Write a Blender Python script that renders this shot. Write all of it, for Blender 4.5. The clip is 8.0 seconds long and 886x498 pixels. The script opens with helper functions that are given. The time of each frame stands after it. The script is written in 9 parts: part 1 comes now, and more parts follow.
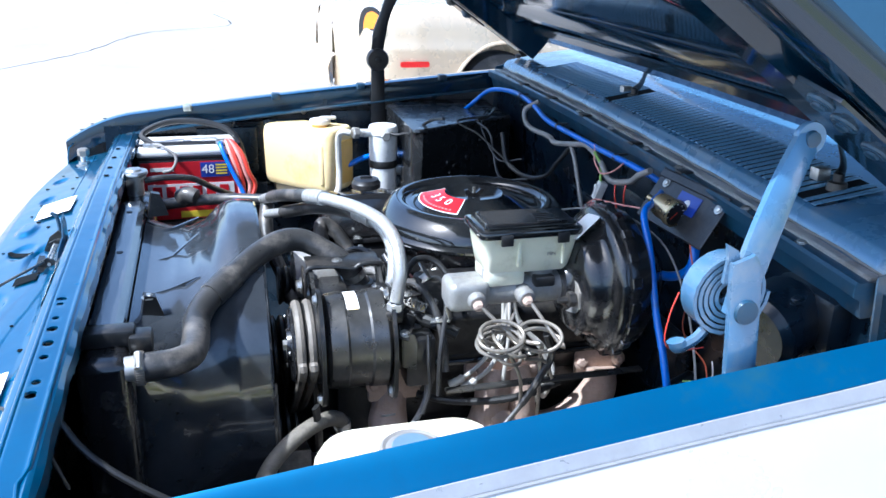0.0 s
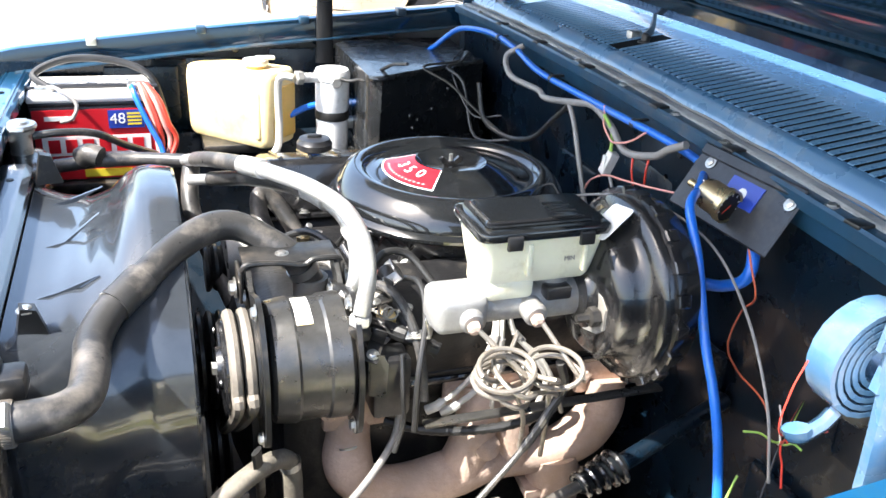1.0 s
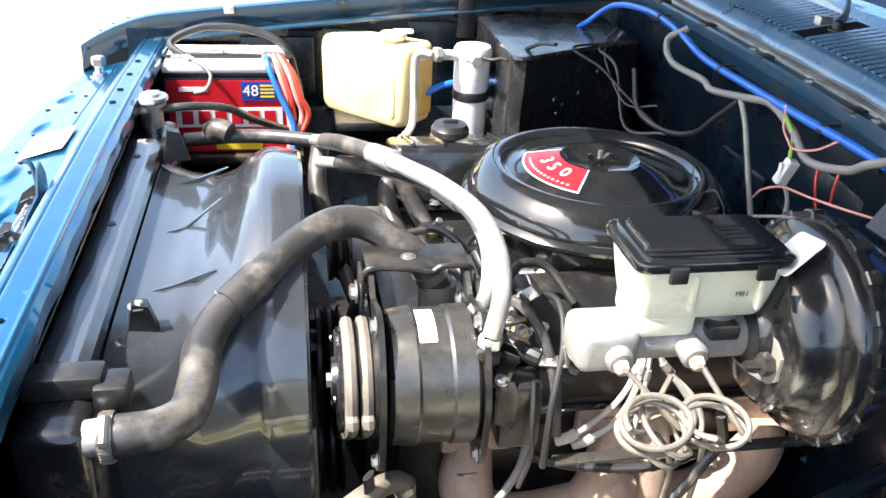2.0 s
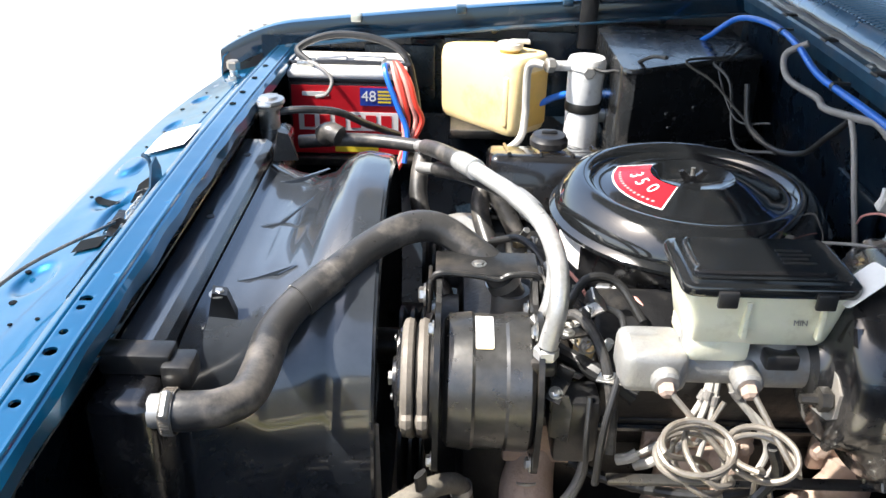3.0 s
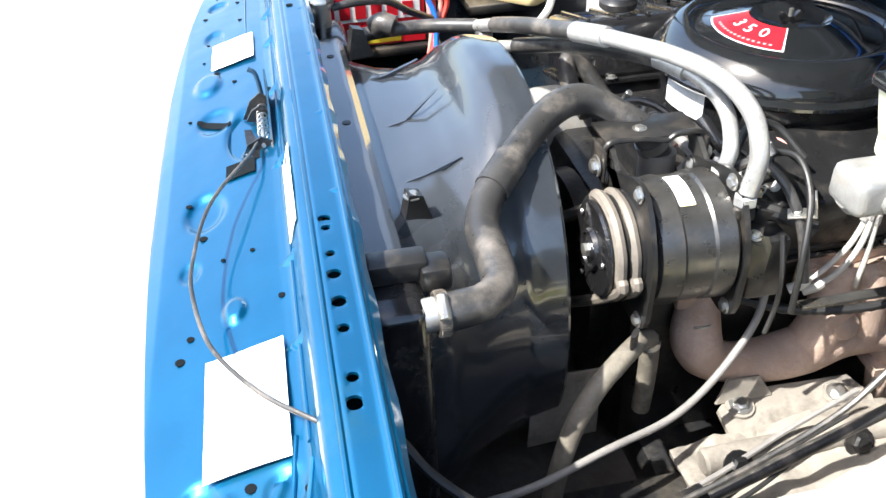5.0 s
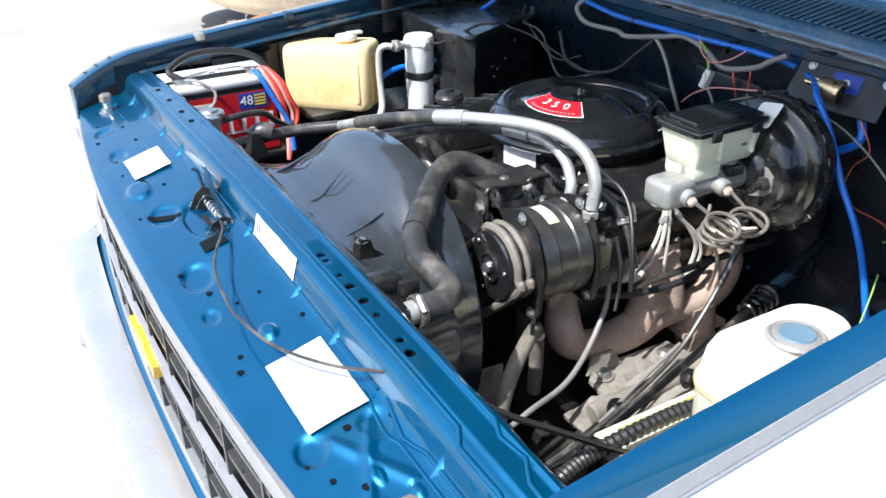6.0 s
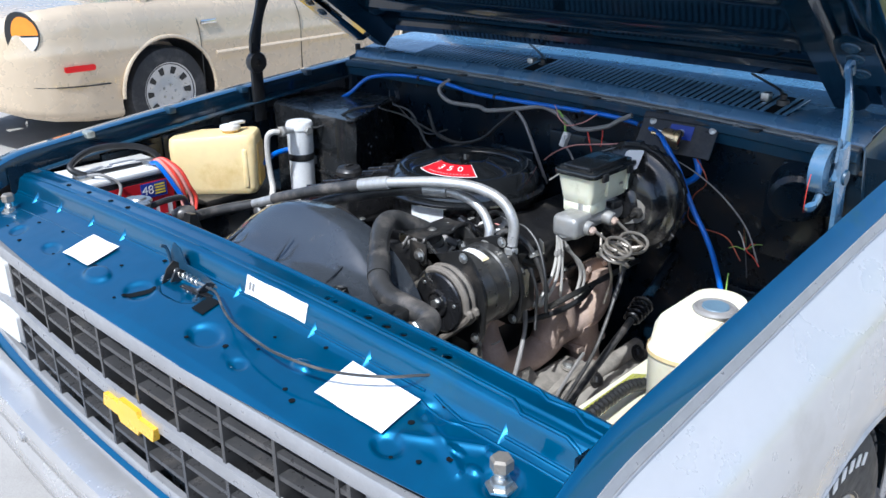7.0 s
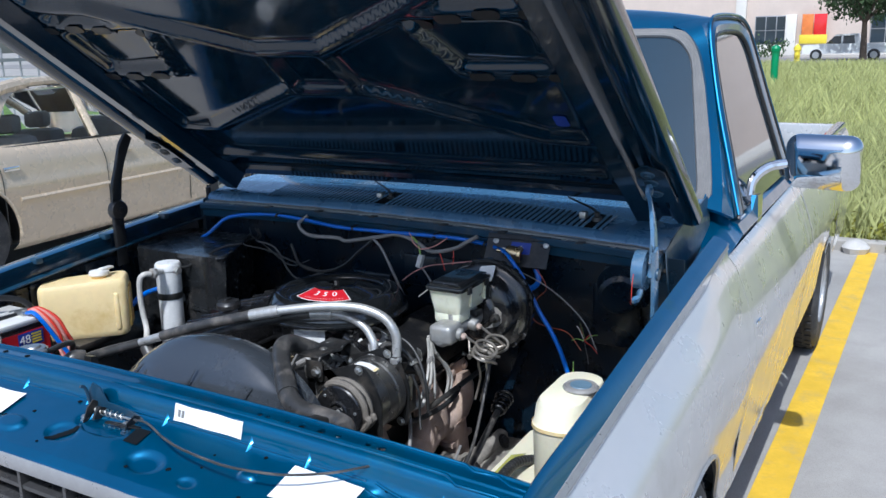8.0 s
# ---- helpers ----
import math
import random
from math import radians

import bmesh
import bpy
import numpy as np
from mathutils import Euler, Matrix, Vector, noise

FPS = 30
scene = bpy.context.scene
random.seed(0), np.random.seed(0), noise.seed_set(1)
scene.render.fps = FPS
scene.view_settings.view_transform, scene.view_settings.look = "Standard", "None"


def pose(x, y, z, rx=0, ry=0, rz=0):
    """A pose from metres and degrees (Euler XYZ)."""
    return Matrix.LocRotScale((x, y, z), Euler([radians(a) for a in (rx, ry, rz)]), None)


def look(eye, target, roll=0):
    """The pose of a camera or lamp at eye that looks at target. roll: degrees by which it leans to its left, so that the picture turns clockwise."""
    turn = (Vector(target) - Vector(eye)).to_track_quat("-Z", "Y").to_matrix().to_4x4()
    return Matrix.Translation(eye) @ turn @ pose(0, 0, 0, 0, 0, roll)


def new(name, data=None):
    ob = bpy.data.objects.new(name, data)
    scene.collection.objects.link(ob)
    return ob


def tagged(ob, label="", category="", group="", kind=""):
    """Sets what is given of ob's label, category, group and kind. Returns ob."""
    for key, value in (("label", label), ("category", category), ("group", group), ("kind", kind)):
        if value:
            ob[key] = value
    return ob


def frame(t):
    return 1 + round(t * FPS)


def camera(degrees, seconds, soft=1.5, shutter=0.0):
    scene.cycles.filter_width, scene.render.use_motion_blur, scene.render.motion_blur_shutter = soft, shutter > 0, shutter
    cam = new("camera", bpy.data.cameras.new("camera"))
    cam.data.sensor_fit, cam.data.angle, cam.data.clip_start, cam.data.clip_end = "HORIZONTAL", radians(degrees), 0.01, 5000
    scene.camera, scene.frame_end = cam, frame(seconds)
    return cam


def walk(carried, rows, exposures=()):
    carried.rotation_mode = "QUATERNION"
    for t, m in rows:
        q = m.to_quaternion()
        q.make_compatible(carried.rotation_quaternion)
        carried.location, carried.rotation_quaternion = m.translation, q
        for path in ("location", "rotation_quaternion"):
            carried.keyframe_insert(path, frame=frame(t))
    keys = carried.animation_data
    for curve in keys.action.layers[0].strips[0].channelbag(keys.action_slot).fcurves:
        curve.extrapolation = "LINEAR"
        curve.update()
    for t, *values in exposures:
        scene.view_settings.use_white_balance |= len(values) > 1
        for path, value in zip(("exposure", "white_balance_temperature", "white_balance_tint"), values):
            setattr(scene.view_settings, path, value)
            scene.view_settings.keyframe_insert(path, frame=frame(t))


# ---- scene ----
cam = camera(54.8, 8.0)
PATH = [
    (0, (0.236, -1.64, 1.566), (0.736, 0.166, 0.867), 1.3),
    (0.5, (0.287, -1.471, 1.532), (0.804, 0.309, 0.781), 2.1),
    (1, (0.27, -1.279, 1.521), (0.906, 0.423, 0.683), 3.7),
    (1.5, (0.246, -1.178, 1.52), (0.818, 0.518, 0.628), 4.2),
    (1.7, (0.253, -1.155, 1.516), (0.74, 0.558, 0.605), 3.9),
    (2.8, (0.396, -1.127, 1.525), (0.442, 0.645, 0.598), 1.8),
    (3, (0.396, -1.163, 1.528), (0.391, 0.612, 0.607), 1.4),
    (3.5, (0.336, -1.237, 1.512), (0.256, 0.504, 0.53), 1.5),
    (4, (0.294, -1.152, 1.47), (0.128, 0.498, 0.352), -0.1),
    (4.2, (0.277, -1.119, 1.465), (0.101, 0.497, 0.301), -1.4),
    (5.3, (-0.134, -1.176, 1.564), (0.344, 0.404, 0.436), -2.6),
    (5.5, (-0.195, -1.253, 1.574), (0.38, 0.334, 0.502), -2.9),
    (6, (-0.389, -1.396, 1.613), (0.478, 0.15, 0.687), -1.1),
    (6.5, (-0.636, -1.371, 1.626), (0.489, 0.063, 0.802), -0.9),
    (7, (-0.826, -1.401, 1.646), (0.516, -0.117, 0.905), -0.5),
    (7.5, (-1.007, -1.461, 1.664), (0.527, -0.346, 1.029), -0.6),
    (8, (-1.161, -1.407, 1.722), (0.532, -0.452, 1.25), -1.1),
]
EXPOSURES = [(0, 1.1, 5250, 8), (0.5, 1.62, 5650, 8), (1.0, 2.05, 6400, 9), (1.5, 2.12, 6650, 9), (3, 1.4, 6500, 9), (4, 1.25, 6100, 9), (5.4, 1.7, 6400, 8), (6, 0.9, 5950, 8), (6.5, 0.62, 5700, 8), (7, 0.36, 5550, 8), (7.5, 0.1, 5450, 8), (8, -0.1, 5450, 8)]
walk(cam, [(t, look(eye, target, roll)) for t, eye, target, roll in PATH], EXPOSURES)


# ---- world, sun, exposure ----
SUN_TO = Vector((-0.68, -0.145, 1.0)).normalized()
world = bpy.data.worlds.new("sky")
scene.world = world
world.use_nodes = True
wn = world.node_tree
sky = wn.nodes.new("ShaderNodeTexSky")
sky.sky_type, sky.sun_disc = "NISHITA", False
sky.sun_elevation = math.asin(SUN_TO.z)
sky.sun_rotation = math.atan2(SUN_TO.x, SUN_TO.y)
sky.air_density, sky.dust_density = 1.0, 2.5
wn.links.new(sky.outputs[0], wn.nodes["Background"].inputs[0])
wn.nodes["Background"].inputs[1].default_value = 0.15
sun = new("sun", bpy.data.lights.new("sun", "SUN"))
sun.data.energy, sun.data.angle, sun.data.color = 4.6, radians(0.6), (1.0, 0.95, 0.88)
sun.matrix_world = look(SUN_TO * 30, (0, 0, 0))


# ---- materials ----
def material(name, color, rough=0.5, metal=0.0, coat=0.0, var=0.12, scale=8.0, bump=0.0, bscale=60.0, dirt=None,
             dirt_amount=0.5, dscale=3.0, trans=0.0, sss=0.0, island=0.0, spec=0.5, rvar=0.1):
    m = bpy.data.materials.new(name)
    m.use_nodes = True
    n, l = m.node_tree.nodes, m.node_tree.links
    b = n["Principled BSDF"]
    tc = n.new("ShaderNodeTexCoord")

    def noise_tex(s, detail=5.0, r=0.6):
        t = n.new("ShaderNodeTexNoise")
        t.inputs["Scale"].default_value, t.inputs["Detail"].default_value, t.inputs["Roughness"].default_value = s, detail, r
        l.new(tc.outputs["Object"], t.inputs["Vector"])
        return t.outputs["Fac"]

    def mix(a, c, fac):
        x = n.new("ShaderNodeMix")
        x.data_type = "RGBA"
        for k, v in ((6, a), (7, c)):
            if isinstance(v, tuple):
                x.inputs[k].default_value = (*v, 1)
            else:
                l.new(v, x.inputs[k])
        l.new(fac, x.inputs[0])
        return x.outputs[2]

    def ramp(fac, lo, hi, a=0.0, c=1.0):
        r = n.new("ShaderNodeMapRange")
        r.inputs[1].default_value, r.inputs[2].default_value, r.inputs[3].default_value, r.inputs[4].default_value = lo, hi, a, c
        l.new(fac, r.inputs[0])
        return r.outputs[0]

    big, fine = noise_tex(scale), noise_tex(scale * 9, 4)
    dark = tuple(c * (1 - var) for c in color)
    light = tuple(min(1, c * (1 + var)) for c in color)
    col = mix(dark, light, ramp(big, 0.3, 0.7))
    col = mix(col, tuple(c * (1 - var * 0.8) for c in color), ramp(fine, 0.45, 0.75, 0, 0.7))
    if island:
        geo = n.new("ShaderNodeNewGeometry")
        col = mix(col, tuple(c * (1 - island) for c in color), geo.outputs["Random Per Island"])
    if dirt:
        spots = ramp(noise_tex(dscale, 7, 0.68), 0.62 - 0.3 * dirt_amount, 0.72)
        col = mix(col, dirt, spots)
    l.new(col, b.inputs["Base Color"])
    l.new(ramp(noise_tex(scale * 2.3), 0.3, 0.7, max(0.02, rough - rvar), min(1, rough + rvar)), b.inputs["Roughness"])
    b.inputs["Metallic"].default_value = metal
    b.inputs["Coat Weight"].default_value = coat
    b.inputs["Coat Roughness"].default_value = 0.04
    b.inputs["Specular IOR Level"].default_value = spec
    b.inputs["Transmission Weight"].default_value = trans
    if sss:
        b.inputs["Subsurface Weight"].default_value = sss
        b.inputs["Subsurface Radius"].default_value = (0.02, 0.015, 0.008)
    if bump:
        bp = n.new("ShaderNodeBump")
        bp.inputs["Strength"].default_value, bp.inputs["Distance"].default_value = bump, 0.004
        l.new(noise_tex(bscale, 6), bp.inputs["Height"])
        l.new(bp.outputs[0], b.inputs["Normal"])
    return m


BLUE = material("blue_paint", (0.001, 0.118, 0.252), 0.36, 0.75, 1.0, 0.08, 5, 0.02, 25, (0.02, 0.13, 0.20), 0.06, 4, rvar=0.05)
LEDGE = material("dusty_bare_metal", (0.30, 0.31, 0.30), 0.6, 0.1, 0.1, 0.3, 8, 0.06, 60, (0.12, 0.10, 0.08), 0.4, 9)
# Black painted in for shade in slots and holes; also the rubber boot
SLOTSHADE_BOOT = material("slot_shade_and_boot_black", (0.006, 0.008, 0.010), 0.9, 0, 0, 0.1, 8, spec=0.1)
# Louvre blue made paler still, sky reflected on the slats put into colour
LOUVRE = material("louvre_sheen_blue_paint", (0.11, 0.23, 0.37), 0.3, 0.1, 0.9, 0.15, 8, 0.03, 40, (0.28, 0.30, 0.32), 0.35, 7)
BLUE_DULL = material("dusty_blue_paint", (0.012, 0.05, 0.095), 0.38, 0.1, 0.35, 0.2, 6, 0.04, 40, (0.10, 0.09, 0.075), 0.35, 5)
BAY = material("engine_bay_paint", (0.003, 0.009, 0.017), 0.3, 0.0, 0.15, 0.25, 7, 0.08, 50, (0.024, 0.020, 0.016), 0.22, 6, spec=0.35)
# Body blue lightened: sky sheen put into base colour and pale blotches
SHEEN_BLUE = material("sheen_lightened_blue_paint", (0.07, 0.17, 0.30), 0.28, 0.15, 1.0, 0.12, 6, 0.03, 40, (0.20, 0.24, 0.28), 0.3, 5)
# Near-black blue, far darker than BLUE, for bonnet underside and one wing lip
UNDERHOOD = material("underhood_near_black", (0.002, 0.014, 0.030), 0.13, 0.0, 0.5, 0.15, 6, 0.02, 20, (0.03, 0.035, 0.04), 0.10, 5, spec=0.55, rvar=0.05)
SILVER = material("silver_paint", (0.55, 0.54, 0.525), 0.3, 0.35, 0.9, 0.04, 3, 0.0, 20, (0.42, 0.40, 0.37), 0.02, 1.2)
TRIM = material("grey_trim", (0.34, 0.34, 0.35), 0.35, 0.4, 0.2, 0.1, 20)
GRILLE = material("grille_plastic", (0.060, 0.059, 0.060), 0.32, 0.25, 0.1, 0.15, 15, 0.04, 80, (0.12, 0.11, 0.10), 0.25, 9)
CHROME = material("chrome", (0.82, 0.83, 0.85), 0.07, 1.0, 0, 0.03, 10, 0, 1, (0.5, 0.48, 0.45), 0.12, 6, rvar=0.04)
STEEL = material("zinc_steel", (0.52, 0.52, 0.50), 0.36, 0.9, 0, 0.15, 30, 0.05, 120, (0.22, 0.17, 0.12), 0.3, 25)
ALU = material("aluminium", (0.56, 0.56, 0.55), 0.36, 0.55, 0, 0.16, 25, 0.05, 90, (0.30, 0.28, 0.25), 0.45, 14)
CASTALU = material("cast_aluminium", (0.34, 0.335, 0.32), 0.42, 0.4, 0, 0.18, 30, 0.25, 260, (0.36, 0.32, 0.27), 0.35, 18)
BLACK = material("black_enamel", (0.012, 0.012, 0.013), 0.24, 0.0, 0.6, 0.2, 9, 0.03, 40, (0.06, 0.055, 0.05), 0.22, 8)
BLACKPL = material("black_plastic", (0.017, 0.017, 0.018), 0.36, 0, 0.1, 0.2, 12, 0.05, 80, (0.075, 0.065, 0.055), 0.32, 7)
SHROUD = material("smooth_shroud_plastic", (0.034, 0.039, 0.046), 0.19, 0, 0.8, 0.2, 6, 0.03, 50, (0.06, 0.057, 0.052), 0.14, 5, spec=0.8, rvar=0.06)
SATIN = material("satin_black_metal", (0.022, 0.022, 0.022), 0.38, 0.3, 0.15, 0.25, 15, 0.08, 90, (0.10, 0.085, 0.07), 0.35, 10)
RUBBER = material("rubber", (0.040, 0.039, 0.038), 0.36, 0, 0, 0.3, 14, 0.10, 150, (0.17, 0.15, 0.13), 0.45, 16)
GREASE = material("greasy_iron", (0.014, 0.014, 0.015), 0.36, 0.15, 0, 0.35, 12, 0.25, 110, (0.07, 0.062, 0.05), 0.40, 12)
RUST = material("rusty_cast_iron", (0.45, 0.34, 0.28), 0.7, 0.1, 0, 0.22, 16, 0.35, 160, (0.40, 0.28, 0.20), 0.5, 14)
CREAM = material("aged_cream_plastic", (0.83, 0.66, 0.35), 0.4, 0, 0.1, 0.06, 7, 0.03, 40, (0.66, 0.47, 0.17), 0.3, 6, sss=0.25)
AMBER = material("amber_stained_plastic", (0.74, 0.48, 0.13), 0.4, 0, 0.1, 0.1, 9, 0.03, 40, sss=0.2)
WHITEPL = material("white_plastic", (0.80, 0.75, 0.56), 0.42, 0, 0.1, 0.05, 8, 0.03, 40, (0.66, 0.60, 0.44), 0.25, 8, sss=0.2)
PALE = material("pale_green_plastic", (0.74, 0.73, 0.57), 0.38, 0, 0.15, 0.05, 10, 0.02, 40, (0.55, 0.52, 0.36), 0.25, 16, sss=0.2)
PAPER = material("paper_label", (0.80, 0.80, 0.78), 0.6, 0, 0, 0.05, 14, 0.02, 60, (0.62, 0.60, 0.54), 0.2, 12)
PINKPRINT = material("faded_pink_print", (0.62, 0.30, 0.30), 0.4, 0, 0.1, 0.1, 12)
RED = material("red_print", (0.55, 0.012, 0.022), 0.35, 0, 0.2, 0.1, 10, 0, 1, (0.40, 0.03, 0.03), 0.2, 14)
WHITE = material("white_print", (0.80, 0.80, 0.78), 0.4, 0, 0.1, 0.05, 10)
GREYWHITE = material("dusty_white_plastic", (0.70, 0.69, 0.66), 0.45, 0, 0.1, 0.08, 9, 0.04, 60, (0.42, 0.38, 0.33), 0.35, 8)
DECALBLUE = material("blue_print", (0.02, 0.05, 0.33), 0.35, 0, 0.2, 0.1, 12)
YELLOW = material("yellow_print", (0.75, 0.60, 0.04), 0.45, 0, 0.1, 0.1, 10)
GOLD = material("gold_emblem", (0.85, 0.50, 0.03), 0.3, 0.15, 0.5, 0.06, 12)
WIRE_BLUE = material("blue_loom", (0.012, 0.14, 0.62), 0.35, 0, 0.3, 0.1, 14, 0.05, 100, (0.05, 0.12, 0.25), 0.25, 20)
WIRE_RED = material("red_cable", (0.62, 0.05, 0.03), 0.4, 0, 0.2, 0.15, 14)
WIRE_PINK = material("pink_cable", (0.62, 0.28, 0.24), 0.45, 0, 0.1, 0.15, 14)
WIRE_ORANGE = material("orange_cable", (0.45, 0.10, 0.05), 0.45, 0, 0.1, 0.1, 14)
WIRE_GREEN = material("green_cable", (0.30, 0.50, 0.10), 0.45, 0, 0.1, 0.15, 14)
WIRE_GREY = material("grey_cable", (0.23, 0.22, 0.21), 0.5, 0, 0.1, 0.2, 14, 0.04, 80)
WIRE_LIGHT = material("dusty_plug_wire", (0.52, 0.50, 0.46), 0.5, 0, 0.1, 0.2, 14, 0.04, 80)
WIRE_BLACK = material("black_cable", (0.02, 0.02, 0.02), 0.45, 0, 0.1, 0.2, 14)
DRIER = material("dull_aluminium_can", (0.78, 0.78, 0.77), 0.42, 0.15, 0.1, 0.12, 20, 0.05, 90, (0.38, 0.36, 0.33), 0.3, 14)
LINEPIPE = material("dull_brake_pipe", (0.30, 0.27, 0.23), 0.38, 0.5, 0, 0.2, 30, 0.05, 120, (0.14, 0.10, 0.07), 0.35, 25)
BELT = material("dusty_belt", (0.17, 0.15, 0.125), 0.6, 0, 0, 0.3, 20, 0.1, 150)
BRASS = material("brass", (0.62, 0.50, 0.30), 0.3, 0.9, 0, 0.12, 20, 0.03, 80, (0.4, 0.3, 0.2), 0.25, 18)
GALV = material("galvanised_clip", (0.60, 0.60, 0.52), 0.35, 0.8, 0, 0.12, 30)
GLASS = material("dark_window_glass", (0.02, 0.035, 0.05), 0.04, 0, 0.5, 0.05, 4, spec=0.8, rvar=0.02)
SCREEN = material("blue_tinted_windscreen", (0.012, 0.035, 0.06), 0.06, 0, 0.0, 0.05, 4, spec=0.35, rvar=0.02)
SEAL = material("grey_window_rubber", (0.17, 0.165, 0.16), 0.55, 0, 0, 0.12, 12, 0.04, 90)
TYRE = material("tyre_rubber", (0.028, 0.028, 0.029), 0.62, 0, 0, 0.15, 12, 0.1, 130, (0.09, 0.085, 0.08), 0.4, 8)
BEIGE = material("champagne_paint", (0.62, 0.50, 0.35), 0.28, 0.25, 0.9, 0.04, 3, 0.01, 10)
COMPBODY = material("worn_satin_metal", (0.11, 0.108, 0.104), 0.33, 0.75, 0.1, 0.25, 18, 0.06, 120, (0.16, 0.14, 0.11), 0.3, 14)
BUMPER = material("aged_chrome", (0.56, 0.55, 0.54), 0.22, 0.6, 0.2, 0.06, 6, 0.02, 30, (0.55, 0.52, 0.48), 0.25, 5)
DUSTYFRAME = material("dust_caked_steel", (0.27, 0.245, 0.21), 0.75, 0.05, 0, 0.3, 9, 0.3, 70, (0.09, 0.08, 0.07), 0.5, 11)
# For the sheet added under the engine to keep the bay dark
BAYFLOOR = material("added_bay_floor", (0.10, 0.09, 0.078), 0.7, 0, 0, 0.4, 7, 0.3, 60, (0.03, 0.028, 0.025), 0.5, 5)
GLOSSBLACK = material("gloss_black_lid", (0.010, 0.011, 0.012), 0.12, 0, 1.0, 0.2, 9, 0.01, 40, (0.05, 0.045, 0.04), 0.12, 8, rvar=0.05)
CASE = material("glossy_dusty_case", (0.014, 0.015, 0.016), 0.26, 0, 0.3, 0.3, 9, 0.25, 26, (0.05, 0.045, 0.04), 0.3, 8, spec=0.5)
GREYPLATE = material("dusty_grey_plate", (0.034, 0.037, 0.042), 0.35, 0.3, 0, 0.35, 16, 0.08, 100, (0.07, 0.065, 0.06), 0.30, 12)
HUB = material("wheel_cover_silver", (0.55, 0.55, 0.55), 0.35, 0.6, 0.3, 0.08, 15)
LAMPRED = material("red_lens", (0.65, 0.02, 0.02), 0.15, 0, 0.6, 0.08, 12)
LAMPORANGE = material("orange_lens", (0.85, 0.28, 0.02), 0.15, 0, 0.6, 0.08, 12)
LAMPCLEAR = material("clear_lens", (0.80, 0.80, 0.78), 0.12, 0.2, 0.6, 0.05, 12)
CLOTH = material("seat_cloth", (0.16, 0.15, 0.14), 0.8, 0, 0, 0.15, 14)


def glass_pane(name, tint=(0.9, 0.95, 0.92)):
    m = bpy.data.materials.new(name)
    m.use_nodes = True
    b = m.node_tree.nodes["Principled BSDF"]
    b.inputs["Base Color"].default_value = (*tint, 1)
    b.inputs["Roughness"].default_value, b.inputs["Transmission Weight"].default_value, b.inputs["IOR"].default_value = 0.02, 1.0, 1.1
    return m


CLEARGLASS = glass_pane("clear_glass")


def concrete_ground():
    m = material("pale_asphalt", (0.335, 0.315, 0.29), 0.85, 0, 0, 0.16, 0.7, 0.35, 45, (0.26, 0.24, 0.215), 0.45, 0.8)
    n, l = m.node_tree.nodes, m.node_tree.links
    b = n["Principled BSDF"]
    tc = [k for k in n if k.type == "TEX_COORD"][0]
    v = n.new("ShaderNodeTexVoronoi")
    v.feature = "F1"
    v.inputs["Scale"].default_value = 220
    l.new(tc.outputs["Object"], v.inputs["Vector"])
    r = n.new("ShaderNodeMapRange")
    r.inputs[1].default_value, r.inputs[2].default_value, r.inputs[3].default_value, r.inputs[4].default_value = 0.0, 0.6, 0.86, 1.08
    l.new(v.outputs["Distance"], r.inputs[0])
    old = b.inputs["Base Color"].links[0].from_socket
    mx = n.new("ShaderNodeMix")
    mx.data_type, mx.blend_type = "RGBA", "MULTIPLY"
    mx.inputs[0].default_value = 1.0
    l.new(old, mx.inputs[6])
    l.new(r.outputs[0], mx.inputs[7])
    l.new(mx.outputs[2], b.inputs["Base Color"])
    return m


GROUND = concrete_ground()
LINE = material("yellow_road_paint", (0.72, 0.45, 0.03), 0.7, 0, 0, 0.12, 6, 0.2, 90, (0.52, 0.36, 0.10), 0.35, 7)
GRASS = material("grass", (0.50, 0.52, 0.20), 0.8, 0, 0, 0.30, 1.5, 0.0, 1, island=0.40)
SOIL = material("dry_grass_ground", (0.30, 0.30, 0.12), 0.9, 0, 0, 0.35, 1.2, 0.3, 20)
LEAF = material("leaves", (0.055, 0.105, 0.03), 0.6, 0, 0, 0.3, 2, island=0.6)
BARK = material("bark", (0.10, 0.075, 0.055), 0.85, 0, 0, 0.3, 8, 0.4, 40)
STUCCO = material("pale_pink_stucco", (0.62, 0.52, 0.45), 0.85, 0, 0, 0.06, 0.6, 0.2, 12)
STUCCO_W = material("white_stucco", (0.70, 0.67, 0.62), 0.85, 0, 0, 0.06, 0.6, 0.2, 12)
ROADGREY = material("street_asphalt", (0.24, 0.23, 0.22), 0.85, 0, 0, 0.12, 0.5, 0.2, 30)
ORANGE = material("orange_banner", (0.70, 0.20, 0.04), 0.6, 0, 0, 0.2, 1.0)
GREENPOST = material("green_painted_post", (0.01, 0.25, 0.09), 0.4, 0, 0.2, 0.1, 6)
FENCE = material("grey_fence_metal", (0.33, 0.34, 0.36), 0.5, 0.3, 0, 0.15, 4)


# ---- mesh helpers ----
def finish(bm, name, mats, angle=32, smooth=True):
    bmesh.ops.recalc_face_normals(bm, faces=bm.faces)
    me = bpy.data.meshes.new(name)
    lim = radians(angle)
    for f in bm.faces:
        f.smooth = smooth
    for e in bm.edges:
        e.smooth = len(e.link_faces) == 2 and e.calc_face_angle(0) < lim
    bm.to_mesh(me)
    bm.free()
    for m in mats if isinstance(mats, (list, tuple)) else [mats]:
        me.materials.append(m)
    return me


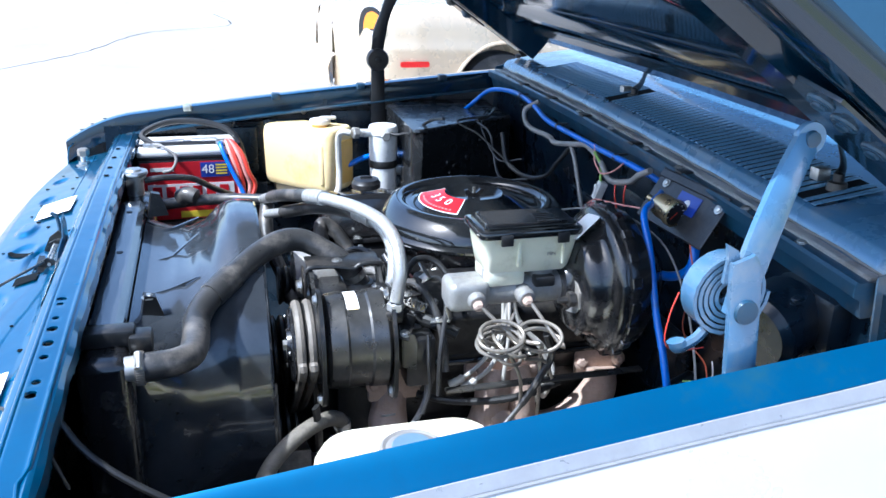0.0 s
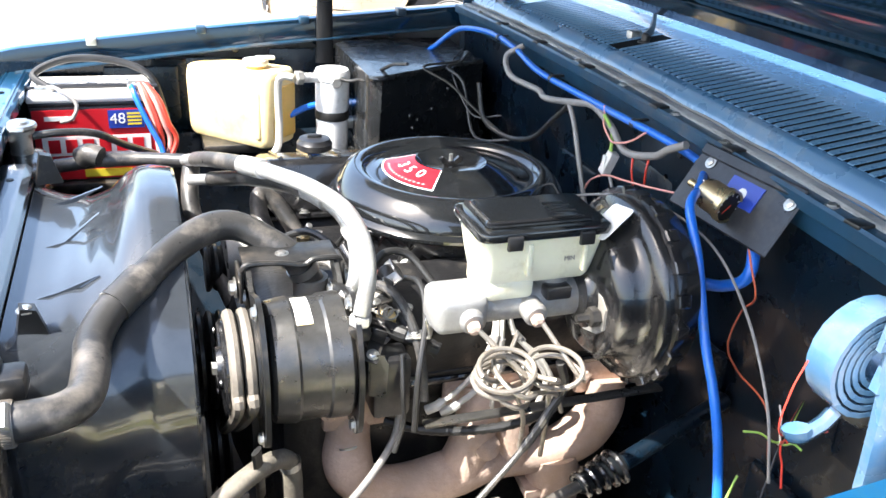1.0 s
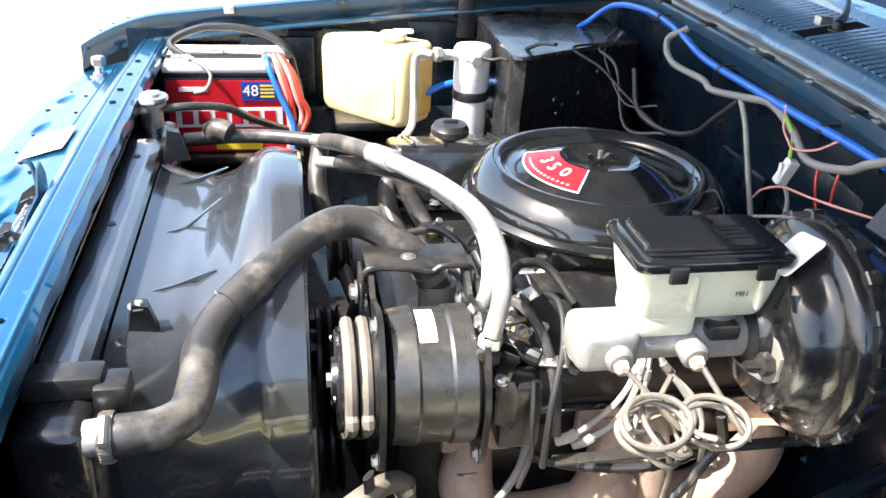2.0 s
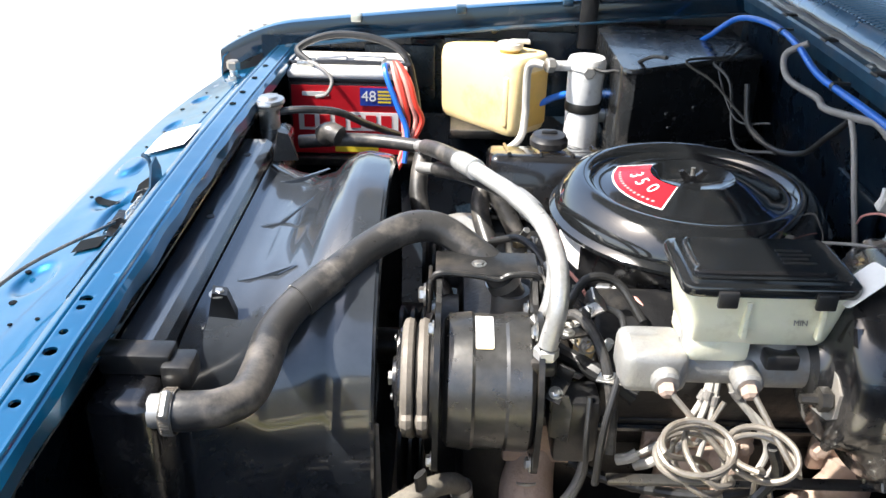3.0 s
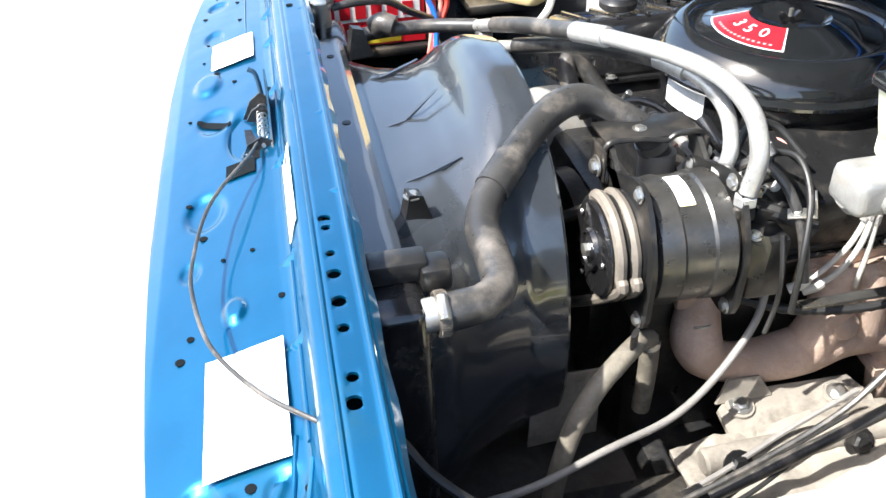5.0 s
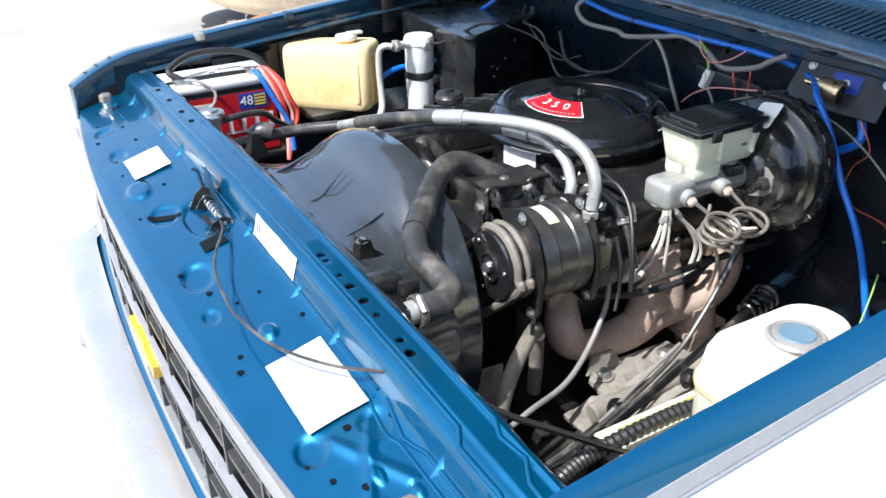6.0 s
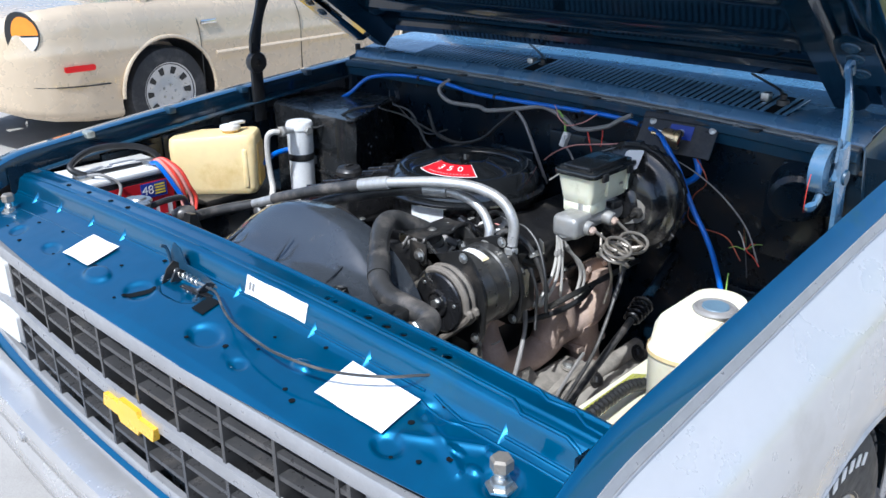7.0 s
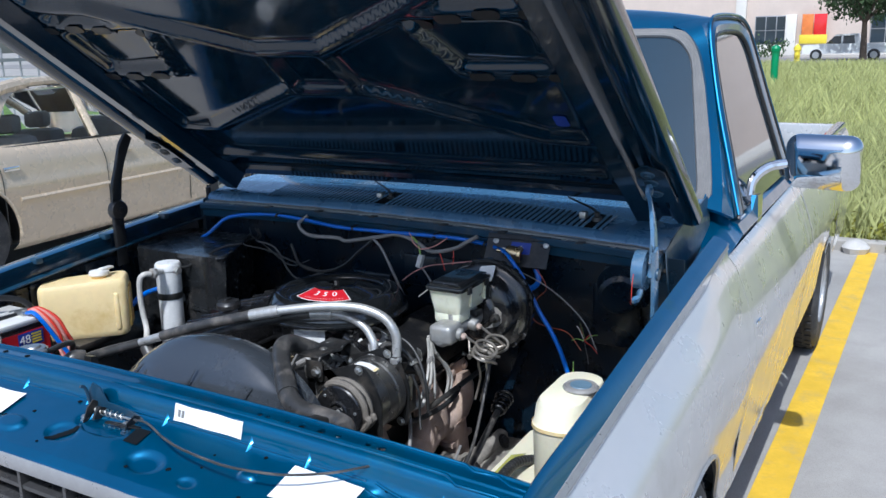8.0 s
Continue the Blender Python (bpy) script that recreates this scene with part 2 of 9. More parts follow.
def part(name, bm, mat, parent=None, label="", angle=32, solid=0.0, at=None, kind=""):
    ob = new(name, finish(bm, name, mat, angle))
    if parent is not None:
        ob.parent = parent
    if at is not None:
        ob.matrix_basis = at
    if solid:
        s = ob.modifiers.new("thickness", "SOLIDIFY")
        s.thickness, s.offset = solid, -1
    return tagged(ob, label=label, kind=kind)


def thing(name, label, category, at=(0, 0, 0), group="", kind=""):
    ob = new(name)
    ob.location = at
    return tagged(ob, label, category, group, kind)


def loose(name, bm, mat, label, category, group="", kind="", angle=32, solid=0.0):
    return tagged(part(name, bm, mat, None, "", angle, solid), label, category, group, kind)


def bevelled(bm, width, segs=2, verts=None, angle=30):
    edges = [e for e in bm.edges if len(e.link_faces) == 2 and e.calc_face_angle(0) > radians(angle)]
    if width > 0:
        bmesh.ops.bevel(bm, geom=edges, offset=width, segments=segs, profile=0.5, affect="EDGES", clamp_overlap=True)
    return bm


def box(x0, x1, y0, y1, z0, z1, bevel=0.0, segs=2, bm=None, m=None):
    own = bmesh.new()
    bmesh.ops.create_cube(own, size=1)
    bmesh.ops.transform(own, matrix=Matrix.Translation(((x0 + x1) / 2, (y0 + y1) / 2, (z0 + z1) / 2)) @ Matrix.Diagonal((x1 - x0, y1 - y0, z1 - z0, 1)), verts=own.verts)
    bevelled(own, bevel, segs)
    return merge(own, bm, m)


def merge(own, bm=None, m=None):
    if m is not None:
        bmesh.ops.transform(own, matrix=m, verts=own.verts)
    if bm is None:
        return own
    tmp = bpy.data.meshes.new("tmp")
    own.to_mesh(tmp)
    own.free()
    bm.from_mesh(tmp)
    bpy.data.meshes.remove(tmp)
    return bm


def frame_to(a, b):
    """Matrix whose z axis runs from a to b, placed at a."""
    d = Vector(b) - Vector(a)
    return Matrix.Translation(a) @ d.to_track_quat("Z", "Y").to_matrix().to_4x4()


def lathe(profile, segs=32, m=None, bm=None, cap=True):
    """Turns (radius, height) pairs about z."""
    own = bmesh.new()
    rings = []
    for r, h in profile:
        if r < 1e-6:
            rings.append([own.verts.new((0, 0, h))])
        else:
            rings.append([own.verts.new((r * math.cos(2 * math.pi * k / segs), r * math.sin(2 * math.pi * k / segs), h)) for k in range(segs)])
    for a, b in zip(rings, rings[1:]):
        for k in range(segs):
            q = [a[k % len(a)], a[(k + 1) % len(a)], b[(k + 1) % len(b)], b[k % len(b)]]
            q = list(dict.fromkeys(q))
            if len(q) > 2:
                own.faces.new(q)
    if cap:
        for r in (rings[0], rings[-1]):
            if len(r) > 2:
                own.faces.new(r)
    return merge(own, bm, m)


def rod(a, b, r, segs=12, bm=None, bevel=0.0):
    h = (Vector(b) - Vector(a)).length
    e = min(bevel, r * 0.5, h * 0.3)
    prof = [(r, 0), (r, h)] if not e else [(r - e, 0), (r, e), (r, h - e), (r - e, h)]
    return lathe(prof, segs, frame_to(a, b), bm)


def curve_points(pts, n=6):
    """Catmull-Rom through the points, n steps for each span."""
    p = [Vector(q) for q in pts]
    p = [2 * p[0] - p[1], *p, 2 * p[-1] - p[-2]]
    out = []
    for i in range(1, len(p) - 2):
        for k in range(n):
            t = k / n
            out.append(0.5 * (2 * p[i] + (p[i + 1] - p[i - 1]) * t + (2 * p[i - 1] - 5 * p[i] + 4 * p[i + 1] - p[i + 2]) * t * t + (3 * p[i] - p[i - 1] - 3 * p[i + 1] + p[i + 2]) * t ** 3))
    return out + [p[-2]]


def tube(pts, r, segs=10, n=6, bm=None, ribs=0.0, every=2, flat=1.0):
    """A round hose or wire through the points; r may be one radius or a function of 0..1; ribs swell every few rings."""
    own = bmesh.new()
    c = curve_points(pts, n) if n > 1 else [Vector(q) for q in pts]
    rings, side = [], None
    for i, q in enumerate(c):
        d = (c[min(i + 1, len(c) - 1)] - c[max(i - 1, 0)]).normalized()
        if side is None:
            side = d.orthogonal().normalized()
        side = (side - d * side.dot(d)).normalized()
        up = d.cross(side)
        rad = r(i / (len(c) - 1)) if callable(r) else r
        if ribs and i % every == 0:
            rad += ribs
        rings.append([own.verts.new(q + (side * math.cos(a) + up * math.sin(a) * flat) * rad) for a in (2 * math.pi * k / segs for k in range(segs))])
    for a, b in zip(rings, rings[1:]):
        for k in range(segs):
            own.faces.new((a[k], a[(k + 1) % segs], b[(k + 1) % segs], b[k]))
    own.faces.new(rings[0])
    own.faces.new(rings[-1])
    return merge(own, bm)


def loft(rings, bm=None, closed=True, caps=True):
    own = bmesh.new()
    vs = [[own.verts.new(p) for p in r] for r in rings]
    n = len(vs[0])
    for a, b in zip(vs, vs[1:]):
        for k in range(n if closed else n - 1):
            own.faces.new((a[k], a[(k + 1) % n], b[(k + 1) % n], b[k]))
    if caps and closed:
        own.faces.new(vs[0])
        own.faces.new(vs[-1])
    return merge(own, bm)


def prism(poly, h, m=None, bevel=0.0, bm=None, segs=2):
    """A polygon in xy pushed up by h."""
    own = bmesh.new()
    lo = [own.verts.new((x, y, 0)) for x, y in poly]
    hi = [own.verts.new((x, y, h)) for x, y in poly]
    n = len(poly)
    own.faces.new(lo[::-1])
    own.faces.new(hi)
    for k in range(n):
        own.faces.new((lo[k], lo[(k + 1) % n], hi[(k + 1) % n], hi[k]))
    bevelled(own, bevel, segs)
    return merge(own, bm, m)


def rounded(w, h, r, n=5):
    """A rounded rectangle about the origin as a polygon."""
    out = []
    for cx, cy, a0 in ((w / 2 - r, h / 2 - r, 0), (-w / 2 + r, h / 2 - r, 90), (-w / 2 + r, -h / 2 + r, 180), (w / 2 - r, -h / 2 + r, 270)):
        for k in range(n + 1):
            a = radians(a0 + 90 * k / n)
            out.append((cx + r * math.cos(a), cy + r * math.sin(a)))
    return out


def sheet(f, us, vs, bm=None):
    """A grid of points f(u, v)."""
    return loft([[f(u, v) for v in vs] for u in us], bm, closed=False)


def spaced(a, b, n):
    return [a + (b - a) * k / n for k in range(n + 1)]


def lerp_table(table, x):
    if x <= table[0][0]:
        return table[0][1]
    for (x0, y0), (x1, y1) in zip(table, table[1:]):
        if x <= x1:
            return y0 + (y1 - y0) * (x - x0) / (x1 - x0)
    return table[-1][1]


def hexbolt(at, axis, r=0.008, h=0.006, bm=None, washer=True):
    m = frame_to(at, Vector(at) + Vector(axis))
    bm = lathe([(r * 0.7, h), (r, h * 0.8), (r, 0)], 6, m, bm)
    if washer:
        lathe([(r * 1.45, 0), (r * 1.45, h * 0.25), (r * 0.9, h * 0.3)], 14, m, bm)
    return bm


def text_mesh(body, size, m, depth=0.0006):
    """Letters in the built-in font as a bmesh, centred."""
    cu = bpy.data.curves.new("letters", "FONT")
    cu.body, cu.size, cu.align_x, cu.align_y, cu.extrude = body, size, "CENTER", "CENTER", depth
    ob = bpy.data.objects.new("letters", cu)
    scene.collection.objects.link(ob)
    me = bpy.data.meshes.new_from_object(ob.evaluated_get(bpy.context.evaluated_depsgraph_get()))
    bpy.data.objects.remove(ob)
    bm = bmesh.new()
    bm.from_mesh(me)
    bpy.data.meshes.remove(me)
    bmesh.ops.transform(bm, matrix=m, verts=bm.verts)
    return bm


# ---- ground and surroundings ----
def ease(f):
    f = min(1.0, max(0.0, f))
    return f * f * (3 - 2 * f)


def ground_z(x, y):
    """The bays rise slightly towards the sedan."""
    return 0.093 * ease((y - 1.0) / 3.0) * (1 - ease((x - 8.0) / 6.0))


loose("ground", sheet(lambda u, v: (u, v, ground_z(u, v)), [-400, -60, -12, -6, 0, 4, 8, 9, 10, 11, 12, 13, 14, 60, 400], [-400, -60, -12, -6, 0, 1, 1.4, 1.8, 2.2, 2.6, 3, 3.4, 3.8, 4, 8, 14, 60, 400]), GROUND, "pale worn concrete parking ground in strong sun", "ground", kind="structure")


def crack(pts, w, seed):
    rnd = random.Random(seed)
    c = curve_points([(x, y, 0.003 + ground_z(x, y)) for x, y in pts], 12)
    a, b = [], []
    for i, p in enumerate(c):
        d = (c[min(i + 1, len(c) - 1)] - c[max(i - 1, 0)]).normalized()
        s = Vector((-d.y, d.x, 0))
        j = s * rnd.uniform(-0.025, 0.025)
        k = w * rnd.uniform(0.4, 1.3)
        a.append(p + j + s * k)
        b.append(p + j - s * k)
    return loft([a, b], closed=False)


DARKJOINT = material("dark_crack_filling", (0.06, 0.055, 0.05), 0.9, 0, 0, 0.3, 4)
for k, pts in enumerate([[(-1.9, 8.3), (-1.2, 9.6), (-0.6, 11.6), (0.6, 12.6), (0.4, 14.5)], [(-3.4, 2.2), (-2.9, 3.4), (-3.1, 5.0)]]):
    loose("crack", crack(pts, 0.012, k), DARKJOINT, "dark crack across the pale concrete ground", "crack", "ground cracks", "structure")

ROT = 0.021
for name, y0, y1, lab in (("parking_line", -0.956, -1.096, "worn yellow painted parking line beside the truck"), ("parking_line", 2.75, 2.9, "worn yellow painted parking line beside the sedan")):
    line = loose(name, sheet(lambda u, v: (u, v - ROT * (u - 2.0) * (1 if y0 < 0 else 0), 0.004 + ground_z(u, v)), spaced(0.9, 6.35, 30), [y0, (y0 + y1) / 2, y1]), LINE, lab, "road marking", "parking lines", "structure")


def leaf_cluster(bm, c, n, spread, size, rnd, up=0.3):
    for _ in range(n):
        p = Vector(c) + Vector((rnd.gauss(0, spread), rnd.gauss(0, spread), rnd.gauss(0, spread * 0.8)))
        q = Euler((rnd.uniform(0, 6), rnd.uniform(0, 6), rnd.uniform(0, 6))).to_matrix()
        s = size * rnd.uniform(0.6, 1.4)
        vs = [bm.verts.new(p + q @ Vector(v) * s) for v in ((-0.5, 0, 0), (0, -0.28, 0.05), (0.6, 0, 0), (0, 0.28, 0.05))]
        bm.faces.new(vs)


def grass_bm(x0, x1, y0, y1, n, h, seed):
    rnd = random.Random(seed)
    bm = bmesh.new()
    for _ in range(n):
        x, y = rnd.uniform(x0, x1), rnd.uniform(y0, y1)
        a, w = rnd.uniform(0, 6.28), rnd.uniform(0.005, 0.011) * (1 + (x - x0) * 0.05)
        k = h * rnd.uniform(0.35, 1.2)
        d = Vector((math.cos(a), math.sin(a), 0))
        b = Vector((rnd.gauss(0, 0.32), rnd.gauss(0, 0.32), 0)) * k
        p = Vector((x, y, 0))
        bm.faces.new([bm.verts.new(v) for v in (p - d * w, p + d * w, p + b * 0.5 + d * w * 0.7 + Vector((0, 0, k * 0.6)), p + b + Vector((0, 0, k)))])
    return bm


loose("verge", sheet(lambda u, v: (u, v, 0.03 + ground_z(u, v)), [6.45, 8, 9, 10, 11, 12, 13, 14, 16, 24, 36, 50], spaced(-30, 26, 112)), SOIL, "dry grass verge behind the parking bays", "verge", kind="structure", solid=0.03)
loose("grass", grass_bm(6.5, 13.5, -7.0, 2.5, 46000, 0.42, 3), GRASS, "tall yellow green grass beyond the parking bays", "grass", kind="stuff")
loose("field_grass", grass_bm(13.5, 48, -6.0, 10.0, 50000, 0.50, 5), GRASS, "tall dry grass reaching to the street", "grass", kind="stuff")
loose("kerb", loft([[(6.34, v, ground_z(6.4, v) - 0.02), (6.34, v, ground_z(6.4, v) + 0.078), (6.352, v, ground_z(6.4, v) + 0.09), (6.448, v, ground_z(6.4, v) + 0.09), (6.46, v, ground_z(6.4, v) + 0.078), (6.46, v, ground_z(6.4, v) - 0.02)] for v in spaced(-16, 14, 60)]), material("kerb_concrete", (0.36, 0.34, 0.31), 0.85, 0, 0, 0.15, 3, 0.3, 40), "low concrete kerb along the grass", "kerb", kind="structure")
weeds = bmesh.new()
_r = random.Random(8)
for k in range(60):
    leaf_cluster(weeds, (6.6 + _r.uniform(-0.12, 0.3), -1.6 + _r.uniform(-0.9, 1.0), 0.10), 14, 0.07, 0.05, _r)
loose("weeds", weeds, material("yellow_weeds", (0.26, 0.26, 0.03), 0.7, 0, 0, 0.3, 4, island=0.6), "low yellow flowering weeds along the kerb", "weeds", kind="stuff")
loose("rubble_stone", lathe([(0.0, 0), (0.09, 0.0), (0.11, 0.05), (0.06, 0.10), (0, 0.115)], 9, pose(6.3, -1.02, 0)), material("pale_stone", (0.5, 0.48, 0.45), 0.8, 0, 0, 0.15, 12, 0.4, 50), "pale broken stone at the end of the yellow line", "stone")
loose("road", sheet(lambda u, v: (u, v, 0.035), [50, 60, 70], spaced(-90, 90, 6)), ROADGREY, "grey street beyond the grass", "road", kind="structure", solid=0.03)
hedge = bmesh.new()
_r = random.Random(4)
for k in range(260):
    leaf_cluster(hedge, (73 + _r.uniform(-0.6, 0.6), _r.uniform(9, 40), _r.uniform(0.2, 1.0)), 22, 0.32, 0.26, _r)
loose("hedge", hedge, LEAF, "clipped green hedge along the far side of the street", "hedge", kind="stuff")


def store_building():
    b = thing("store_building", "pale pink stucco commercial building across the street", "building", (80, 0, 0))
    part("wall", box(0, 14, -45, 60, 0, 11.5, 0.05), STUCCO, b)
    part("parapet", box(-0.15, 14, -45.1, 60.1, 11.5, 12.0, 0.03), STUCCO_W, b, "white stucco parapet")
    part("base_band", box(-0.10, 0.0, -45, 60, 0, 0.95, 0.02), STUCCO_W, b, "white painted base band")
    for y in (-12.0, 9.0, 13.2, 30.0):
        part("pilaster", box(-0.45, 0.0, y, y + 0.9, 0, 11.3 if y != 9.0 else 3.4, 0.05), STUCCO_W, b)
    for y, w, z0, z1 in ((11.1, 2.7, 0.9, 3.35), (1.6, 3.4, 0.9, 3.3), (18, 3.4, 0.9, 3.3), (24, 3.4, 0.9, 3.3)):
        wnd = part("window", box(-0.12, 0.0, y - w / 2, y + w / 2, z0, z1, 0.02), TRIM, b)
        for i in range(3):
            for j in range(2):
                a, c = y - w / 2 + 0.08 + i * (w - 0.08) / 3, z0 + 0.08 + j * (z1 - z0 - 0.08) / 2
                part("pane", box(-0.15, -0.123, a, a + (w - 0.08) / 3 - 0.08, c, c + (z1 - z0 - 0.08) / 2 - 0.08), GLASS, wnd)
    for y, w, z0, z1, m in ((7.1, 1.0, 1.2, 3.4, LAMPRED), (8.1, 0.9, 1.2, 3.4, ORANGE), (7.6, 2.2, 0.95, 1.7, YELLOW)):
        part("banner", box(-0.56 - 0.01 * (m is YELLOW), -0.50, y - w / 2, y + w / 2, z0, z1, 0.02), m, b, "bright coloured shop banner")
    return b


store_building()


def far_pickup(x, y):
    t = thing("parked_pickup", "white pickup parked along the far street", "pickup truck", (x, y, 0))
    prof = [(2.8, 0.42), (2.85, 0.80), (2.75, 1.0), (1.35, 1.08), (0.75, 1.68), (-0.55, 1.74), (-0.75, 1.10), (-2.75, 1.08), (-2.8, 0.48)]
    part("body", prism(prof, 1.8, pose(0.9, 0, 0, 90, 0, 90), 0.05), WHITE, t, "white body")
    for a in ([(1.18, 1.10), (0.70, 1.58), (0.28, 1.60), (0.28, 1.10)], [(0.18, 1.10), (0.18, 1.60), (-0.48, 1.62), (-0.56, 1.10)]):
        part("side_window", prism(a, 0.02, pose(-0.905, 0, 0, 90, 0, 90), 0.004), GLASS, t)
    for k in (1.75, -1.7):
        w = part("wheel", lathe([(0.0, 0.02), (0.20, 0.02), (0.24, 0.0), (0.36, 0.0), (0.38, -0.08), (0.36, -0.22)], 24, pose(-0.93, k, 0.38, 0, -90, 0)), TYRE, t)
        part("rim", lathe([(0.0, 0.03), (0.20, 0.03), (0.22, 0.01)], 20, pose(-0.93, k, 0.38, 0, -90, 0)), HUB, w)
    part("bumper", box(-0.9, 0.9, 2.82, 2.95, 0.42, 0.62, 0.03), BUMPER, t)


far_pickup(62.5, 3.6)


def broad_tree(x, y, h, seed):
    t = thing("tree", "leafy green street tree with a thick rounded crown", "tree", (x, y, 0), "street trees")
    rnd = random.Random(seed)
    tr = tube([(0, 0, 0), (0.08, 0.05, h * 0.2), (0, 0.1, h * 0.45)], lambda f: 0.24 - 0.1 * f, 10, 4)
    for k in range(7):
        a = k * 0.9
        tube([(0, 0.1, h * 0.4), (math.cos(a) * h * 0.16, math.sin(a) * h * 0.16, h * 0.58), (math.cos(a) * h * 0.3, math.sin(a) * h * 0.3, h * 0.72)], lambda f: 0.11 - 0.08 * f, 6, 3, tr)
    part("trunk", tr, BARK, t)
    cr = bmesh.new()
    for k in range(130):
        a, r = rnd.uniform(0, 6.28), h * 0.42 * math.sqrt(rnd.random())
        z = h * (0.68 + rnd.uniform(-0.26, 0.26) * (1 - (r / (h * 0.45)) ** 2))
        leaf_cluster(cr, (math.cos(a) * r, math.sin(a) * r, z), 34, 0.32, 0.24, rnd)
    part("crown", cr, LEAF, t)
    return t


for x, y, h, s in ((60, 2.4, 6.0, 1), (70, 26, 7, 2), (72, -9, 7.5, 3)):
    broad_tree(x, y, h, s)


def bollard(x, y):
    b = thing("bollard", "green painted steel bollard in the grass", "bollard", (x, y, 0))
    part("post", rod((0, 0, 0), (0, 0, 1.25), 0.12, 16, None, 0.02), GREENPOST, b)
    part("cap", lathe([(0.14, 1.20), (0.15, 1.30), (0.10, 1.38), (0, 1.42)], 16), GREENPOST, b)


bollard(29.0, 3.05)


def hydrant(x, y):
    b = thing("hydrant", "yellow painted street hydrant by the kerb", "hydrant", (x, y, 0))
    b.scale = (1.45, 1.45, 1.35)
    part("body", lathe([(0.16, 0), (0.16, 0.06), (0.11, 0.1), (0.11, 0.6), (0.15, 0.64), (0.13, 0.78), (0.05, 0.86), (0, 0.9)], 16), YELLOW, b)
    part("outlet", rod((-0.2, 0, 0.45), (0.2, 0, 0.45), 0.07, 12, None, 0.01), YELLOW, b)


hydrant(52.5, 5.35)


def fence_run():
    f = thing("fence", "grey metal railing fence behind the parked sedan", "fence", (13.5, 10.5, 0))
    for z in (0.25, 1.55):
        part("rail", box(-7, 12, -0.02, 0.02, z, z + 0.05), FENCE, f)
    for k in range(64):
        part("bar", rod((-6.9 + k * 0.29, 0, 0.05), (-6.9 + k * 0.29, 0, 1.75), 0.016, 6), FENCE, f)


fence_run()
loose("lawn", sheet(lambda u, v: (u, v, 0.035 + ground_z(u, v)), [5.5, 8, 9, 10, 11, 12, 13, 14, 30], [9.5, 14, 40]), material("lawn_green", (0.12, 0.20, 0.04), 0.9, 0, 0, 0.3, 1.0, 0.3, 30), "bright green lawn behind the sedan", "lawn", kind="structure", solid=0.03)

# ---- pickup truck body ----
truck = thing("pickup_truck", "two-tone blue and silver square-bodied pickup with its bonnet open", "pickup truck")


def crest(side, x):
    """Height of the wing's top at x; side -1 driver, 1 passenger."""
    return 1.029 + 0.113 * x - 0.012 * x * x if side < 0 else 1.058 + 0.118 * x - 0.02 * x * x


def spread(x):
    """How far the wing tops stand outside the cab's waist line."""
    return max(0.0, 0.034 - 0.020 * max(0.0, x)) * min(1.0, max(0.0, (1.341 - x) / 0.30))


AXLE_F, AXLE_R, WHEEL_R = 0.71, 3.86, 0.345
SIDE = [(0.945, -0.004), (0.956, -0.012), (0.972, -0.034), (0.988, -0.075), (1.012, -0.14), (1.034, -0.21), (1.043, -0.27), (1.040, -0.32), (1.030, -0.40), (1.018, -0.48), (1.0, -0.60)]


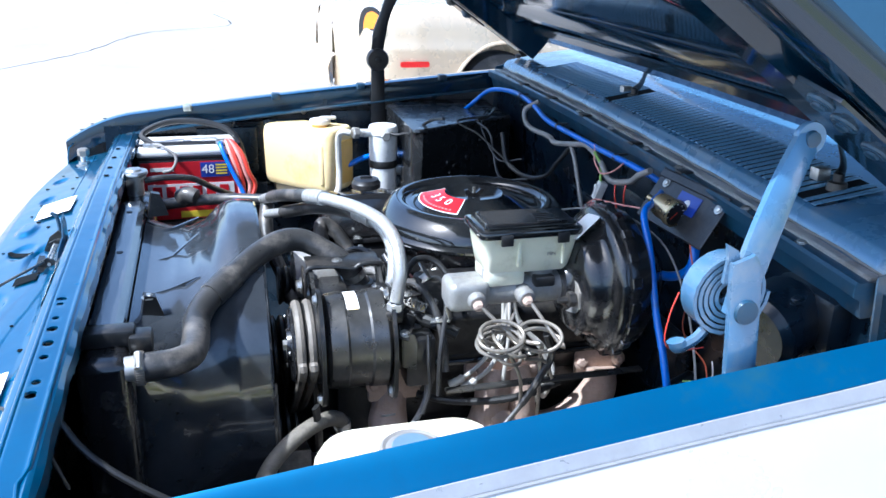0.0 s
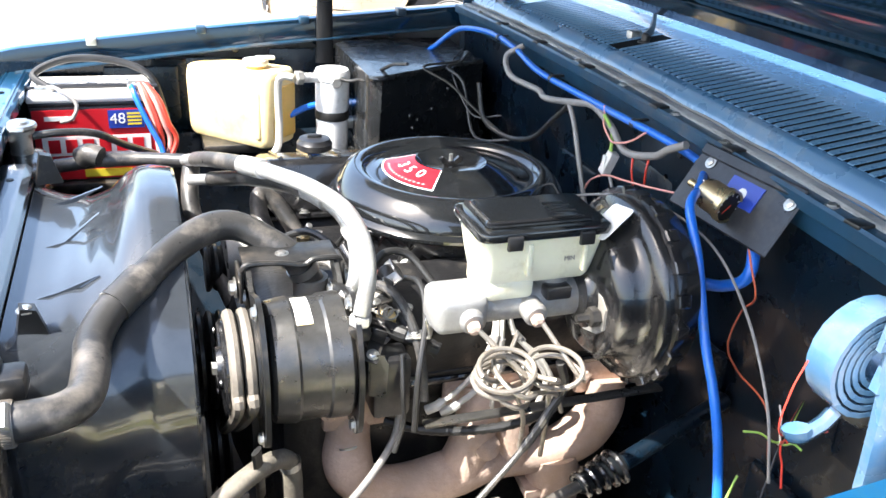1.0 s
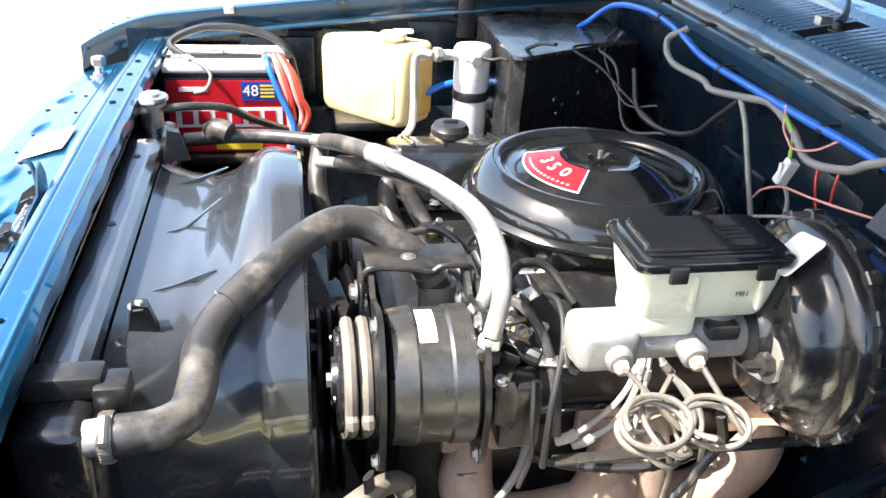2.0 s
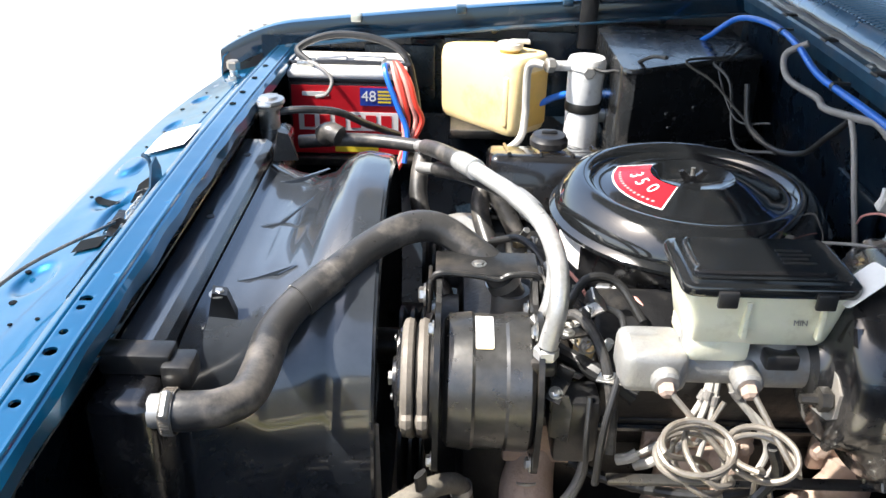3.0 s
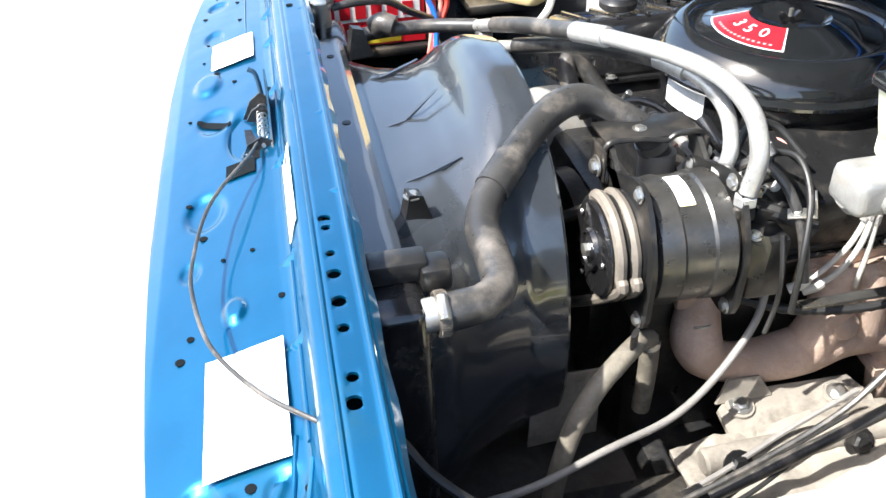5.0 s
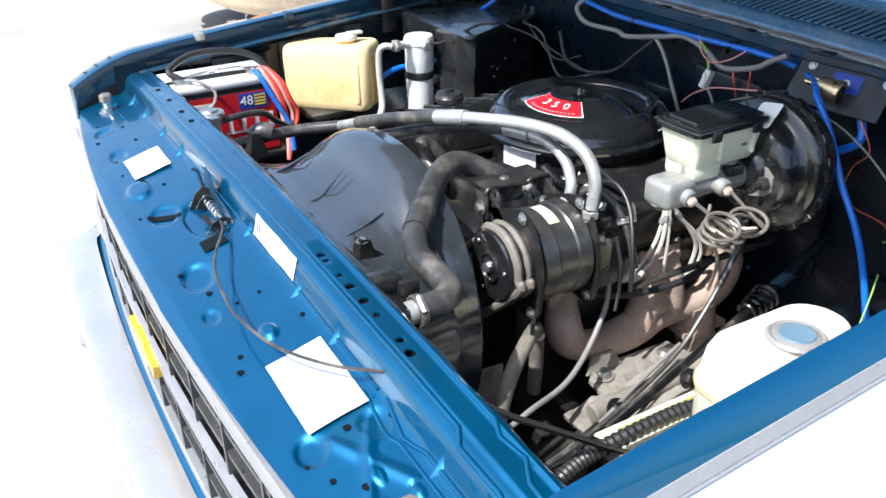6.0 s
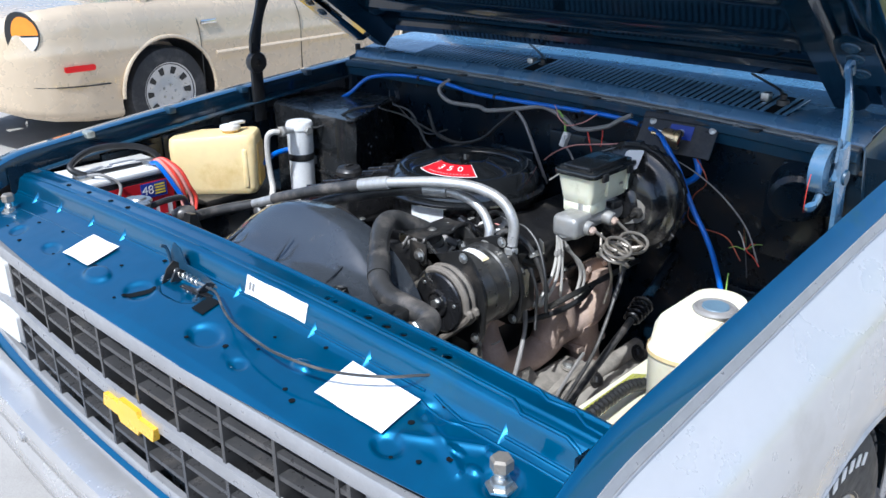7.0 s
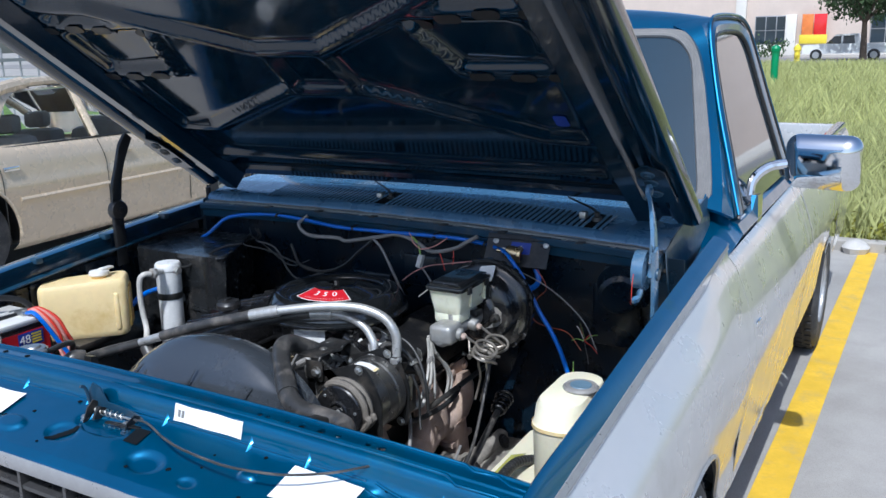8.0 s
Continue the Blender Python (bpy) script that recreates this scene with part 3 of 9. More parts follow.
def wing(side):
    """Front wing with inner lip, flat blue top, silver flank and a round wheel arch."""
    w = thing("wing", "", "")
    w.parent = truck
    xs = spaced(-0.165, 1.341, 74)

    def nose(x):
        return max(0.0, (0.02 - x) / 0.185)

    top = [(0.872, -0.058), (0.8725, -0.014), (0.876, -0.003), (0.893, 0.0), (0.918, -0.004), (0.945, -0.006), (0.956, -0.013), (0.9642, -0.022)]

    def paint_line(x):
        """Where the driver's blue meets the silver: distance outwards and depth below the crest."""
        return 0.935 + 0.009 * x, 0.046 - 0.019 * x

    def ftop(x, k):
        d = nose(x)
        if side < 0:
            out, deep = paint_line(x)
            y0 = 0.912 - 0.006 * x
            y, z = ((y0 - 0.006, -0.095), (y0 - 0.006, -0.012), (y0 - 0.003, -0.003), (y0, 0.0), (y0 + 0.004, -0.003), (y0 + (out - y0) * 0.42, -deep * 0.30), (y0 + (out - y0) * 0.75, -deep * 0.66), (out, -deep))[k]
            return (x, -y, crest(side, x) + z - 0.05 * d * d)
        y, z = top[k]
        return (x, side * (y + spread(x)), crest(side, x) + z - 0.05 * d * d)

    def below(x, deep):
        """Distance outwards of the flank at a depth below the crest."""
        if side > 0:
            return lerp_table([(-b, a) for a, b in SIDE], deep) + spread(x) * max(0.0, 1 - deep / 0.25)
        out, d0 = paint_line(x)
        own_y = lerp_table([(d0, out), (d0 + 0.018, out + 0.009), (d0 + 0.04, out + 0.030), (0.115, 1.002), (0.14, 1.022), (0.21, 1.038)] + [(-b, a) for a, b in SIDE[6:]], deep)
        door_y = lerp_table([(-0.03, 0.944)] + [(-b, a) for a, b in SIDE], 1.101 - crest(side, x) + deep)
        f = min(1.0, max(0.0, (x - 0.75) / 0.59))
        return own_y + (door_y - own_y) * f * f * (3 - 2 * f)

    # Only the passenger's lip is near black; the driver's keeps the body blue
    if side > 0:
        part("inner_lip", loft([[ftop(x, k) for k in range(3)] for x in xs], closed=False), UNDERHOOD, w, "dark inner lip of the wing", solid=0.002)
    part("top_panel", loft([[ftop(x, k) for k in range(2 if side > 0 else 0, len(top))] for x in xs], closed=False), BLUE, w, "blue painted wing top", solid=0.0025)

    own = bmesh.new()
    rows = []
    zs = spaced(0, 1, 34)
    for x in xs:
        z_top = crest(side, x) - 0.05 * nose(x) ** 2
        col = []
        for f in zs:
            z = z_top - (0.022 if side > 0 else paint_line(x)[1]) - f * (z_top - 0.42)
            col.append((x, below(x, z_top - z) - 0.05 * nose(x) ** 2 * min(1.0, f * 6), z))
        rows.append(col)
    cx, cz, ra = AXLE_F, 0.36, 0.375
    vs = []
    for col in rows:
        line = []
        for x, y, z in col:
            d = math.hypot(x - cx, z - cz)
            line.append((x, y, z, d))
        vs.append(line)
    made = {}

    def vert(i, j):
        if (i, j) not in made:
            x, y, z, d = vs[i][j]
            if d < ra + 0.028 and d > ra - 0.028:
                k = ra / d
                x, z = cx + (x - cx) * k, cz + (z - cz) * k
            made[(i, j)] = own.verts.new((x, side * y, z))
        return made[(i, j)]

    for i in range(len(vs) - 1):
        for j in range(len(zs) - 1):
            if all(vs[a][b][3] > ra - 0.028 for a in (i, i + 1) for b in (j, j + 1)):
                own.faces.new((vert(i, j), vert(i + 1, j), vert(i + 1, j + 1), vert(i, j + 1)))
    part("flank", own, SILVER, w, "silver painted wing flank", solid=0.003)
    lip = tube([(cx + ra * math.cos(radians(a)), side * (lerp_table([(-b, c) for c, b in SIDE], crest(side, cx) - (cz + ra * math.sin(radians(a)))) + 0.001), cz + ra * math.sin(radians(a))) for a in range(-2, 183, 6)], 0.007, 6, 1)
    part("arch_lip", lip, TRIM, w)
    deep = [0.0225 if side > 0 else paint_line(x)[1] + 0.017 for x in xs]
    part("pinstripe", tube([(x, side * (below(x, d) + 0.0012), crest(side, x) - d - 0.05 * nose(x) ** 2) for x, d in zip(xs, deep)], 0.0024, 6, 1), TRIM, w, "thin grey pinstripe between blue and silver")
    if side < 0:
        # Grey strip laid over the silver below the blue: shade painted on
        part("shade_band", loft([[(x, -(below(x, paint_line(x)[1] + e) + 0.0018), crest(side, x) - paint_line(x)[1] - e - 0.05 * nose(x) ** 2) for e in (0.0, 0.006, 0.014)] for x in xs], closed=False), TRIM, w, "silver below the blue, painted grey for its shade", solid=0.0012)
    part("inner_arch", loft([[(cx + (ra + 0.01) * math.cos(radians(a)), side * y, cz + (ra + 0.01) * math.sin(radians(a))) for a in range(0, 181, 10)] for y in (1.0, 0.89)], closed=False), BAY, w, solid=0.003)
    # inner apron that closes the engine bay, with pressed panels
    n = bmesh.new()
    for x0, x1 in ((-0.02, 0.17), (0.19, 0.36), (0.38, 0.56), (0.58, 0.78), (0.80, 1.02)):
        box(x0, x1, 0.888, 0.894, 0.74, crest(side, (x0 + x1) / 2) - 0.075, 0.004, 2, n)
    box(-0.06, 1.09, 0.895, 0.900, 0.45, crest(side, 0.0) - 0.03, 0, 1, n)
    for k in range(5):
        lathe([(0.009, 0), (0.007, 0.004), (0, 0.005)], 10, pose(0.1 + 0.2 * k, 0.894, crest(side, 0.1 + 0.2 * k) - 0.06, 90), n)
    if side < 0:
        bmesh.ops.scale(n, vec=(1, -1, 1), verts=n.verts)
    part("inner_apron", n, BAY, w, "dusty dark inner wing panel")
    lipbar = loft([[(x, side * y, crest(side, x) + z) for y, z in ((0.868 if side > 0 else 0.890, -0.050), (0.868 if side > 0 else 0.890, -0.054), (0.896 if side > 0 else 0.904, -0.054), (0.896 if side > 0 else 0.904, -0.050))] for x in spaced(0.0, 1.09, 24)])
    part("gutter_flange", lipbar, BLUE_DULL, w, "dusty blue flange below the wing top")
    for x in (0.17, 0.42, 0.67, 0.92) if side > 0 else ():
        part("edge_clip", box(x - 0.012, x + 0.012, side * (0.872 + spread(x)) - 0.016, side * (0.872 + spread(x)) + 0.016, crest(side, x) - 0.012, crest(side, x) + 0.006, 0.003), GALV if x < 0.3 else BLUE_DULL, w)
    for x in (-0.125, -0.095, -0.06) if side > 0 else ():
        part("bolt_hole", lathe([(0.006, 0), (0.006, 0.0012), (0, 0.0012)], 10, pose(x, side * 0.940, crest(side, x) - 0.05 * nose(x) ** 2 + 0.0005)), WIRE_BLACK, w)
    # front face of the wing above the headlamp
    fr = bmesh.new()
    prof = [(-0.165, 0.0), (-0.178, -0.012), (-0.184, -0.04), (-0.186, -0.09), (-0.19, -0.15)]
    sheet(lambda y, k: (prof[k][0] + (0.02 * ((y - 0.62) / 0.3) ** 2 if y > 0.62 else 0), side * y, crest(side, -0.165) - 0.055 + prof[k][1]), [0.902, 0.93, 0.96, 0.98, 0.99] if side > 0 else [0.902, 0.915, 0.925, 0.935], range(5), fr)
    part("front_edge", fr, BLUE, w, solid=0.003)
    return w


for s in (-1, 1):
    wing(s)

# header panel between the wings: front shelf, riser, top strip
def front_x(y):
    return -0.224 + 0.070 * (y / 0.95) ** 2


PROFILE = [(-0.224, 0.931), (-0.218, 0.936), (-0.20, 0.945), (-0.15, 0.958), (-0.090, 0.974), (-0.060, 0.981), (-0.050, 0.985), (-0.044, 0.991), (-0.036, 1.019), (-0.032, 1.025), (-0.024, 1.0285), (-0.018, 1.030), (-0.013, 1.0335), (0.014, 1.0335), (0.020, 1.037), (0.026, 1.035)]
HOLES = [(-0.343, 0.0075, 1), (-0.363, 0.005, 0), (-0.408, 0.005, 0), (-0.443, 0.0075, 1), (-0.487, 0.008, 1), (-0.528, 0.006, 0), (-0.592, 0.006, 0), (-0.622, 0.0085, 1)]


def header_z(x, y):
    u = x
    z = lerp_table(PROFILE, u) - 0.026 * (y / 0.87) ** 2
    # broad dishes round the latch, and bolt pads
    for yc, xc, rx, ry, h in ((0.0, -0.092, 0.034, 0.085, -0.012), (-0.177, -0.150, 0.030, 0.048, -0.008), (0.075, -0.140, 0.030, 0.045, -0.006), (-0.30, -0.165, 0.014, 0.022, -0.004), (-0.40, -0.112, 0.014, 0.022, 0.007), (-0.641, -0.147, 0.022, 0.030, -0.006), (-0.73, -0.102, 0.008, 0.014, 0.004), (-0.771, -0.112, 0.008, 0.012, 0.004), (-0.776, -0.077, 0.007, 0.012, 0.004), (-0.815, -0.107, 0.030, 0.032, -0.006), (0.22, -0.155, 0.026, 0.05, 0.008), (0.45, -0.15, 0.02, 0.04, -0.006), (0.641, -0.147, 0.022, 0.030, -0.006), (0.815, -0.107, 0.030, 0.032, -0.006), (-0.655, -0.070, 0.022, 0.030, -0.005)):
        q = ((u - xc) / rx) ** 2 + ((y - yc) / ry) ** 2
        if q < 1.6:
            z += h * (1 / (1 + math.exp((math.sqrt(q) - 0.80) * 15)))
    # gentle waviness of the pressed sheet
    z += 0.0008 * noise.noise(Vector((u * 16, y * 7, 0.3))) + 0.0003 * noise.noise(Vector((u * 40, y * 22, 2.0)))
    # crossed creases near the cable's end, ripples towards the corners
    z += 0.005 * math.exp(-((u + 0.10) - 0.45 * (y + 0.70)) ** 2 / 0.00006) * (1 if -0.76 < y < -0.64 else 0)
    z += 0.004 * math.exp(-((u + 0.10) + 0.45 * (y + 0.70)) ** 2 / 0.00006) * (1 if -0.76 < y < -0.64 else 0)
    return z


def base_z(x, y):
    return lerp_table(PROFILE, x) - 0.026 * (y / 0.87) ** 2


def header_panel():
    bm = bmesh.new()
    nx, ny = 96, 420
    y0, y1 = -0.911, 0.905
    grid, xs, ys = {}, spaced(0, 1, nx), spaced(y0, y1, ny)
    dx, dy = 0.24 / nx, (y1 - y0) / ny

    def place(i, j):
        y = ys[j]
        f = front_x(y)
        x = f + (0.026 - f) * xs[i]
        return x, y

    cut = set()
    rings = []
    for yc, r, _ in HOLES:
        j0 = min(range(ny + 1), key=lambda j: abs(ys[j] - yc))
        i0 = min(range(nx + 1), key=lambda i: abs(place(i, j0)[0] + 0.003))
        h = int(r / dy) + 2
        for i in range(i0 - h, i0 + h):
            for j in range(j0 - h, j0 + h):
                cut.add((i, j))
        rings.append((i0, j0, h, r))

    def vert(i, j):
        if (i, j) not in grid:
            x, y = place(i, j)
            grid[(i, j)] = bm.verts.new((x, y, header_z(x, y)))
        return grid[(i, j)]

    for i in range(nx):
        for j in range(ny):
            if (i, j) not in cut:
                bm.faces.new((vert(i, j), vert(i + 1, j), vert(i + 1, j + 1), vert(i, j + 1)))
    for i0, j0, h, r in rings:
        edge = [(i0 - h, j) for j in range(j0 - h, j0 + h)] + [(i, j0 + h) for i in range(i0 - h, i0 + h)] + [(i0 + h, j) for j in range(j0 + h, j0 - h, -1)] + [(i, j0 - h) for i in range(i0 + h, i0 - h, -1)]
        c = vert(i0 - h, j0 - h).co.lerp(vert(i0 + h, j0 + h).co, 0.5)
        ring, low = [], []
        for e in edge:
            d = vert(*e).co - c
            d.z = 0
            d.normalize()
            p = c + d * r
            ring.append(bm.verts.new((p.x, p.y, vert(*e).co.z - 0.0006)))
            low.append(bm.verts.new((p.x, p.y, vert(*e).co.z - 0.004)))
        for k in range(len(edge)):
            q = (k + 1) % len(edge)
            bm.faces.new((vert(*edge[k]), vert(*edge[q]), ring[q], ring[k]))
            bm.faces.new((ring[k], ring[q], low[q], low[k]))
    return bm


header = part("header_panel", header_panel(), BLUE, truck, "glossy blue pressed steel front header panel", angle=40, solid=0.0015)
# small three-sided gussets pressed into the foot of the riser and along the rear strip
def gusset(y, w, x_top, x_foot):
    bm = bmesh.new()
    foot = base_z(x_foot, y) - 0.0015
    tip = bm.verts.new((x_top, y, base_z(x_top, y) + 0.001))
    rim = []
    for k in range(13):
        a = radians(-90 + 15 * k)
        c, d = math.cos(a), math.sin(a)
        k = 1 / (abs(c) + abs(d)) ** 0.55
        rim.append(bm.verts.new((x_top + 0.003 + (x_foot - x_top - 0.003) * c * k, y + w * d * k, foot)))
    for p, q in zip(rim, rim[1:]):
        bm.faces.new((tip, q, p))
    return part("gusset", bm, BLUE, header, angle=80)


for y in (-0.767, -0.487, -0.350, -0.129, 0.10, 0.31, 0.459, 0.63, 0.77):
    gusset(y, 0.0145, -0.0400, -0.0630)
for y in (-0.852, -0.289, -0.087, 0.122, 0.34, 0.56, 0.74):
    gusset(y, 0.011, 0.0175, 0.001)


def bead(steps, r):
    """Raised crease along the panel through (x, y) steps, sunk to half its depth."""
    pts = []
    for (xa, ya), (xb, yb) in zip(steps, steps[1:]):
        n = max(2, int(abs(yb - ya) / 0.02))
        pts += [(xa + (xb - xa) * k / n, ya + (yb - ya) * k / n) for k in range(n)]
    pts.append(steps[-1])
    part("pressed_edge", tube([(x, y, header_z(x, y) - r * 0.05) for x, y in pts], r, 10, 1), BLUE, header)


for steps, r in (([(-0.020, 0.90), (-0.018, -0.762), (-0.031, -0.786), (-0.030, -0.862), (-0.040, -0.905)], 0.0036), ([(0.0195, 0.90), (0.0195, -0.778), (0.011, -0.800), (0.016, -0.842), (0.000, -0.872), (-0.002, -0.908)], 0.0032), ([(-0.0455, 0.90), (-0.0455, -0.615)], 0.0028), ([(-0.0445, -0.635), (-0.056, -0.700), (-0.0465, -0.740), (-0.0465, -0.905)], 0.0032), ([(-0.058, -0.600), (-0.068, -0.686), (-0.062, -0.705), (-0.060, -0.905)], 0.0028), ([(-0.089, 0.88), (-0.089, 0.40)], 0.0018)):
    bead(steps, r)
# scalloped rear flange below the strip
fl = bmesh.new()
sheet(lambda y, k: ((0.026, 0.032, 0.033)[k] + 0.0012 * math.sin(y * 47) * (k > 0), y, header_z(0.026, y) - (0, 0.006, 0.024 + 0.0025 * math.sin(y * 23))[k]), spaced(-0.90, 0.90, 300), range(3), fl)
part("rear_flange", fl, BLUE, header, solid=0.0015)
part("support_back", loft([[(x, y, z) for x, z in ((0.026, 0.99), (-0.05, 0.95), (-0.06, 0.50))] for y in spaced(-0.87, 0.87, 10)], closed=False), BAY, header, solid=0.002)


def label_on_header(y0, y1, x0, x1, name, lab, lift=0.0022, skew=0.0):
    bm = sheet(lambda y, f: (x0 + (x1 - x0) * f + skew * (y - y0), y, base_z(x0 + (x1 - x0) * f, y) + 0.003 * (x0 < -0.1) + lift + 0.0008 * math.sin(y * 60 + f * 4)), spaced(y0, y1, 24), spaced(0, 1, 10))
    return part(name, bm, PAPER, header, lab)


label_on_header(0.272, 0.392, -0.150, -0.076, "paper_label", "white paper service label on the header panel")
label_on_header(-0.326, -0.148, -0.0455, -0.0345, "paper_label", "white printed label on the riser", 0.0045)
label_on_header(-0.622, -0.470, -0.142, -0.062, "paper_label", "white paper emission label on the header panel")
mk = bmesh.new()
for dy in (0.0, 0.010):
    sheet(lambda y, d: (-0.0425 + d, y, base_z(-0.0425 + d, y) + 0.0060), spaced(-0.175 + dy, -0.168 + dy, 3), spaced(0, 0.004, 3), mk)
part("print", mk, WIRE_GREY, header, "small grey square mark")
# Bolt holes are black discs, the shade inside them painted on
for y in (0.36, 0.44, 0.55, 0.66):
    hd = lathe([(0.006, 0), (0.006, 0.001), (0, 0.001)], 12, pose(-0.004, y, header_z(-0.004, y) + 0.0008))
    part("bolt_hole", hd, SLOTSHADE_BOOT, header)
dots = [(-0.180, 0.10), (-0.172, -0.15), (-0.15, -0.24), (-0.125, -0.30), (-0.16, -0.42), (-0.17, -0.45), (-0.16, -0.66), (-0.145, -0.70), (-0.10, -0.64), (-0.09, -0.30), (-0.05, -0.66), (-0.14, 0.26), (-0.16, 0.42), (-0.10, 0.50), (-0.17, 0.58), (-0.15, 0.70), (-0.105, 0.62), (-0.12, -0.735), (-0.17, -0.78), (-0.06, -0.40), (-0.055, 0.12), (-0.165, 0.33), (-0.11, 0.20)]
for k, (x, y) in enumerate(dots):
    part("bolt_hole", lathe([(0.0030 + 0.0012 * (k % 3), 0), (0.0030 + 0.0012 * (k % 3), 0.001), (0, 0.001)], 12, pose(x, y, header_z(x, y) + 0.0006)), SLOTSHADE_BOOT, header)
# slanting slot and square opening by the latch, shade laid on as black sheets
sl = bmesh.new()
u, v = Vector((0.050, -0.044)).normalized(), Vector((0.044, 0.050)).normalized()
sheet(lambda a, b: (-0.166 + u.x * a + v.x * b * math.sqrt(max(0.0, 1 - (abs(a - 0.031) / 0.0345) ** 6)), 0.090 + u.y * a + v.y * b * math.sqrt(max(0.0, 1 - (abs(a - 0.031) / 0.0345) ** 6)), header_z(-0.166 + u.x * a + v.x * b, 0.090 + u.y * a + v.y * b) + 0.0022), spaced(-0.003, 0.065, 20), spaced(-0.008, 0.008, 4), sl)
part("slot", sl, SLOTSHADE_BOOT, header, "black sheet for the shaded slot beside the latch")
part("slot", sheet(lambda x, y: (x, y, header_z(x, y) + 0.0030), spaced(-0.122, -0.082, 8), spaced(-0.124, -0.086, 8)), SLOTSHADE_BOOT, header, "black sheet for the shaded square opening beside the latch")


def hood_latch():
    t = thing("hood_latch", "worn dark steel bonnet latch with spring on the header panel", "latch", (-0.072, 0.0, header_z(-0.085, 0) - 0.002))
    part("base", prism([(-0.040, -0.078), (0.014, -0.090), (0.016, 0.084), (-0.012, 0.088), (-0.040, 0.030)], 0.004, pose(-0.004, 0, 0.002, 0, -10, 0), 0.0015), BLUE, t, "blue sunken latch plate")
    part("back_plate", prism([(-0.080, 0), (0.086, 0), (0.086, 0.046), (0.070, 0.070), (0.048, 0.064), (0.030, 0.034), (-0.030, 0.030), (-0.060, 0.022), (-0.080, 0.012)], 0.003, pose(0.014, 0.0, 0.006, 90, 0, 90), 0.001), BLUE_DULL, t)
    part("side_plate", prism([(-0.026, 0), (0.018, 0), (0.018, 0.030), (0.004, 0.040), (-0.012, 0.028)], 0.003, pose(0, 0.062, 0.004, 90), 0.001), GREASE, t)
    part("side_plate", prism([(-0.028, 0), (0.020, 0), (0.018, 0.022), (0.002, 0.030), (-0.018, 0.020)], 0.003, pose(0, -0.062, 0.004, 90), 0.001), GREASE, t)
    part("hook", tube([(0.004, 0.070, 0.010), (0.006, 0.074, 0.034), (0.002, 0.078, 0.066), (-0.008, 0.080, 0.074)], 0.0036, 8, 5), BLUE_DULL, t)
    part("catch", prism([(-0.018, 0.0), (0.014, -0.006), (0.020, 0.012), (0.004, 0.022), (-0.008, 0.016)], 0.006, pose(-0.002, 0.040, 0.012, 90), 0.0012), SATIN, t)
    part("spring", tube([(0.004 + 0.007 * math.cos(k * 0.9), 0.056 - 0.0022 * k, 0.022 + 0.007 * math.sin(k * 0.9)) for k in range(40)], 0.0014, 6, 2), STEEL, t)
    part("cross_pin", rod((0.004, -0.068, 0.022), (0.004, 0.070, 0.022), 0.003, 10), STEEL, t)
    part("pivot_bolt", hexbolt((-0.006, -0.046, 0.012), (-0.3, 0, 1), 0.008, 0.006), STEEL, t)
    part("bolt", hexbolt((-0.012, 0.070, 0.008), (-0.2, 0, 1), 0.008, 0.006), STEEL, t)
    part("bolt", hexbolt((-0.020, -0.060, 0.006), (-0.2, 0, 1), 0.007, 0.006), BLUE_DULL, t)
    part("release_lever", prism([(-0.004, -0.075), (0.006, -0.075), (0.008, -0.030), (0.004, 0.012), (-0.006, 0.012), (-0.008, -0.03)], 0.003, pose(-0.016, -0.015, 0.014, 0, 8, 6), 0.001), GREASE, t)


hood_latch()
# bonnet release cable lying over the panel
loose("release_cable", tube([(-0.076, -0.070, 0.990), (-0.088, -0.122, 0.998), (-0.122, -0.20, 1.001), (-0.140, -0.26, 1.001), (-0.150, -0.34, 1.000), (-0.150, -0.401, 0.999), (-0.130, -0.491, 0.998), (-0.087, -0.564, 0.998), (-0.045, -0.608, 1.000), (-0.020, -0.628, 0.998), (-0.004, -0.636, 0.985), (0.03, -0.655, 0.90)], 0.0024, 8, 8), RUBBER, "thin dark bonnet release cable lying across the header panel", "cable")


def bump_stop(y):
    t = thing("bump_stop", "rusty hexagonal bonnet stop bolt on the header panel", "bolt", (-0.107, y, header_z(-0.107, y)), "bonnet stops")
    part("thread", lathe([(0.009, 0)] + [(0.009 + 0.0015 * (k % 2), 0.002 + 0.003 * k) for k in range(9)] + [(0.009, 0.03)], 14), STEEL, t)
    part("nut", lathe([(0.022, 0), (0.022, 0.004), (0.015, 0.005), (0.015, 0.012), (0.012, 0.013)], 6), STEEL, t)
    part("head", lathe([(0.014, 0.028), (0.016, 0.030), (0.016, 0.044), (0.013, 0.048), (0, 0.049)], 6), LINEPIPE, t)


bump_stop(-0.815)
bump_stop(0.79)

# ---- grille, lamps, bumper ----
grille = part("grille", box(-0.10, -0.094, -0.88, 0.88, 0.60, 0.91), BLACKPL, truck, "silver grey egg-crate grille")


def grille_x(y):
    return -0.220 + 0.062 * (y / 0.95) ** 2


for y in (-0.606, *(-0.582 + 0.1395 * k for k in range(9)), 0.606):
    x = grille_x(y)
    part("upright", prism([(x, y - 0.0045), (x, y + 0.0045), (-0.10, y + 0.007), (-0.10, y - 0.007)], 0.282, pose(0, 0, 0.623), 0.0008), GRILLE, grille)
for z in (0.672, 0.716, 0.822, 0.864):
    rows = [[(grille_x(y) + dx, y, z + dz) for dx, dz in ((0.002, -0.0045), (0.002, 0.0045), (0.115, 0.009), (0.115, -0.004))] for y in spaced(-0.606, 0.606, 26)]
    part("crossbar", loft(rows), GRILLE, grille)
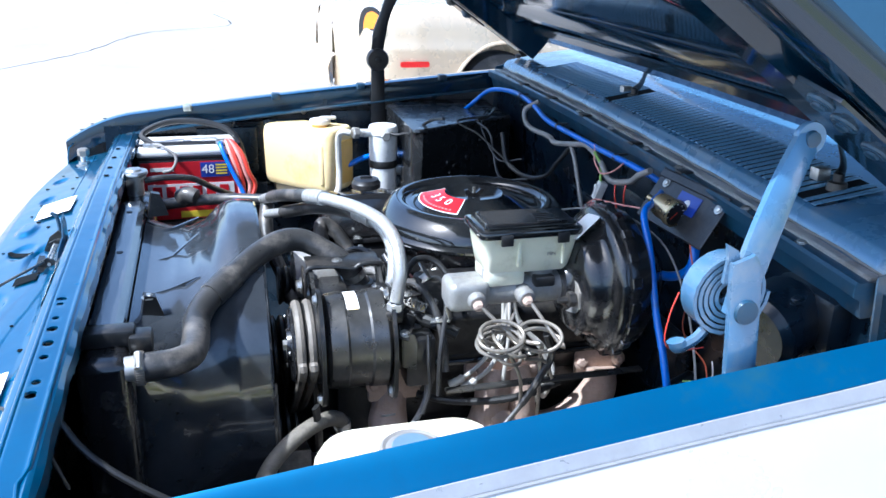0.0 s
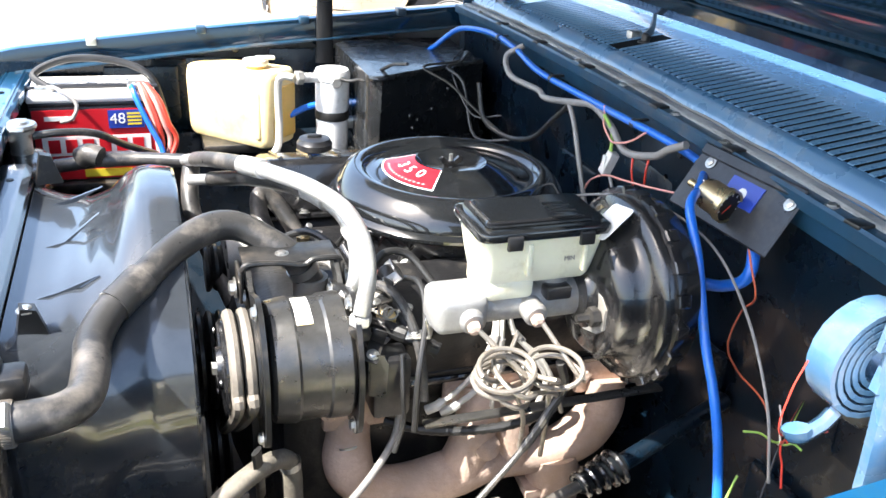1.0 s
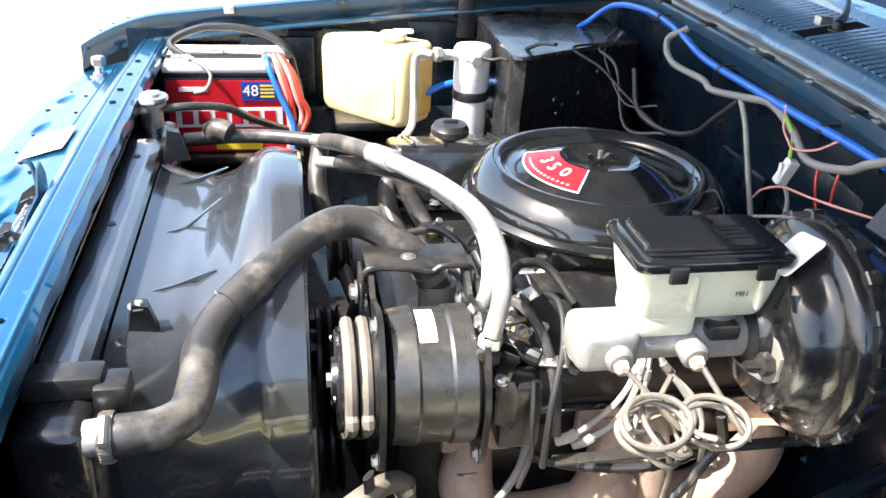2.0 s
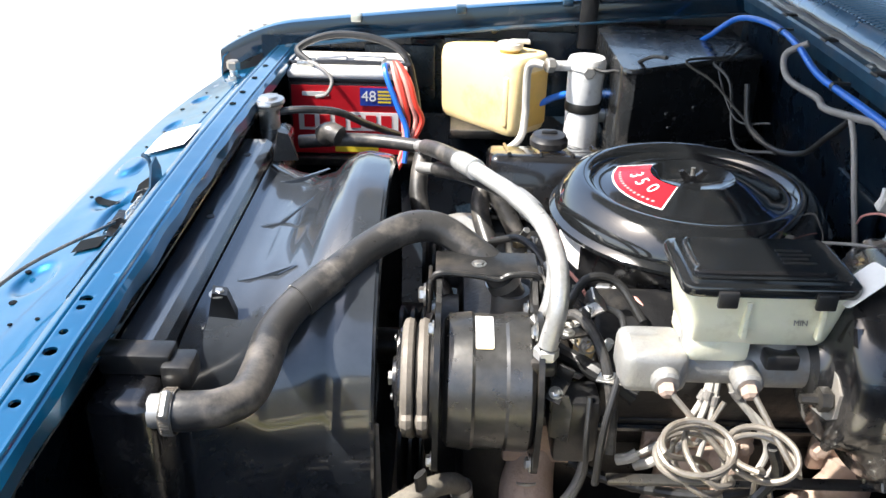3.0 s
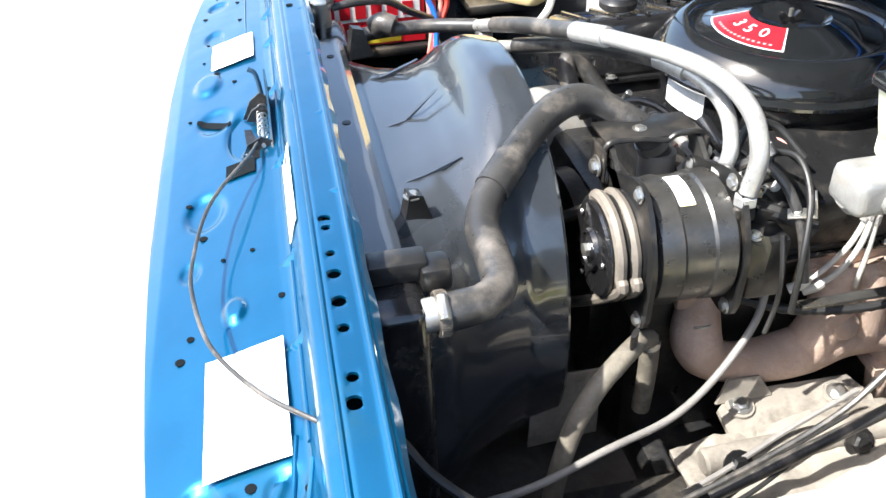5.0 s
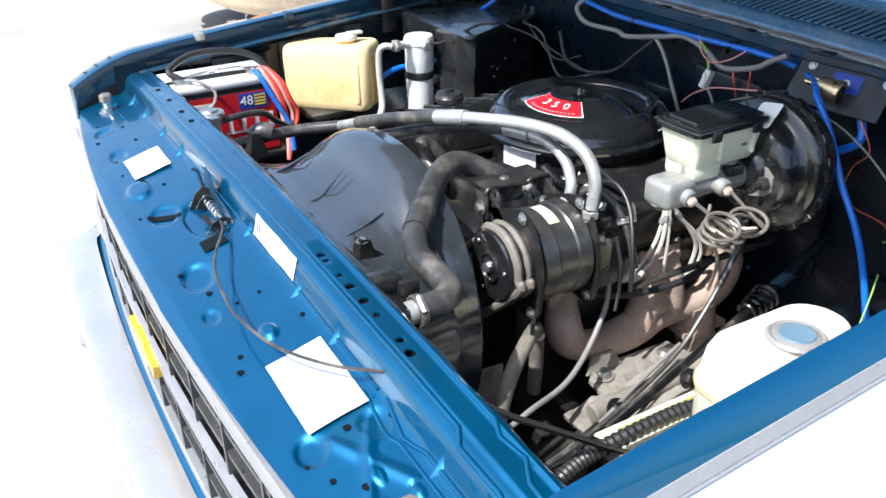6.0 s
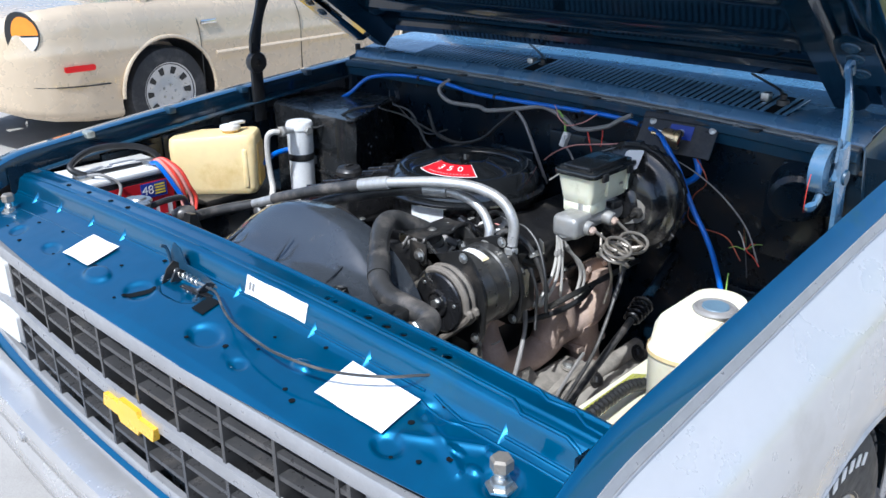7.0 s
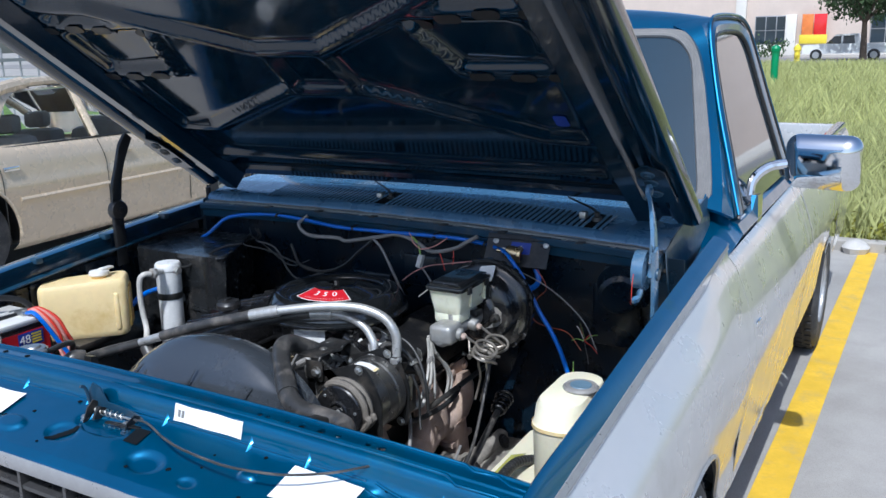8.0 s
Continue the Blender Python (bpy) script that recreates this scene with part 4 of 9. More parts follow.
band = loft([[(grille_x(y) - dx, y, z) for dx, z in ((-0.004, 0.752), (0.005, 0.754), (0.007, 0.768), (0.005, 0.782), (-0.004, 0.784))] for y in spaced(-0.9, 0.9, 40)])
part("centre_band", band, TRIM, grille, "plain silver band across the grille")
for z0, z1, d in ((0.902, 0.934, 0.006), (0.606, 0.628, 0.004)):
    part("surround", loft([[(grille_x(y) - dx, y, z - 0.026 * (y / 0.87) ** 2 * (z0 > 0.8)) for dx, z in ((-0.012, z0), (d - 0.002, z0), (d, z0 + 0.005), (d, z1 - 0.005), (d - 0.003, z1), (-0.012, z1))] for y in spaced(-0.92, 0.92, 60)]), TRIM, grille)
# angular gold emblem in two stepped bars
em = prism([(-0.030, 0.024), (0.030, 0.024), (0.036, 0.013), (0.088, 0.013), (0.080, -0.013), (0.028, -0.013), (0.024, -0.024), (-0.036, -0.024), (-0.040, -0.013), (-0.090, -0.013), (-0.082, 0.013), (-0.036, 0.013)], 0.012, pose(-0.222, 0.0, 0.752) @ pose(0, 0, 0, 0, -90, 0) @ pose(0, 0, 0, 0, 0, 90) @ Matrix.Scale(1.14, 4), 0.004)
part("emblem", em, GOLD, grille, "gold cross-shaped grille emblem")


def headlamp(side):
    t = thing("headlamp", "", "")
    t.parent = grille
    y = side * 0.775
    x = grille_x(y)
    part("bezel", loft([[(x + dx, y + side * 0 + a, z) for a, z in ((-0.158, 0.64), (0.150, 0.64), (0.150, 0.878), (-0.158, 0.878))] for dx in (0.0, 0.05)]), TRIM, t)
    part("lens", prism(rounded(0.26, 0.095, 0.012), 0.012, pose(x - 0.002, y, 0.825) @ pose(0, 0, 0, 0, -90, 0) @ pose(0, 0, 0, 0, 0, 90), 0.004), LAMPCLEAR, t, "clear rectangular headlamp lens")
    part("lens", prism(rounded(0.26, 0.075, 0.012), 0.012, pose(x - 0.002, y, 0.695) @ pose(0, 0, 0, 0, -90, 0) @ pose(0, 0, 0, 0, 0, 90), 0.004), LAMPCLEAR, t, "clear rectangular lower lamp lens")
    part("indicator", box(x + 0.002, x + 0.03, y + side * 0.160 - 0.02, y + side * 0.160 + 0.02, 0.66, 0.87, 0.006), LAMPORANGE, t, "orange corner indicator")


for s in (-1, 1):
    headlamp(s)
part("valance", loft([[(grille_x(y) + dx, y, z) for dx, z in ((0.02, 0.615), (-0.01, 0.60), (-0.03, 0.58), (-0.02, 0.46), (0.02, 0.42))] for y in spaced(-0.95, 0.95, 30)], closed=False), BLUE, truck, "blue painted valance behind the bumper", solid=0.002)
bp = [(0.0, 0.60), (-0.055, 0.604), (-0.075, 0.598), (-0.082, 0.58), (-0.082, 0.548), (-0.074, 0.540), (-0.074, 0.528), (-0.082, 0.520), (-0.082, 0.46), (-0.06, 0.43), (0.0, 0.42)]


def bumper_x(y):
    return -0.232 + 0.040 * (y / 0.9) ** 2 + (max(0, abs(y) - 0.82) ** 2) * 9


bumper = thing("front_bumper", "", "")
bumper.parent = truck
part("bar", loft([[(bumper_x(y) + dx, y, z) for dx, z in bp] for y in spaced(-0.93, 0.93, 60)], closed=False), BUMPER, bumper, "chrome front bumper", angle=50, solid=0.004)
for s in (-1, 1):
    part("bolt", hexbolt((bumper_x(s * 0.4) - 0.0825, s * 0.4, 0.56), (-1, 0, 0), 0.012, 0.008), BUMPER, bumper)
for s in (-1, 1):
    part("bumper_end", box(bumper_x(0.93) - 0.03, 0.10, s * 0.935 - 0.006, s * 0.935 + 0.006, 0.43, 0.60, 0.005), BLACKPL, bumper)

# ---- cowl, firewall ----
CF = lambda y: 1.045 + 0.040 * y / 0.9  # front edge of the cowl


cprof = [(0.016, -0.024), (0.016, -0.010), (0.019, -0.004), (0.024, 0.003), (0.029, 0.009), (0.033, 0.012), (0.085, 0.021), (0.14, 0.031), (0.20, 0.038), (0.30, 0.046), (0.42, 0.058)]
# The cowl's reflected sky is carried by its lightened paint colour
part("cowl_panel", sheet(lambda y, k: (CF(y) + cprof[k][0], y, 1.206 + cprof[k][1] - 0.02 * (y / 0.9) ** 2), spaced(-0.852, 0.852, 40), range(len(cprof))), SHEEN_BLUE, truck, "blue cowl panel below the windscreen, lightened for sky sheen", solid=0.002)
cowl = thing("cowl_vent", "", "")
cowl.parent = truck
for k in range(69):
    y = -0.66 + k * 0.018
    if abs(y - 0.085) < 0.016 or abs(y + 0.625) < 0.010:
        continue
    m = pose(CF(y) + 0.092, y, 1.2322 - 0.02 * (y / 0.9) ** 2, 0, -10, -4)
    part("louvre", loft([[(x, 0.0050, -0.001), (x, 0.0045, h), (x, 0.0, h * 1.3), (x, -0.0044, h * 0.7), (x, -0.0050, -0.001)] for x, h in ((-0.056, 0.0006), (-0.052, 0.0016), (0.050, 0.0016), (0.056, 0.0006))]), LOUVRE, cowl, at=m)
# Black sheet under the louvres paints the shade in their gaps
part("slot_shade", sheet(lambda y, d: (CF(y) + 0.038 + d, y, 1.2200 + 0.178 * d + 0.0022 - 0.02 * (y / 0.9) ** 2), spaced(-0.665, 0.565, 24), (0.0, 0.05, 0.106)), SLOTSHADE_BOOT, cowl, "black sheet painting the shade between the louvres")
part("front_gutter", loft([[(CF(y) + dx, y, 1.206 - 0.02 * (y / 0.9) ** 2 + dz) for dx, dz in ((0.024, -0.018), (-0.004, -0.016), (-0.022, -0.017), (-0.026, -0.014), (-0.029, -0.018), (-0.028, -0.034), (-0.018, -0.040), (-0.012, -0.064), (0.024, -0.064))] for y in spaced(-0.845, 0.845, 30)]), BLUE_DULL, truck, "dusty blue ledge in front of the cowl")
part("ledge_strip", loft([[(CF(y) + dx, y, 1.206 - 0.02 * (y / 0.9) ** 2 + dz + 0.0006 * math.sin(y * 31 + dx * 300)) for dx, dz in ((-0.006, -0.018), (-0.006, -0.0135), (-0.003, -0.0115), (0.013, -0.0125), (0.013, -0.018))] for y in spaced(-0.84, 0.84, 60)]), LEDGE, truck, "pale dusty metal strip along the ledge")
for y in (-0.71, -0.57, -0.35, -0.22, -0.05, 0.13, 0.31, 0.52, 0.70):
    part("ledge_screw", hexbolt(Vector((CF(y) - 0.013, y, 1.1895 - 0.02 * (y / 0.9) ** 2)), Vector((-0.1, 0, 1)), 0.006, 0.004), STEEL, truck)
part("ledge_seal", tube([(CF(y) + 0.0165, y, 1.1945 - 0.02 * (y / 0.9) ** 2 + 0.0012 * math.sin(y * 40)) for y in spaced(-0.84, 0.84, 40)], 0.0022, 8, 1), SEAL, truck, "perished grey sealing strip")
for y in (-0.62, -0.38, -0.18, 0.08, 0.30, 0.52):
    part("ledge_clip", box(CF(y) - 0.030, CF(y) - 0.006, y - 0.012, y + 0.012, 1.188 - 0.02 * (y / 0.9) ** 2, 1.1935 - 0.02 * (y / 0.9) ** 2, 0.002), SATIN, truck)
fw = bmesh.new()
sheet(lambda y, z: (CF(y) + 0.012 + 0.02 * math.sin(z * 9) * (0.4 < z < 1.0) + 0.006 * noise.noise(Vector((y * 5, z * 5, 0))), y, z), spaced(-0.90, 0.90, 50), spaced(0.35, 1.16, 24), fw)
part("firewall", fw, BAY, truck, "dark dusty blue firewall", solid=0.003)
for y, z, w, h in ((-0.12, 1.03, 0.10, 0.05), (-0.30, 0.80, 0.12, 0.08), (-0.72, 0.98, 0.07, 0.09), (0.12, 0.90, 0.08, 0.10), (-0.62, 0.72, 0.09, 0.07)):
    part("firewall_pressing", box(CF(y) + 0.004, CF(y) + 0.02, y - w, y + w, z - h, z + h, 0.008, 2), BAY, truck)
for k in range(14):
    y = -0.85 + k * 0.125
    part("cowl_screw", lathe([(0.006, 0), (0.005, 0.003), (0, 0.004)], 8, pose(CF(y) + 0.006, y, 1.125, 0, -90, 0)), SATIN, truck)


def wiper(y, arm_to, lab):
    t = thing("wiper", lab, "wiper", (CF(y) + 0.098, y, 1.229), "windscreen wipers")
    part("pivot", lathe([(0.016, -0.010), (0.014, 0.003), (0.008, 0.005), (0.008, 0.016), (0.004, 0.019), (0, 0.019)], 14), BLACKPL, t)
    part("arm", tube([(0, 0, 0.014), (0.03, arm_to * 0.25, 0.022), (0.09, arm_to, 0.036)], lambda f: 0.0075 - 0.003 * f, 8, 5, flat=0.6), BLACKPL, t)
    part("blade", tube([(0.09, arm_to - 0.02, 0.05), (0.10, arm_to + 0.30, 0.055)], 0.006, 6, 3), RUBBER, t)
    part("nozzle", box(-0.012, 0.012, 0.03, 0.05, -0.004, 0.016, 0.003), STEEL, t)


wiper(0.085, 0.12, "black wiper arm parked on the cowl louvres")
wiper(-0.625, 0.12, "black wiper arm with a bright pivot nut")


# ---- cab, doors, bed, wheels ----
WIDER = 0.042  # the cab stands this much wider than its first outline


def cab():
    t = thing("cab", "", "")
    t.parent = truck
    # silver lower body with a curved flank from door to tail
    for s in (-1, 1):
        fl = bmesh.new()

        def flank(x, k):
            a, b = SIDE[k]
            top = 1.101 + 0.012 * (x - 1.34)
            return (x, s * a, top + (b if k < len(SIDE) - 1 else -0.68))

        for x0, x1, nm, lab in ((1.346, 2.585, "door", "silver lower door skin"), (2.60, 2.70, "cab_corner", ""), (2.73, 5.0, "bed_side", "silver pickup bed side")):
            q = bmesh.new()
            xs = spaced(x0, x1, max(2, int((x1 - x0) * 22)))
            vs = {}
            for i, x in enumerate(xs):
                for k in range(len(SIDE)):
                    p = flank(x, k)
                    d = math.hypot(p[0] - AXLE_R, p[2] - 0.38)
                    if 0.38 < d < 0.46:
                        f = 0.42 / d
                        p = (AXLE_R + (p[0] - AXLE_R) * f, p[1], 0.38 + (p[2] - 0.38) * f)
                    vs[i, k] = (q.verts.new(p), d)
            for i in range(len(xs) - 1):
                for k in range(len(SIDE) - 1):
                    c = [vs[i, k], vs[i + 1, k], vs[i + 1, k + 1], vs[i, k + 1]]
                    if all(e[1] > 0.38 for e in c):
                        q.faces.new([e[0] for e in c])
            bmesh.ops.delete(q, geom=[v for v in q.verts if not v.link_faces], context="VERTS")
            part(nm, q, SILVER, t, lab, solid=0.003)
        part("rocker", box(1.33, 2.72, s * 0.955 - 0.04, s * 0.955 + 0.04, 0.36, 0.45, 0.012), SILVER, t)
        # blue upper door frame and pillars
        outer = [(1.565, 0.878, 1.175), (1.64, 0.825, 1.33), (1.72, 0.768, 1.50), (1.80, 0.722, 1.66), (1.835, 0.705, 1.735), (1.88, 0.698, 1.775), (1.96, 0.696, 1.788), (2.15, 0.696, 1.795), (2.36, 0.698, 1.790), (2.46, 0.708, 1.765), (2.51, 0.728, 1.70), (2.57, 0.785, 1.50), (2.62, 0.845, 1.30), (2.65, 0.888, 1.165)]
        inner = [(1.66, 0.884, 1.165), (1.715, 0.838, 1.32), (1.78, 0.785, 1.485), (1.845, 0.742, 1.625), (1.875, 0.727, 1.680), (1.915, 0.718, 1.715), (1.98, 0.714, 1.730), (2.15, 0.713, 1.738), (2.32, 0.714, 1.734), (2.39, 0.722, 1.715), (2.43, 0.740, 1.665), (2.48, 0.793, 1.48), (2.53, 0.850, 1.29), (2.56, 0.888, 1.165)]
        outer, inner = ([(x, y + WIDER * (1.12 - 0.12 * z), z) for x, y, z in r] for r in (outer, inner))
        mid = [tuple((a + b) / 2 + (0.012 if k == 1 else 0) for k, (a, b) in enumerate(zip(p, q))) for p, q in zip(outer, inner)]
        rings = [[Vector((x, s * y, z)) for x, y, z in curve_points(r, 4)] for r in (outer, mid, inner)]
        part("door_frame", loft(rings, closed=False), BLUE, t, "blue upper door frame", solid=0.02)
        part("drip_rail", tube([(x, s * (y + 0.010), z + 0.004) for x, y, z in outer], 0.0055, 8, 4), BLUE, t, "thin blue drip rail")
        part("door_gap", tube([(x, s * (y + 0.012), z - 0.008) for x, y, z in outer], 0.005, 6, 4), WIRE_BLACK, t, "dark shut line")
        part("window_channel", tube([(x, s * (y - 0.004), z) for x, y, z in inner], 0.009, 8, 4), WIRE_BLACK, t, "black rubber glass channel")
        pin = [(1.44, 0.800, 1.222), (1.50, 0.800, 1.285), (1.56, 0.785, 1.38), (1.62, 0.765, 1.50), (1.70, 0.722, 1.645), (1.745, 0.672, 1.722), (1.79, 0.60, 1.760)]
        pout = [(1.53, 0.880, 1.175), (1.60, 0.850, 1.25), (1.65, 0.818, 1.35), (1.72, 0.768, 1.50), (1.80, 0.722, 1.66), (1.85, 0.705, 1.755), (1.93, 0.698, 1.786)]
        pin, pout = ([(x, y + WIDER, z) for x, y, z in r] for r in (pin, pout))
        pm = [tuple((a + b) / 2 + (0.016 if k == 1 else (-0.022 if k == 0 else 0.004)) for k, (a, b) in enumerate(zip(p, q))) for p, q in zip(pin, pout)]
        part("a_pillar", loft([[Vector((x, s * y, z)) for x, y, z in curve_points(r, 4)] for r in (pin, pm, pout)], closed=False), BLUE, t, "blue painted windscreen pillar", solid=0.012)
        part("belt_rail", loft([[(x, s * y, z) for y, z in ((0.940, 1.100), (0.948, 1.12), (0.93, 1.15), (0.885, 1.165))] for x in (1.56, 2.0, 2.64)]), BLUE, t)
        part("side_glass", loft([[Vector((x, s * (y - 0.008), z)) for x, y, z in (inner[a], inner[b])] for a, b in ((0, 13), (1, 12), (2, 11), (3, 10), (4, 10), (5, 9), (6, 8))], closed=False), GLASS, t, "dark reflecting side window")
        part("vent_bar", tube([(1.80, s * 0.893, 1.16), (1.86, s * 0.80, 1.45), (1.905, s * 0.728, 1.70)], 0.010, 8, 3), BLACKPL, t, "black quarter-window divider")
        part("badge", box(1.37, 1.45, s * 1.034 - 0.004, s * 1.034 + 0.004, 0.885, 0.900, 0.002), CHROME, t, "thin chrome side badge without lettering")
        part("cowl_side", loft([[(x, s * y, z) for x, y, z in row] for row in ([(1.22, 0.872, 1.098), (1.22, 0.90, 1.1005), (1.22, 0.945, 1.0955)], [(1.34, 0.868, 1.116), (1.34, 0.895, 1.113), (1.34, 0.948, 1.102)], [(1.45, 0.850, 1.165), (1.45, 0.886, 1.148), (1.45, 0.949, 1.111)], [(1.53, 0.825, 1.205), (1.53, 0.881, 1.172), (1.53, 0.948, 1.117)], [(1.57, 0.840, 1.212), (1.57, 0.885, 1.176), (1.57, 0.947, 1.120)])], closed=False), BLUE, t, solid=0.003)
        part("cowl_end", loft([[(CF(s * 0.85) + dx, s * 0.853, z) for dx, z in ((-0.004, 1.182), (0.10, 1.208), (0.30, 1.236), (0.46, 1.25))], [(CF(s * 0.85) + dx, s * 0.866, z) for dx, z in ((-0.004, 1.04), (0.10, 1.05), (0.30, 1.09), (0.46, 1.15))]], closed=False), BLUE_DULL, t, solid=0.003)

    def roof_z(x, y):
        f = max(0.0, (1.99 - x) / 0.20)
        return 1.832 - 0.050 * abs(y / (0.70 + WIDER)) ** 3 - 0.070 * f ** 2 - 0.03 * max(0, (x - 2.42) / 0.15) ** 2

    part("roof", sheet(lambda u, y: (u + 0.05 * (y / (0.70 + WIDER)) ** 2 * max(0, (2.2 - u) / 0.4), y, roof_z(u, y)), spaced(1.785, 2.56, 24), spaced(-0.702 - WIDER, 0.702 + WIDER, 28)), BLUE, t, "blue cab roof", solid=0.012)
    part("back_panel", prism([(-0.93, 0.5), (0.93, 0.5), (0.93, 1.15), (0.86, 1.19), (0.80, 1.40), (-0.80, 1.40), (-0.86, 1.19), (-0.93, 1.15)], 0.04, pose(2.60, 0, 0, 90, 0, 90), 0.006), BLUE, t)
    part("back_window", sheet(lambda y, z: (2.62 - (z - 1.4) * 0.12, y, z), (-0.70, 0, 0.70), (1.40, 1.76)), GLASS, t, solid=0.005)
    part("cab_floor", box(1.1, 2.62, -0.92, 0.92, 0.42, 0.5), CLOTH, t)
    part("dashboard", box(1.32, 1.60, -0.84, 0.84, 0.85, 1.16, 0.05), BLACKPL, t)
    part("bench_seat", box(2.05, 2.55, -0.75, 0.75, 0.5, 0.85, 0.06), CLOTH, t)
    part("seat_back", box(2.42, 2.58, -0.75, 0.75, 0.85, 1.32, 0.05), CLOTH, t)
    wq = lambda y, f: (1.475 + 0.30 * f - 0.05 * (1 - (abs(y) / 0.82) ** 2), y * (0.955 + WIDER * 1.2 - 0.125 * f - 0.02 * f * f), 1.240 + 0.490 * f)
    part("windscreen", sheet(wq, spaced(-0.825, 0.825, 20), spaced(0, 1, 8)), SCREEN, t, "dark blue reflecting windscreen", solid=0.005)
    loop = [wq(y, 0) for y in spaced(-0.80, 0.80, 10)] + [wq(0.825, 0.04)] + [wq(0.825, f) for f in (0.3, 0.6, 0.82)] + [wq(0.80, 0.93), wq(0.76, 0.985)] + [wq(y, 1) for y in spaced(0.70, -0.70, 10)] + [wq(-0.76, 0.985), wq(-0.80, 0.93)] + [wq(-0.825, f) for f in (0.82, 0.6, 0.3)] + [wq(-0.825, 0.04), wq(-0.80, 0)]
    for off, r in ((0.0, 0.011), (0.013, 0.010), (0.026, 0.010)):
        c = Vector((1.6, 0, 1.48))
        ring = [Vector(p) + ((Vector(p) - c) * Vector((0.3, 1, 1))).normalized() * off + Vector((-0.007 + off * 0.2, 0, 0)) for p in loop]
        part("screen_seal", tube(ring, r, 8, 3), SEAL, t, "ribbed grey windscreen rubber")
    part("bed_floor", box(2.73, 5.0, -0.9, 0.9, 0.62, 0.66), BLUE_DULL, t)
    part("bed_front", box(2.72, 2.76, -0.93, 0.93, 0.5, 1.15, 0.01), SILVER, t)
    part("tailgate", box(4.97, 5.01, -0.93, 0.93, 0.6, 1.15, 0.01), SILVER, t)
    for s in (-1, 1):
        part("bed_rail", box(2.73, 5.0, s * 0.93 - 0.03, s * 0.93 + 0.03, 1.13, 1.165, 0.01), BLUE, t)


cab()


def mirror(side):
    m = part("mirror", bmesh.new(), CHROME, truck, "chrome door mirror on a bracket")
    y = side
    hs = bmesh.new()
    bmesh.ops.create_cube(hs, size=1)
    bmesh.ops.scale(hs, vec=(0.085, 0.255, 0.20), verts=hs.verts)
    for v in hs.verts:
        if v.co.x < 0:
            v.co.y *= 0.86
            v.co.z *= 0.80
    bevelled(hs, 0.055, 8)
    part("housing", hs, CHROME, m, "chrome mirror housing", at=pose(1.90, y * 1.125, 1.310, 0, 0, 8 * side))
    part("mirror_glass", box(1.938, 1.943, y * 1.03, y * 1.225, 1.22, 1.365, 0.0), CHROME, m)
    part("arm", tube([(1.905, y * 1.025, 1.302), (1.885, y * 0.960, 1.288), (1.855, y * 0.918, 1.245), (1.835, y * 0.912, 1.175)], 0.016, 10, 6), CHROME, m)
    part("foot", prism([(1.795, 1.205), (1.895, 1.195), (1.915, 1.03), (1.88, 1.015), (1.84, 1.07)], 0.022, pose(0, y * 0.936 + 0.011, 0, 90), 0.005), CHROME, m, "chrome mirror foot on the door")


for s in (-1, 1):
    mirror(s)


def wheel(x, side, spin=0):
    w = thing("wheel", "", "")
    w.parent = truck
    w.matrix_basis = pose(x, side * 0.90, WHEEL_R, 90 if side < 0 else -90, 0, 0) @ Matrix.Scale(WHEEL_R / 0.3705, 4)
    prof = [(0.205, -0.11), (0.27, -0.118), (0.325, -0.112), (0.352, -0.095), (0.365, -0.06), (0.365, 0.06), (0.352, 0.095), (0.325, 0.112), (0.27, 0.118), (0.205, 0.11)]
    part("tyre", lathe(prof, 48, None, None, False), TYRE, w, "black all-terrain tyre")
    tr = bmesh.new()
    for k in range(44):
        for z, sk in ((-0.076, 9), (-0.028, -7), (0.028, 7), (0.076, -9)):
            box(0.362, 0.3705, -0.018, 0.018, z - 0.018, z + 0.018, 0.002, 1, tr, pose(0, 0, 0, 0, 0, k * 360 / 44 + sk * 0.35))
    part("tread", tr, TYRE, w)
    part("rim", lathe([(0.0, 0.055), (0.05, 0.06), (0.07, 0.05), (0.12, 0.03), (0.17, 0.045), (0.19, 0.075), (0.206, 0.09), (0.206, 0.10), (0.214, 0.112)], 40, None, None, False), HUB, w, "silver steel wheel")
    for k in range(7):
        a = radians(-28 + k * 9)
        part("letter_mark", box(-0.011, 0.011, -0.015, 0.015, 0, 0.002, 0.0, 1, None, pose(0.292 * math.sin(a), 0.292 * math.cos(a), 0.1165, 0, 0, -math.degrees(a))), WHITE, w, "raised white tyre mark drawn as a plain bar")


for x in (AXLE_F, AXLE_R):
    for s in (-1, 1):
        wheel(x, s)
# chassis rails and floor under the engine
for s in (-1, 1):
    part("chassis_rail", box(-0.1, 4.8, s * 0.43 - 0.04, s * 0.43 + 0.04, 0.40, 0.55, 0.01), GREASE, truck)
part("crossmember", box(0.45, 0.75, -0.45, 0.45, 0.34, 0.46, 0.03), GREASE, truck)
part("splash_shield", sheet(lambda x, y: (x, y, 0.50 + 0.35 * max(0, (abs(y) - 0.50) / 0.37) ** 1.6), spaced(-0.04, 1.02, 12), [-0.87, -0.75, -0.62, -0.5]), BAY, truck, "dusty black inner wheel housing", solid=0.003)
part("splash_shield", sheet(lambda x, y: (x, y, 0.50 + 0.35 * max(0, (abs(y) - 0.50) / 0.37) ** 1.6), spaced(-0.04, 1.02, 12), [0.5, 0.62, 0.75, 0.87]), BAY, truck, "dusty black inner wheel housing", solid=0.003)

